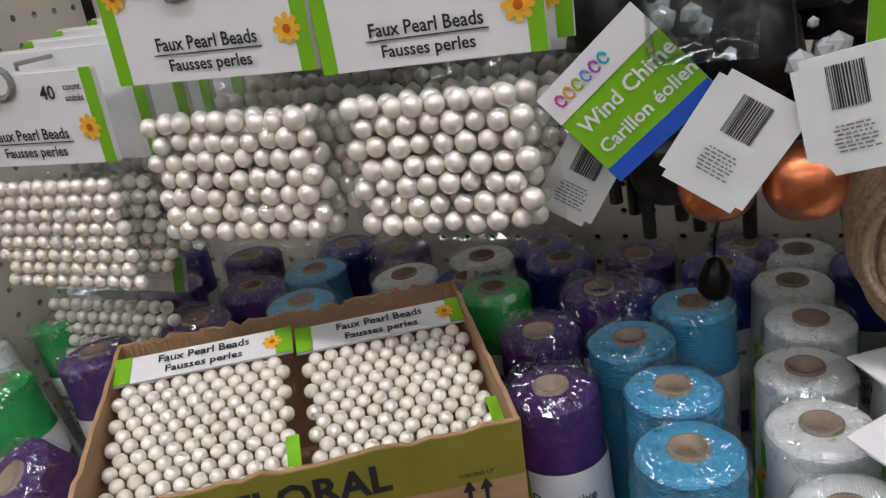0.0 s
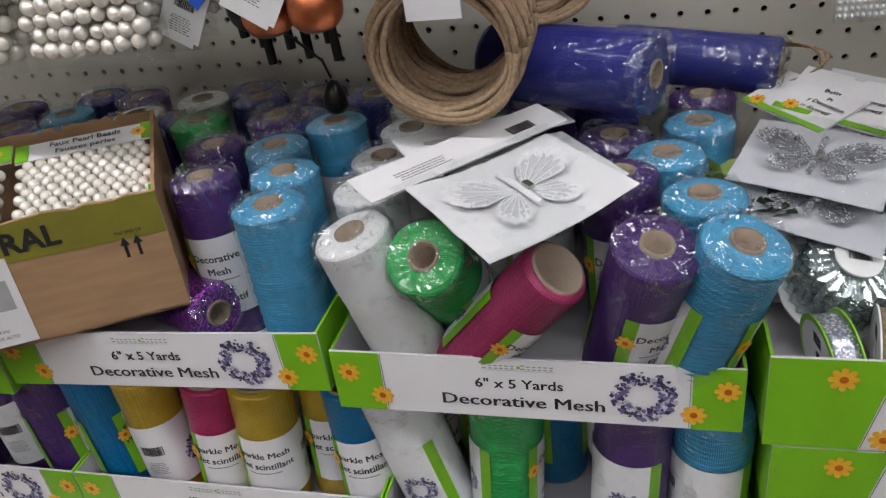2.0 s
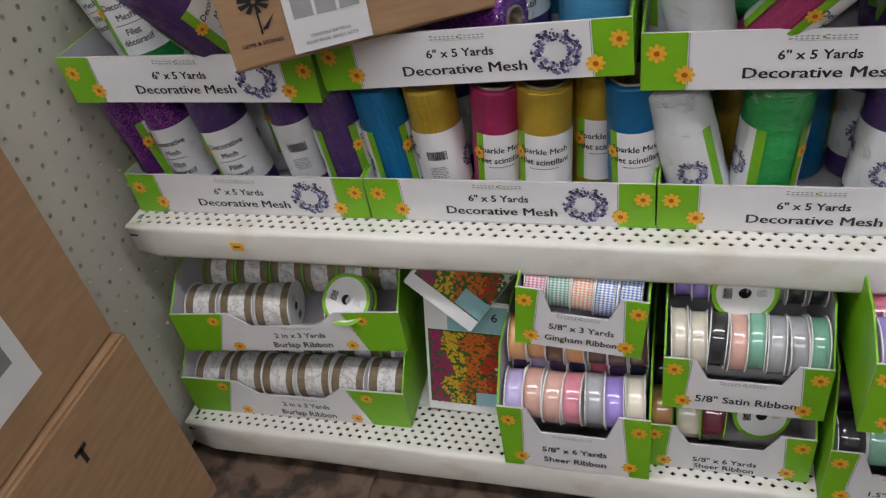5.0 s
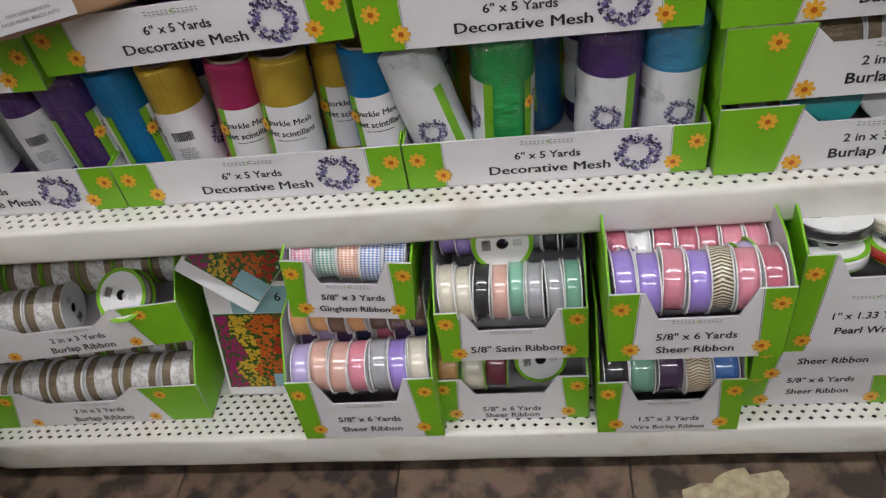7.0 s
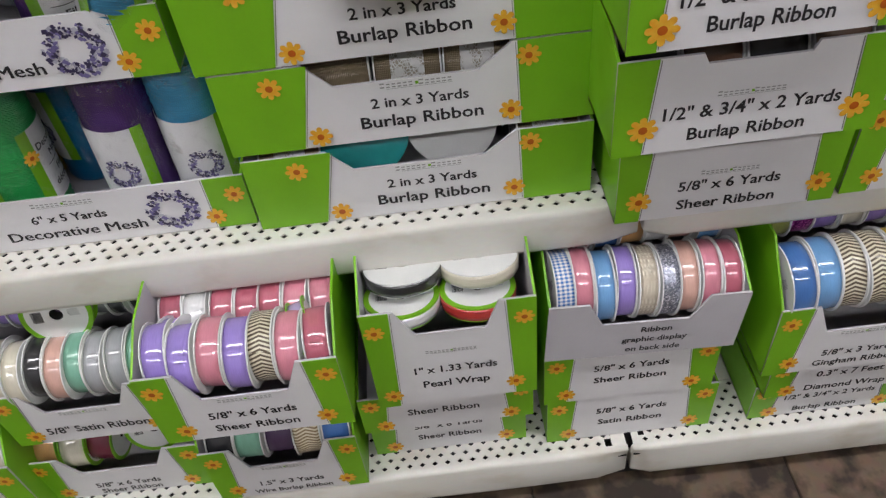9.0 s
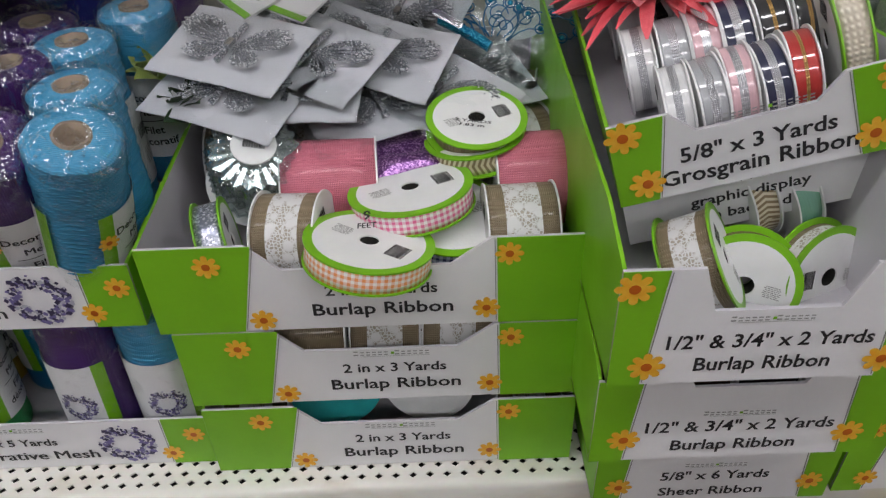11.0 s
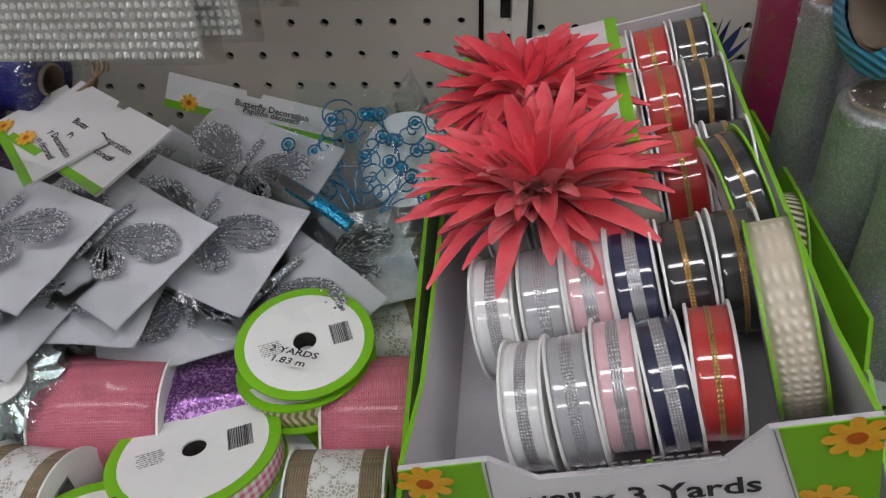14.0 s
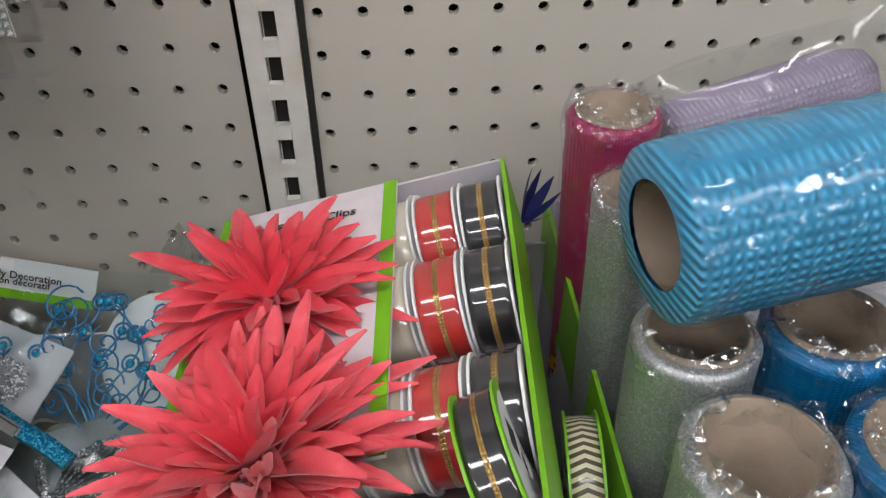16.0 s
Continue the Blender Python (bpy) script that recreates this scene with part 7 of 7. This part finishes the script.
# ---- red fabric flowers ----
def petal_red():
    m, n, l, p = nodes_of("red_fabric_petals")
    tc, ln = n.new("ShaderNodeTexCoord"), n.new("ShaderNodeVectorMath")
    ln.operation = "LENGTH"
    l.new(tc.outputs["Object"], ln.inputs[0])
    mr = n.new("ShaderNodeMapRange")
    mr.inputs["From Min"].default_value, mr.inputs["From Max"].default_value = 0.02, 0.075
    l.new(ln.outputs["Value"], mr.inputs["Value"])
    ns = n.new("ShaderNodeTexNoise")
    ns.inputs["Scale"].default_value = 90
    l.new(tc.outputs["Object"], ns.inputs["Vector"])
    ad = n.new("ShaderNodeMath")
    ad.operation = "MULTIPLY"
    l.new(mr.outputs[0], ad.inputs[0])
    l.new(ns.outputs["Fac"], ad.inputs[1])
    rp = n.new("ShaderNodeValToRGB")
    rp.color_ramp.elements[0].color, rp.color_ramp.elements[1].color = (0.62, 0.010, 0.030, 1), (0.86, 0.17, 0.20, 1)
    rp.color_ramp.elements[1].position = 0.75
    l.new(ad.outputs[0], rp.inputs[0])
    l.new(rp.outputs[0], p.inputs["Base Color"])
    p.inputs["Roughness"].default_value, p.inputs["Sheen Weight"].default_value = 0.75, 0.3
    w = n.new("ShaderNodeTexNoise")
    w.inputs["Scale"].default_value = 700
    l.new(tc.outputs["Object"], w.inputs["Vector"])
    b = n.new("ShaderNodeBump")
    b.inputs["Strength"].default_value, b.inputs["Distance"].default_value = 0.3, 0.001
    l.new(w.outputs["Fac"], b.inputs["Height"])
    l.new(b.outputs[0], p.inputs["Normal"])
    return m


PETALS = petal_red()


def fabric_flower(m, R, count, seed, label, flat=1.0):
    t = thing("fabric_flower", label, "artificial flower", m, "red fabric flowers")
    rnd = random.Random(seed)
    for k in range(count):
        ring = k / count
        az = k * 137.5 + rnd.uniform(-9, 9)
        up = (70 - 60 * ring ** 0.85) * flat + rnd.uniform(-9, 9)
        L = R * (0.40 + 0.60 * ring ** 0.7) * rnd.uniform(0.82, 1.18)
        W = R * 0.070 * rnd.uniform(0.7, 1.35)
        bend = rnd.uniform(-0.12, 0.42)
        sway = rnd.uniform(-0.14, 0.14)
        bm = bmesh.new()
        rows = []
        for q in range(8):
            u = q / 7
            ww = W * (0.45 + 0.55 * min(1, u * 1.8)) * (1 if u < 0.55 else max(0.06, 1 - ((u - 0.55) / 0.46) ** 2) ** 0.6)
            curl = 0.9 if k % 3 else 0.35
            rows.append([bm.verts.new((L * u, s * ww + sway * L * u * u, abs(s) ** 2 * ww * curl - bend * L * u * u + 0.04 * L * math.sin(u * 5 + k))) for s in (-1, -0.5, 0, 0.5, 1)])
        for a, b in zip(rows, rows[1:]):
            for j in range(4):
                bm.faces.new((a[j], b[j], b[j + 1], a[j + 1]))
        rot = pose(0, 0, 0.004, 0, 0, az) @ pose(0, 0, 0, 0, -up, 0)
        bmesh.ops.transform(bm, matrix=rot, verts=bm.verts)
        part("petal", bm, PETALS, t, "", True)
    bm = bmesh.new()
    bmesh.ops.create_uvsphere(bm, u_segments=12, v_segments=8, radius=0.006)
    part("flower_base", bm, DARKLEAF, t, "", True)
    bm = bmesh.new()
    slab(bm, -0.004, 0.004, -0.022, 0.022, -0.010, -0.005)
    slab(bm, -0.003, 0.003, -0.020, -0.014, -0.013, -0.003)
    part("black_clip", bm, KICK, t)
    return t


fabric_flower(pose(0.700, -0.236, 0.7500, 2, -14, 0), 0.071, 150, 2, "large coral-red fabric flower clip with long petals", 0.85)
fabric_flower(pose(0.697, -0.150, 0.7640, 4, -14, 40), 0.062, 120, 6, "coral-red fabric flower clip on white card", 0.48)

# ---- right bay: rolls on wide paper tubes ----
display_tray("green and white card tray of sparkle mesh rolls", pose(1.005, -0.345, 0.5745), 0.315, 0.33, 0.056, MESH_LINES, hs=0.150, blooms=MESH_BLOOMS, wreath=0.268, mark=(0.0, 0.80, 0.95))
mesh_tray(0.848, 1.16, 0.411)
for k in range(10):
    upright_roll(("silver", "teal", "silver", "purple", "teal")[k % 5], 0.885 + 0.058 * (k % 5), -0.315 + 0.07 * (k // 5), LOW, 30 * k, style="open", r=0.027, core=0.0205, film=False)
for c, x, y, top, spin, r in (("silver", 0.880, -0.206, 0.790, -60, 0.0260), ("silver", 0.886, -0.264, 0.788, -30, 0.0290), ("teal", 0.937, -0.204, 0.790, 40, 0.0280), ("teal", 0.946, -0.266, 0.788, 30, 0.0290), ("silver", 0.861, -0.152, 0.824, 60, 0.0150), ("magenta", 0.872, -0.080, 0.824, -8, 0.0240), ("teal", 1.02, -0.22, 0.80, 10, 0.0315), ("teal", 1.02, -0.29, 0.795, 10, 0.0315)):
    mesh_roll(c, (x, y, 0.5765), (x - 0.006, y, top), spin, r=r, core=r * 0.74, style="open", film=True, L=round(top - 0.5765, 3))
mesh_roll("net", (0.849, -0.203, 0.836), (1.02, -0.172, 0.848), 0, r=0.0350, core=0.0195, style="lying", L=0.18)
t = thing("wrapped_roll", "purple-grey mesh roll in a creased clear bag", "mesh roll", pose(0.900, -0.060, 0.790, 0, 78, 10), "decorative mesh rolls")
bm = bmesh.new()
lathe(bm, [(0.004, 0.0), (0.018, 0.001), (0.021, 0.01), (0.022, 0.10), (0.018, 0.118), (0.004, 0.120)], 32, 0, lambda a, z, q: q * (1 + 0.08 * noise.noise((math.cos(a) * 2, math.sin(a) * 2, z * 40))))
part("wound_mesh", bm, woven("mauve_grey_net", (0.40, 0.34, 0.44), (0.22, 0.18, 0.26), 0.003, 0.5, 0.8, 0.3), t, "", True)
bm = bmesh.new()
pillow(bm, 0.085, 0.16, 0.034, 23.0)
o = part("clear_bag", bm, BAGFILM, t, "clear creased plastic bag", True)
o.matrix_basis = pose(0, 0, 0.14)
spool("zigzag", pose(0.836, -0.215, 0.700, 0, 84, -6), 0.036, 0.016, "green", 0.93)
display_tray("narrow green card tray with ribbon spools standing", pose(0.834, -0.36, 0.5745, 0, 1, 0), 0.028, 0.33, 0.10, [], hs=0.128, green=(0, 0), front=GREEN)
BLUELEAF = mat("navy_fabric", (0.012, 0.018, 0.14), 0.6)
t = thing("leaf_sprig", "dark blue fabric leaf tips against the pegboard", "artificial leaves", pose(0.828, -0.052, 0.735), "leaf sprigs")
for k in range(5):
    bm = bmesh.new()
    rows = []
    for q in range(5):
        u = q / 4
        rows.append([bm.verts.new((0.034 * u, s * 0.0035 * math.sin(math.pi * (0.15 + 0.83 * u)), 0.006 * u * u)) for s in (-1, 0, 1)])
    for a, b in zip(rows, rows[1:]):
        for j in (0, 1):
            bm.faces.new((a[j], b[j], b[j + 1], a[j + 1]))
    o = part("leaf", bm, BLUELEAF, t, "", True)
    o.matrix_basis = pose(0, 0, 0, 20 * k, -30 - 12 * k, 40 * k - 60)
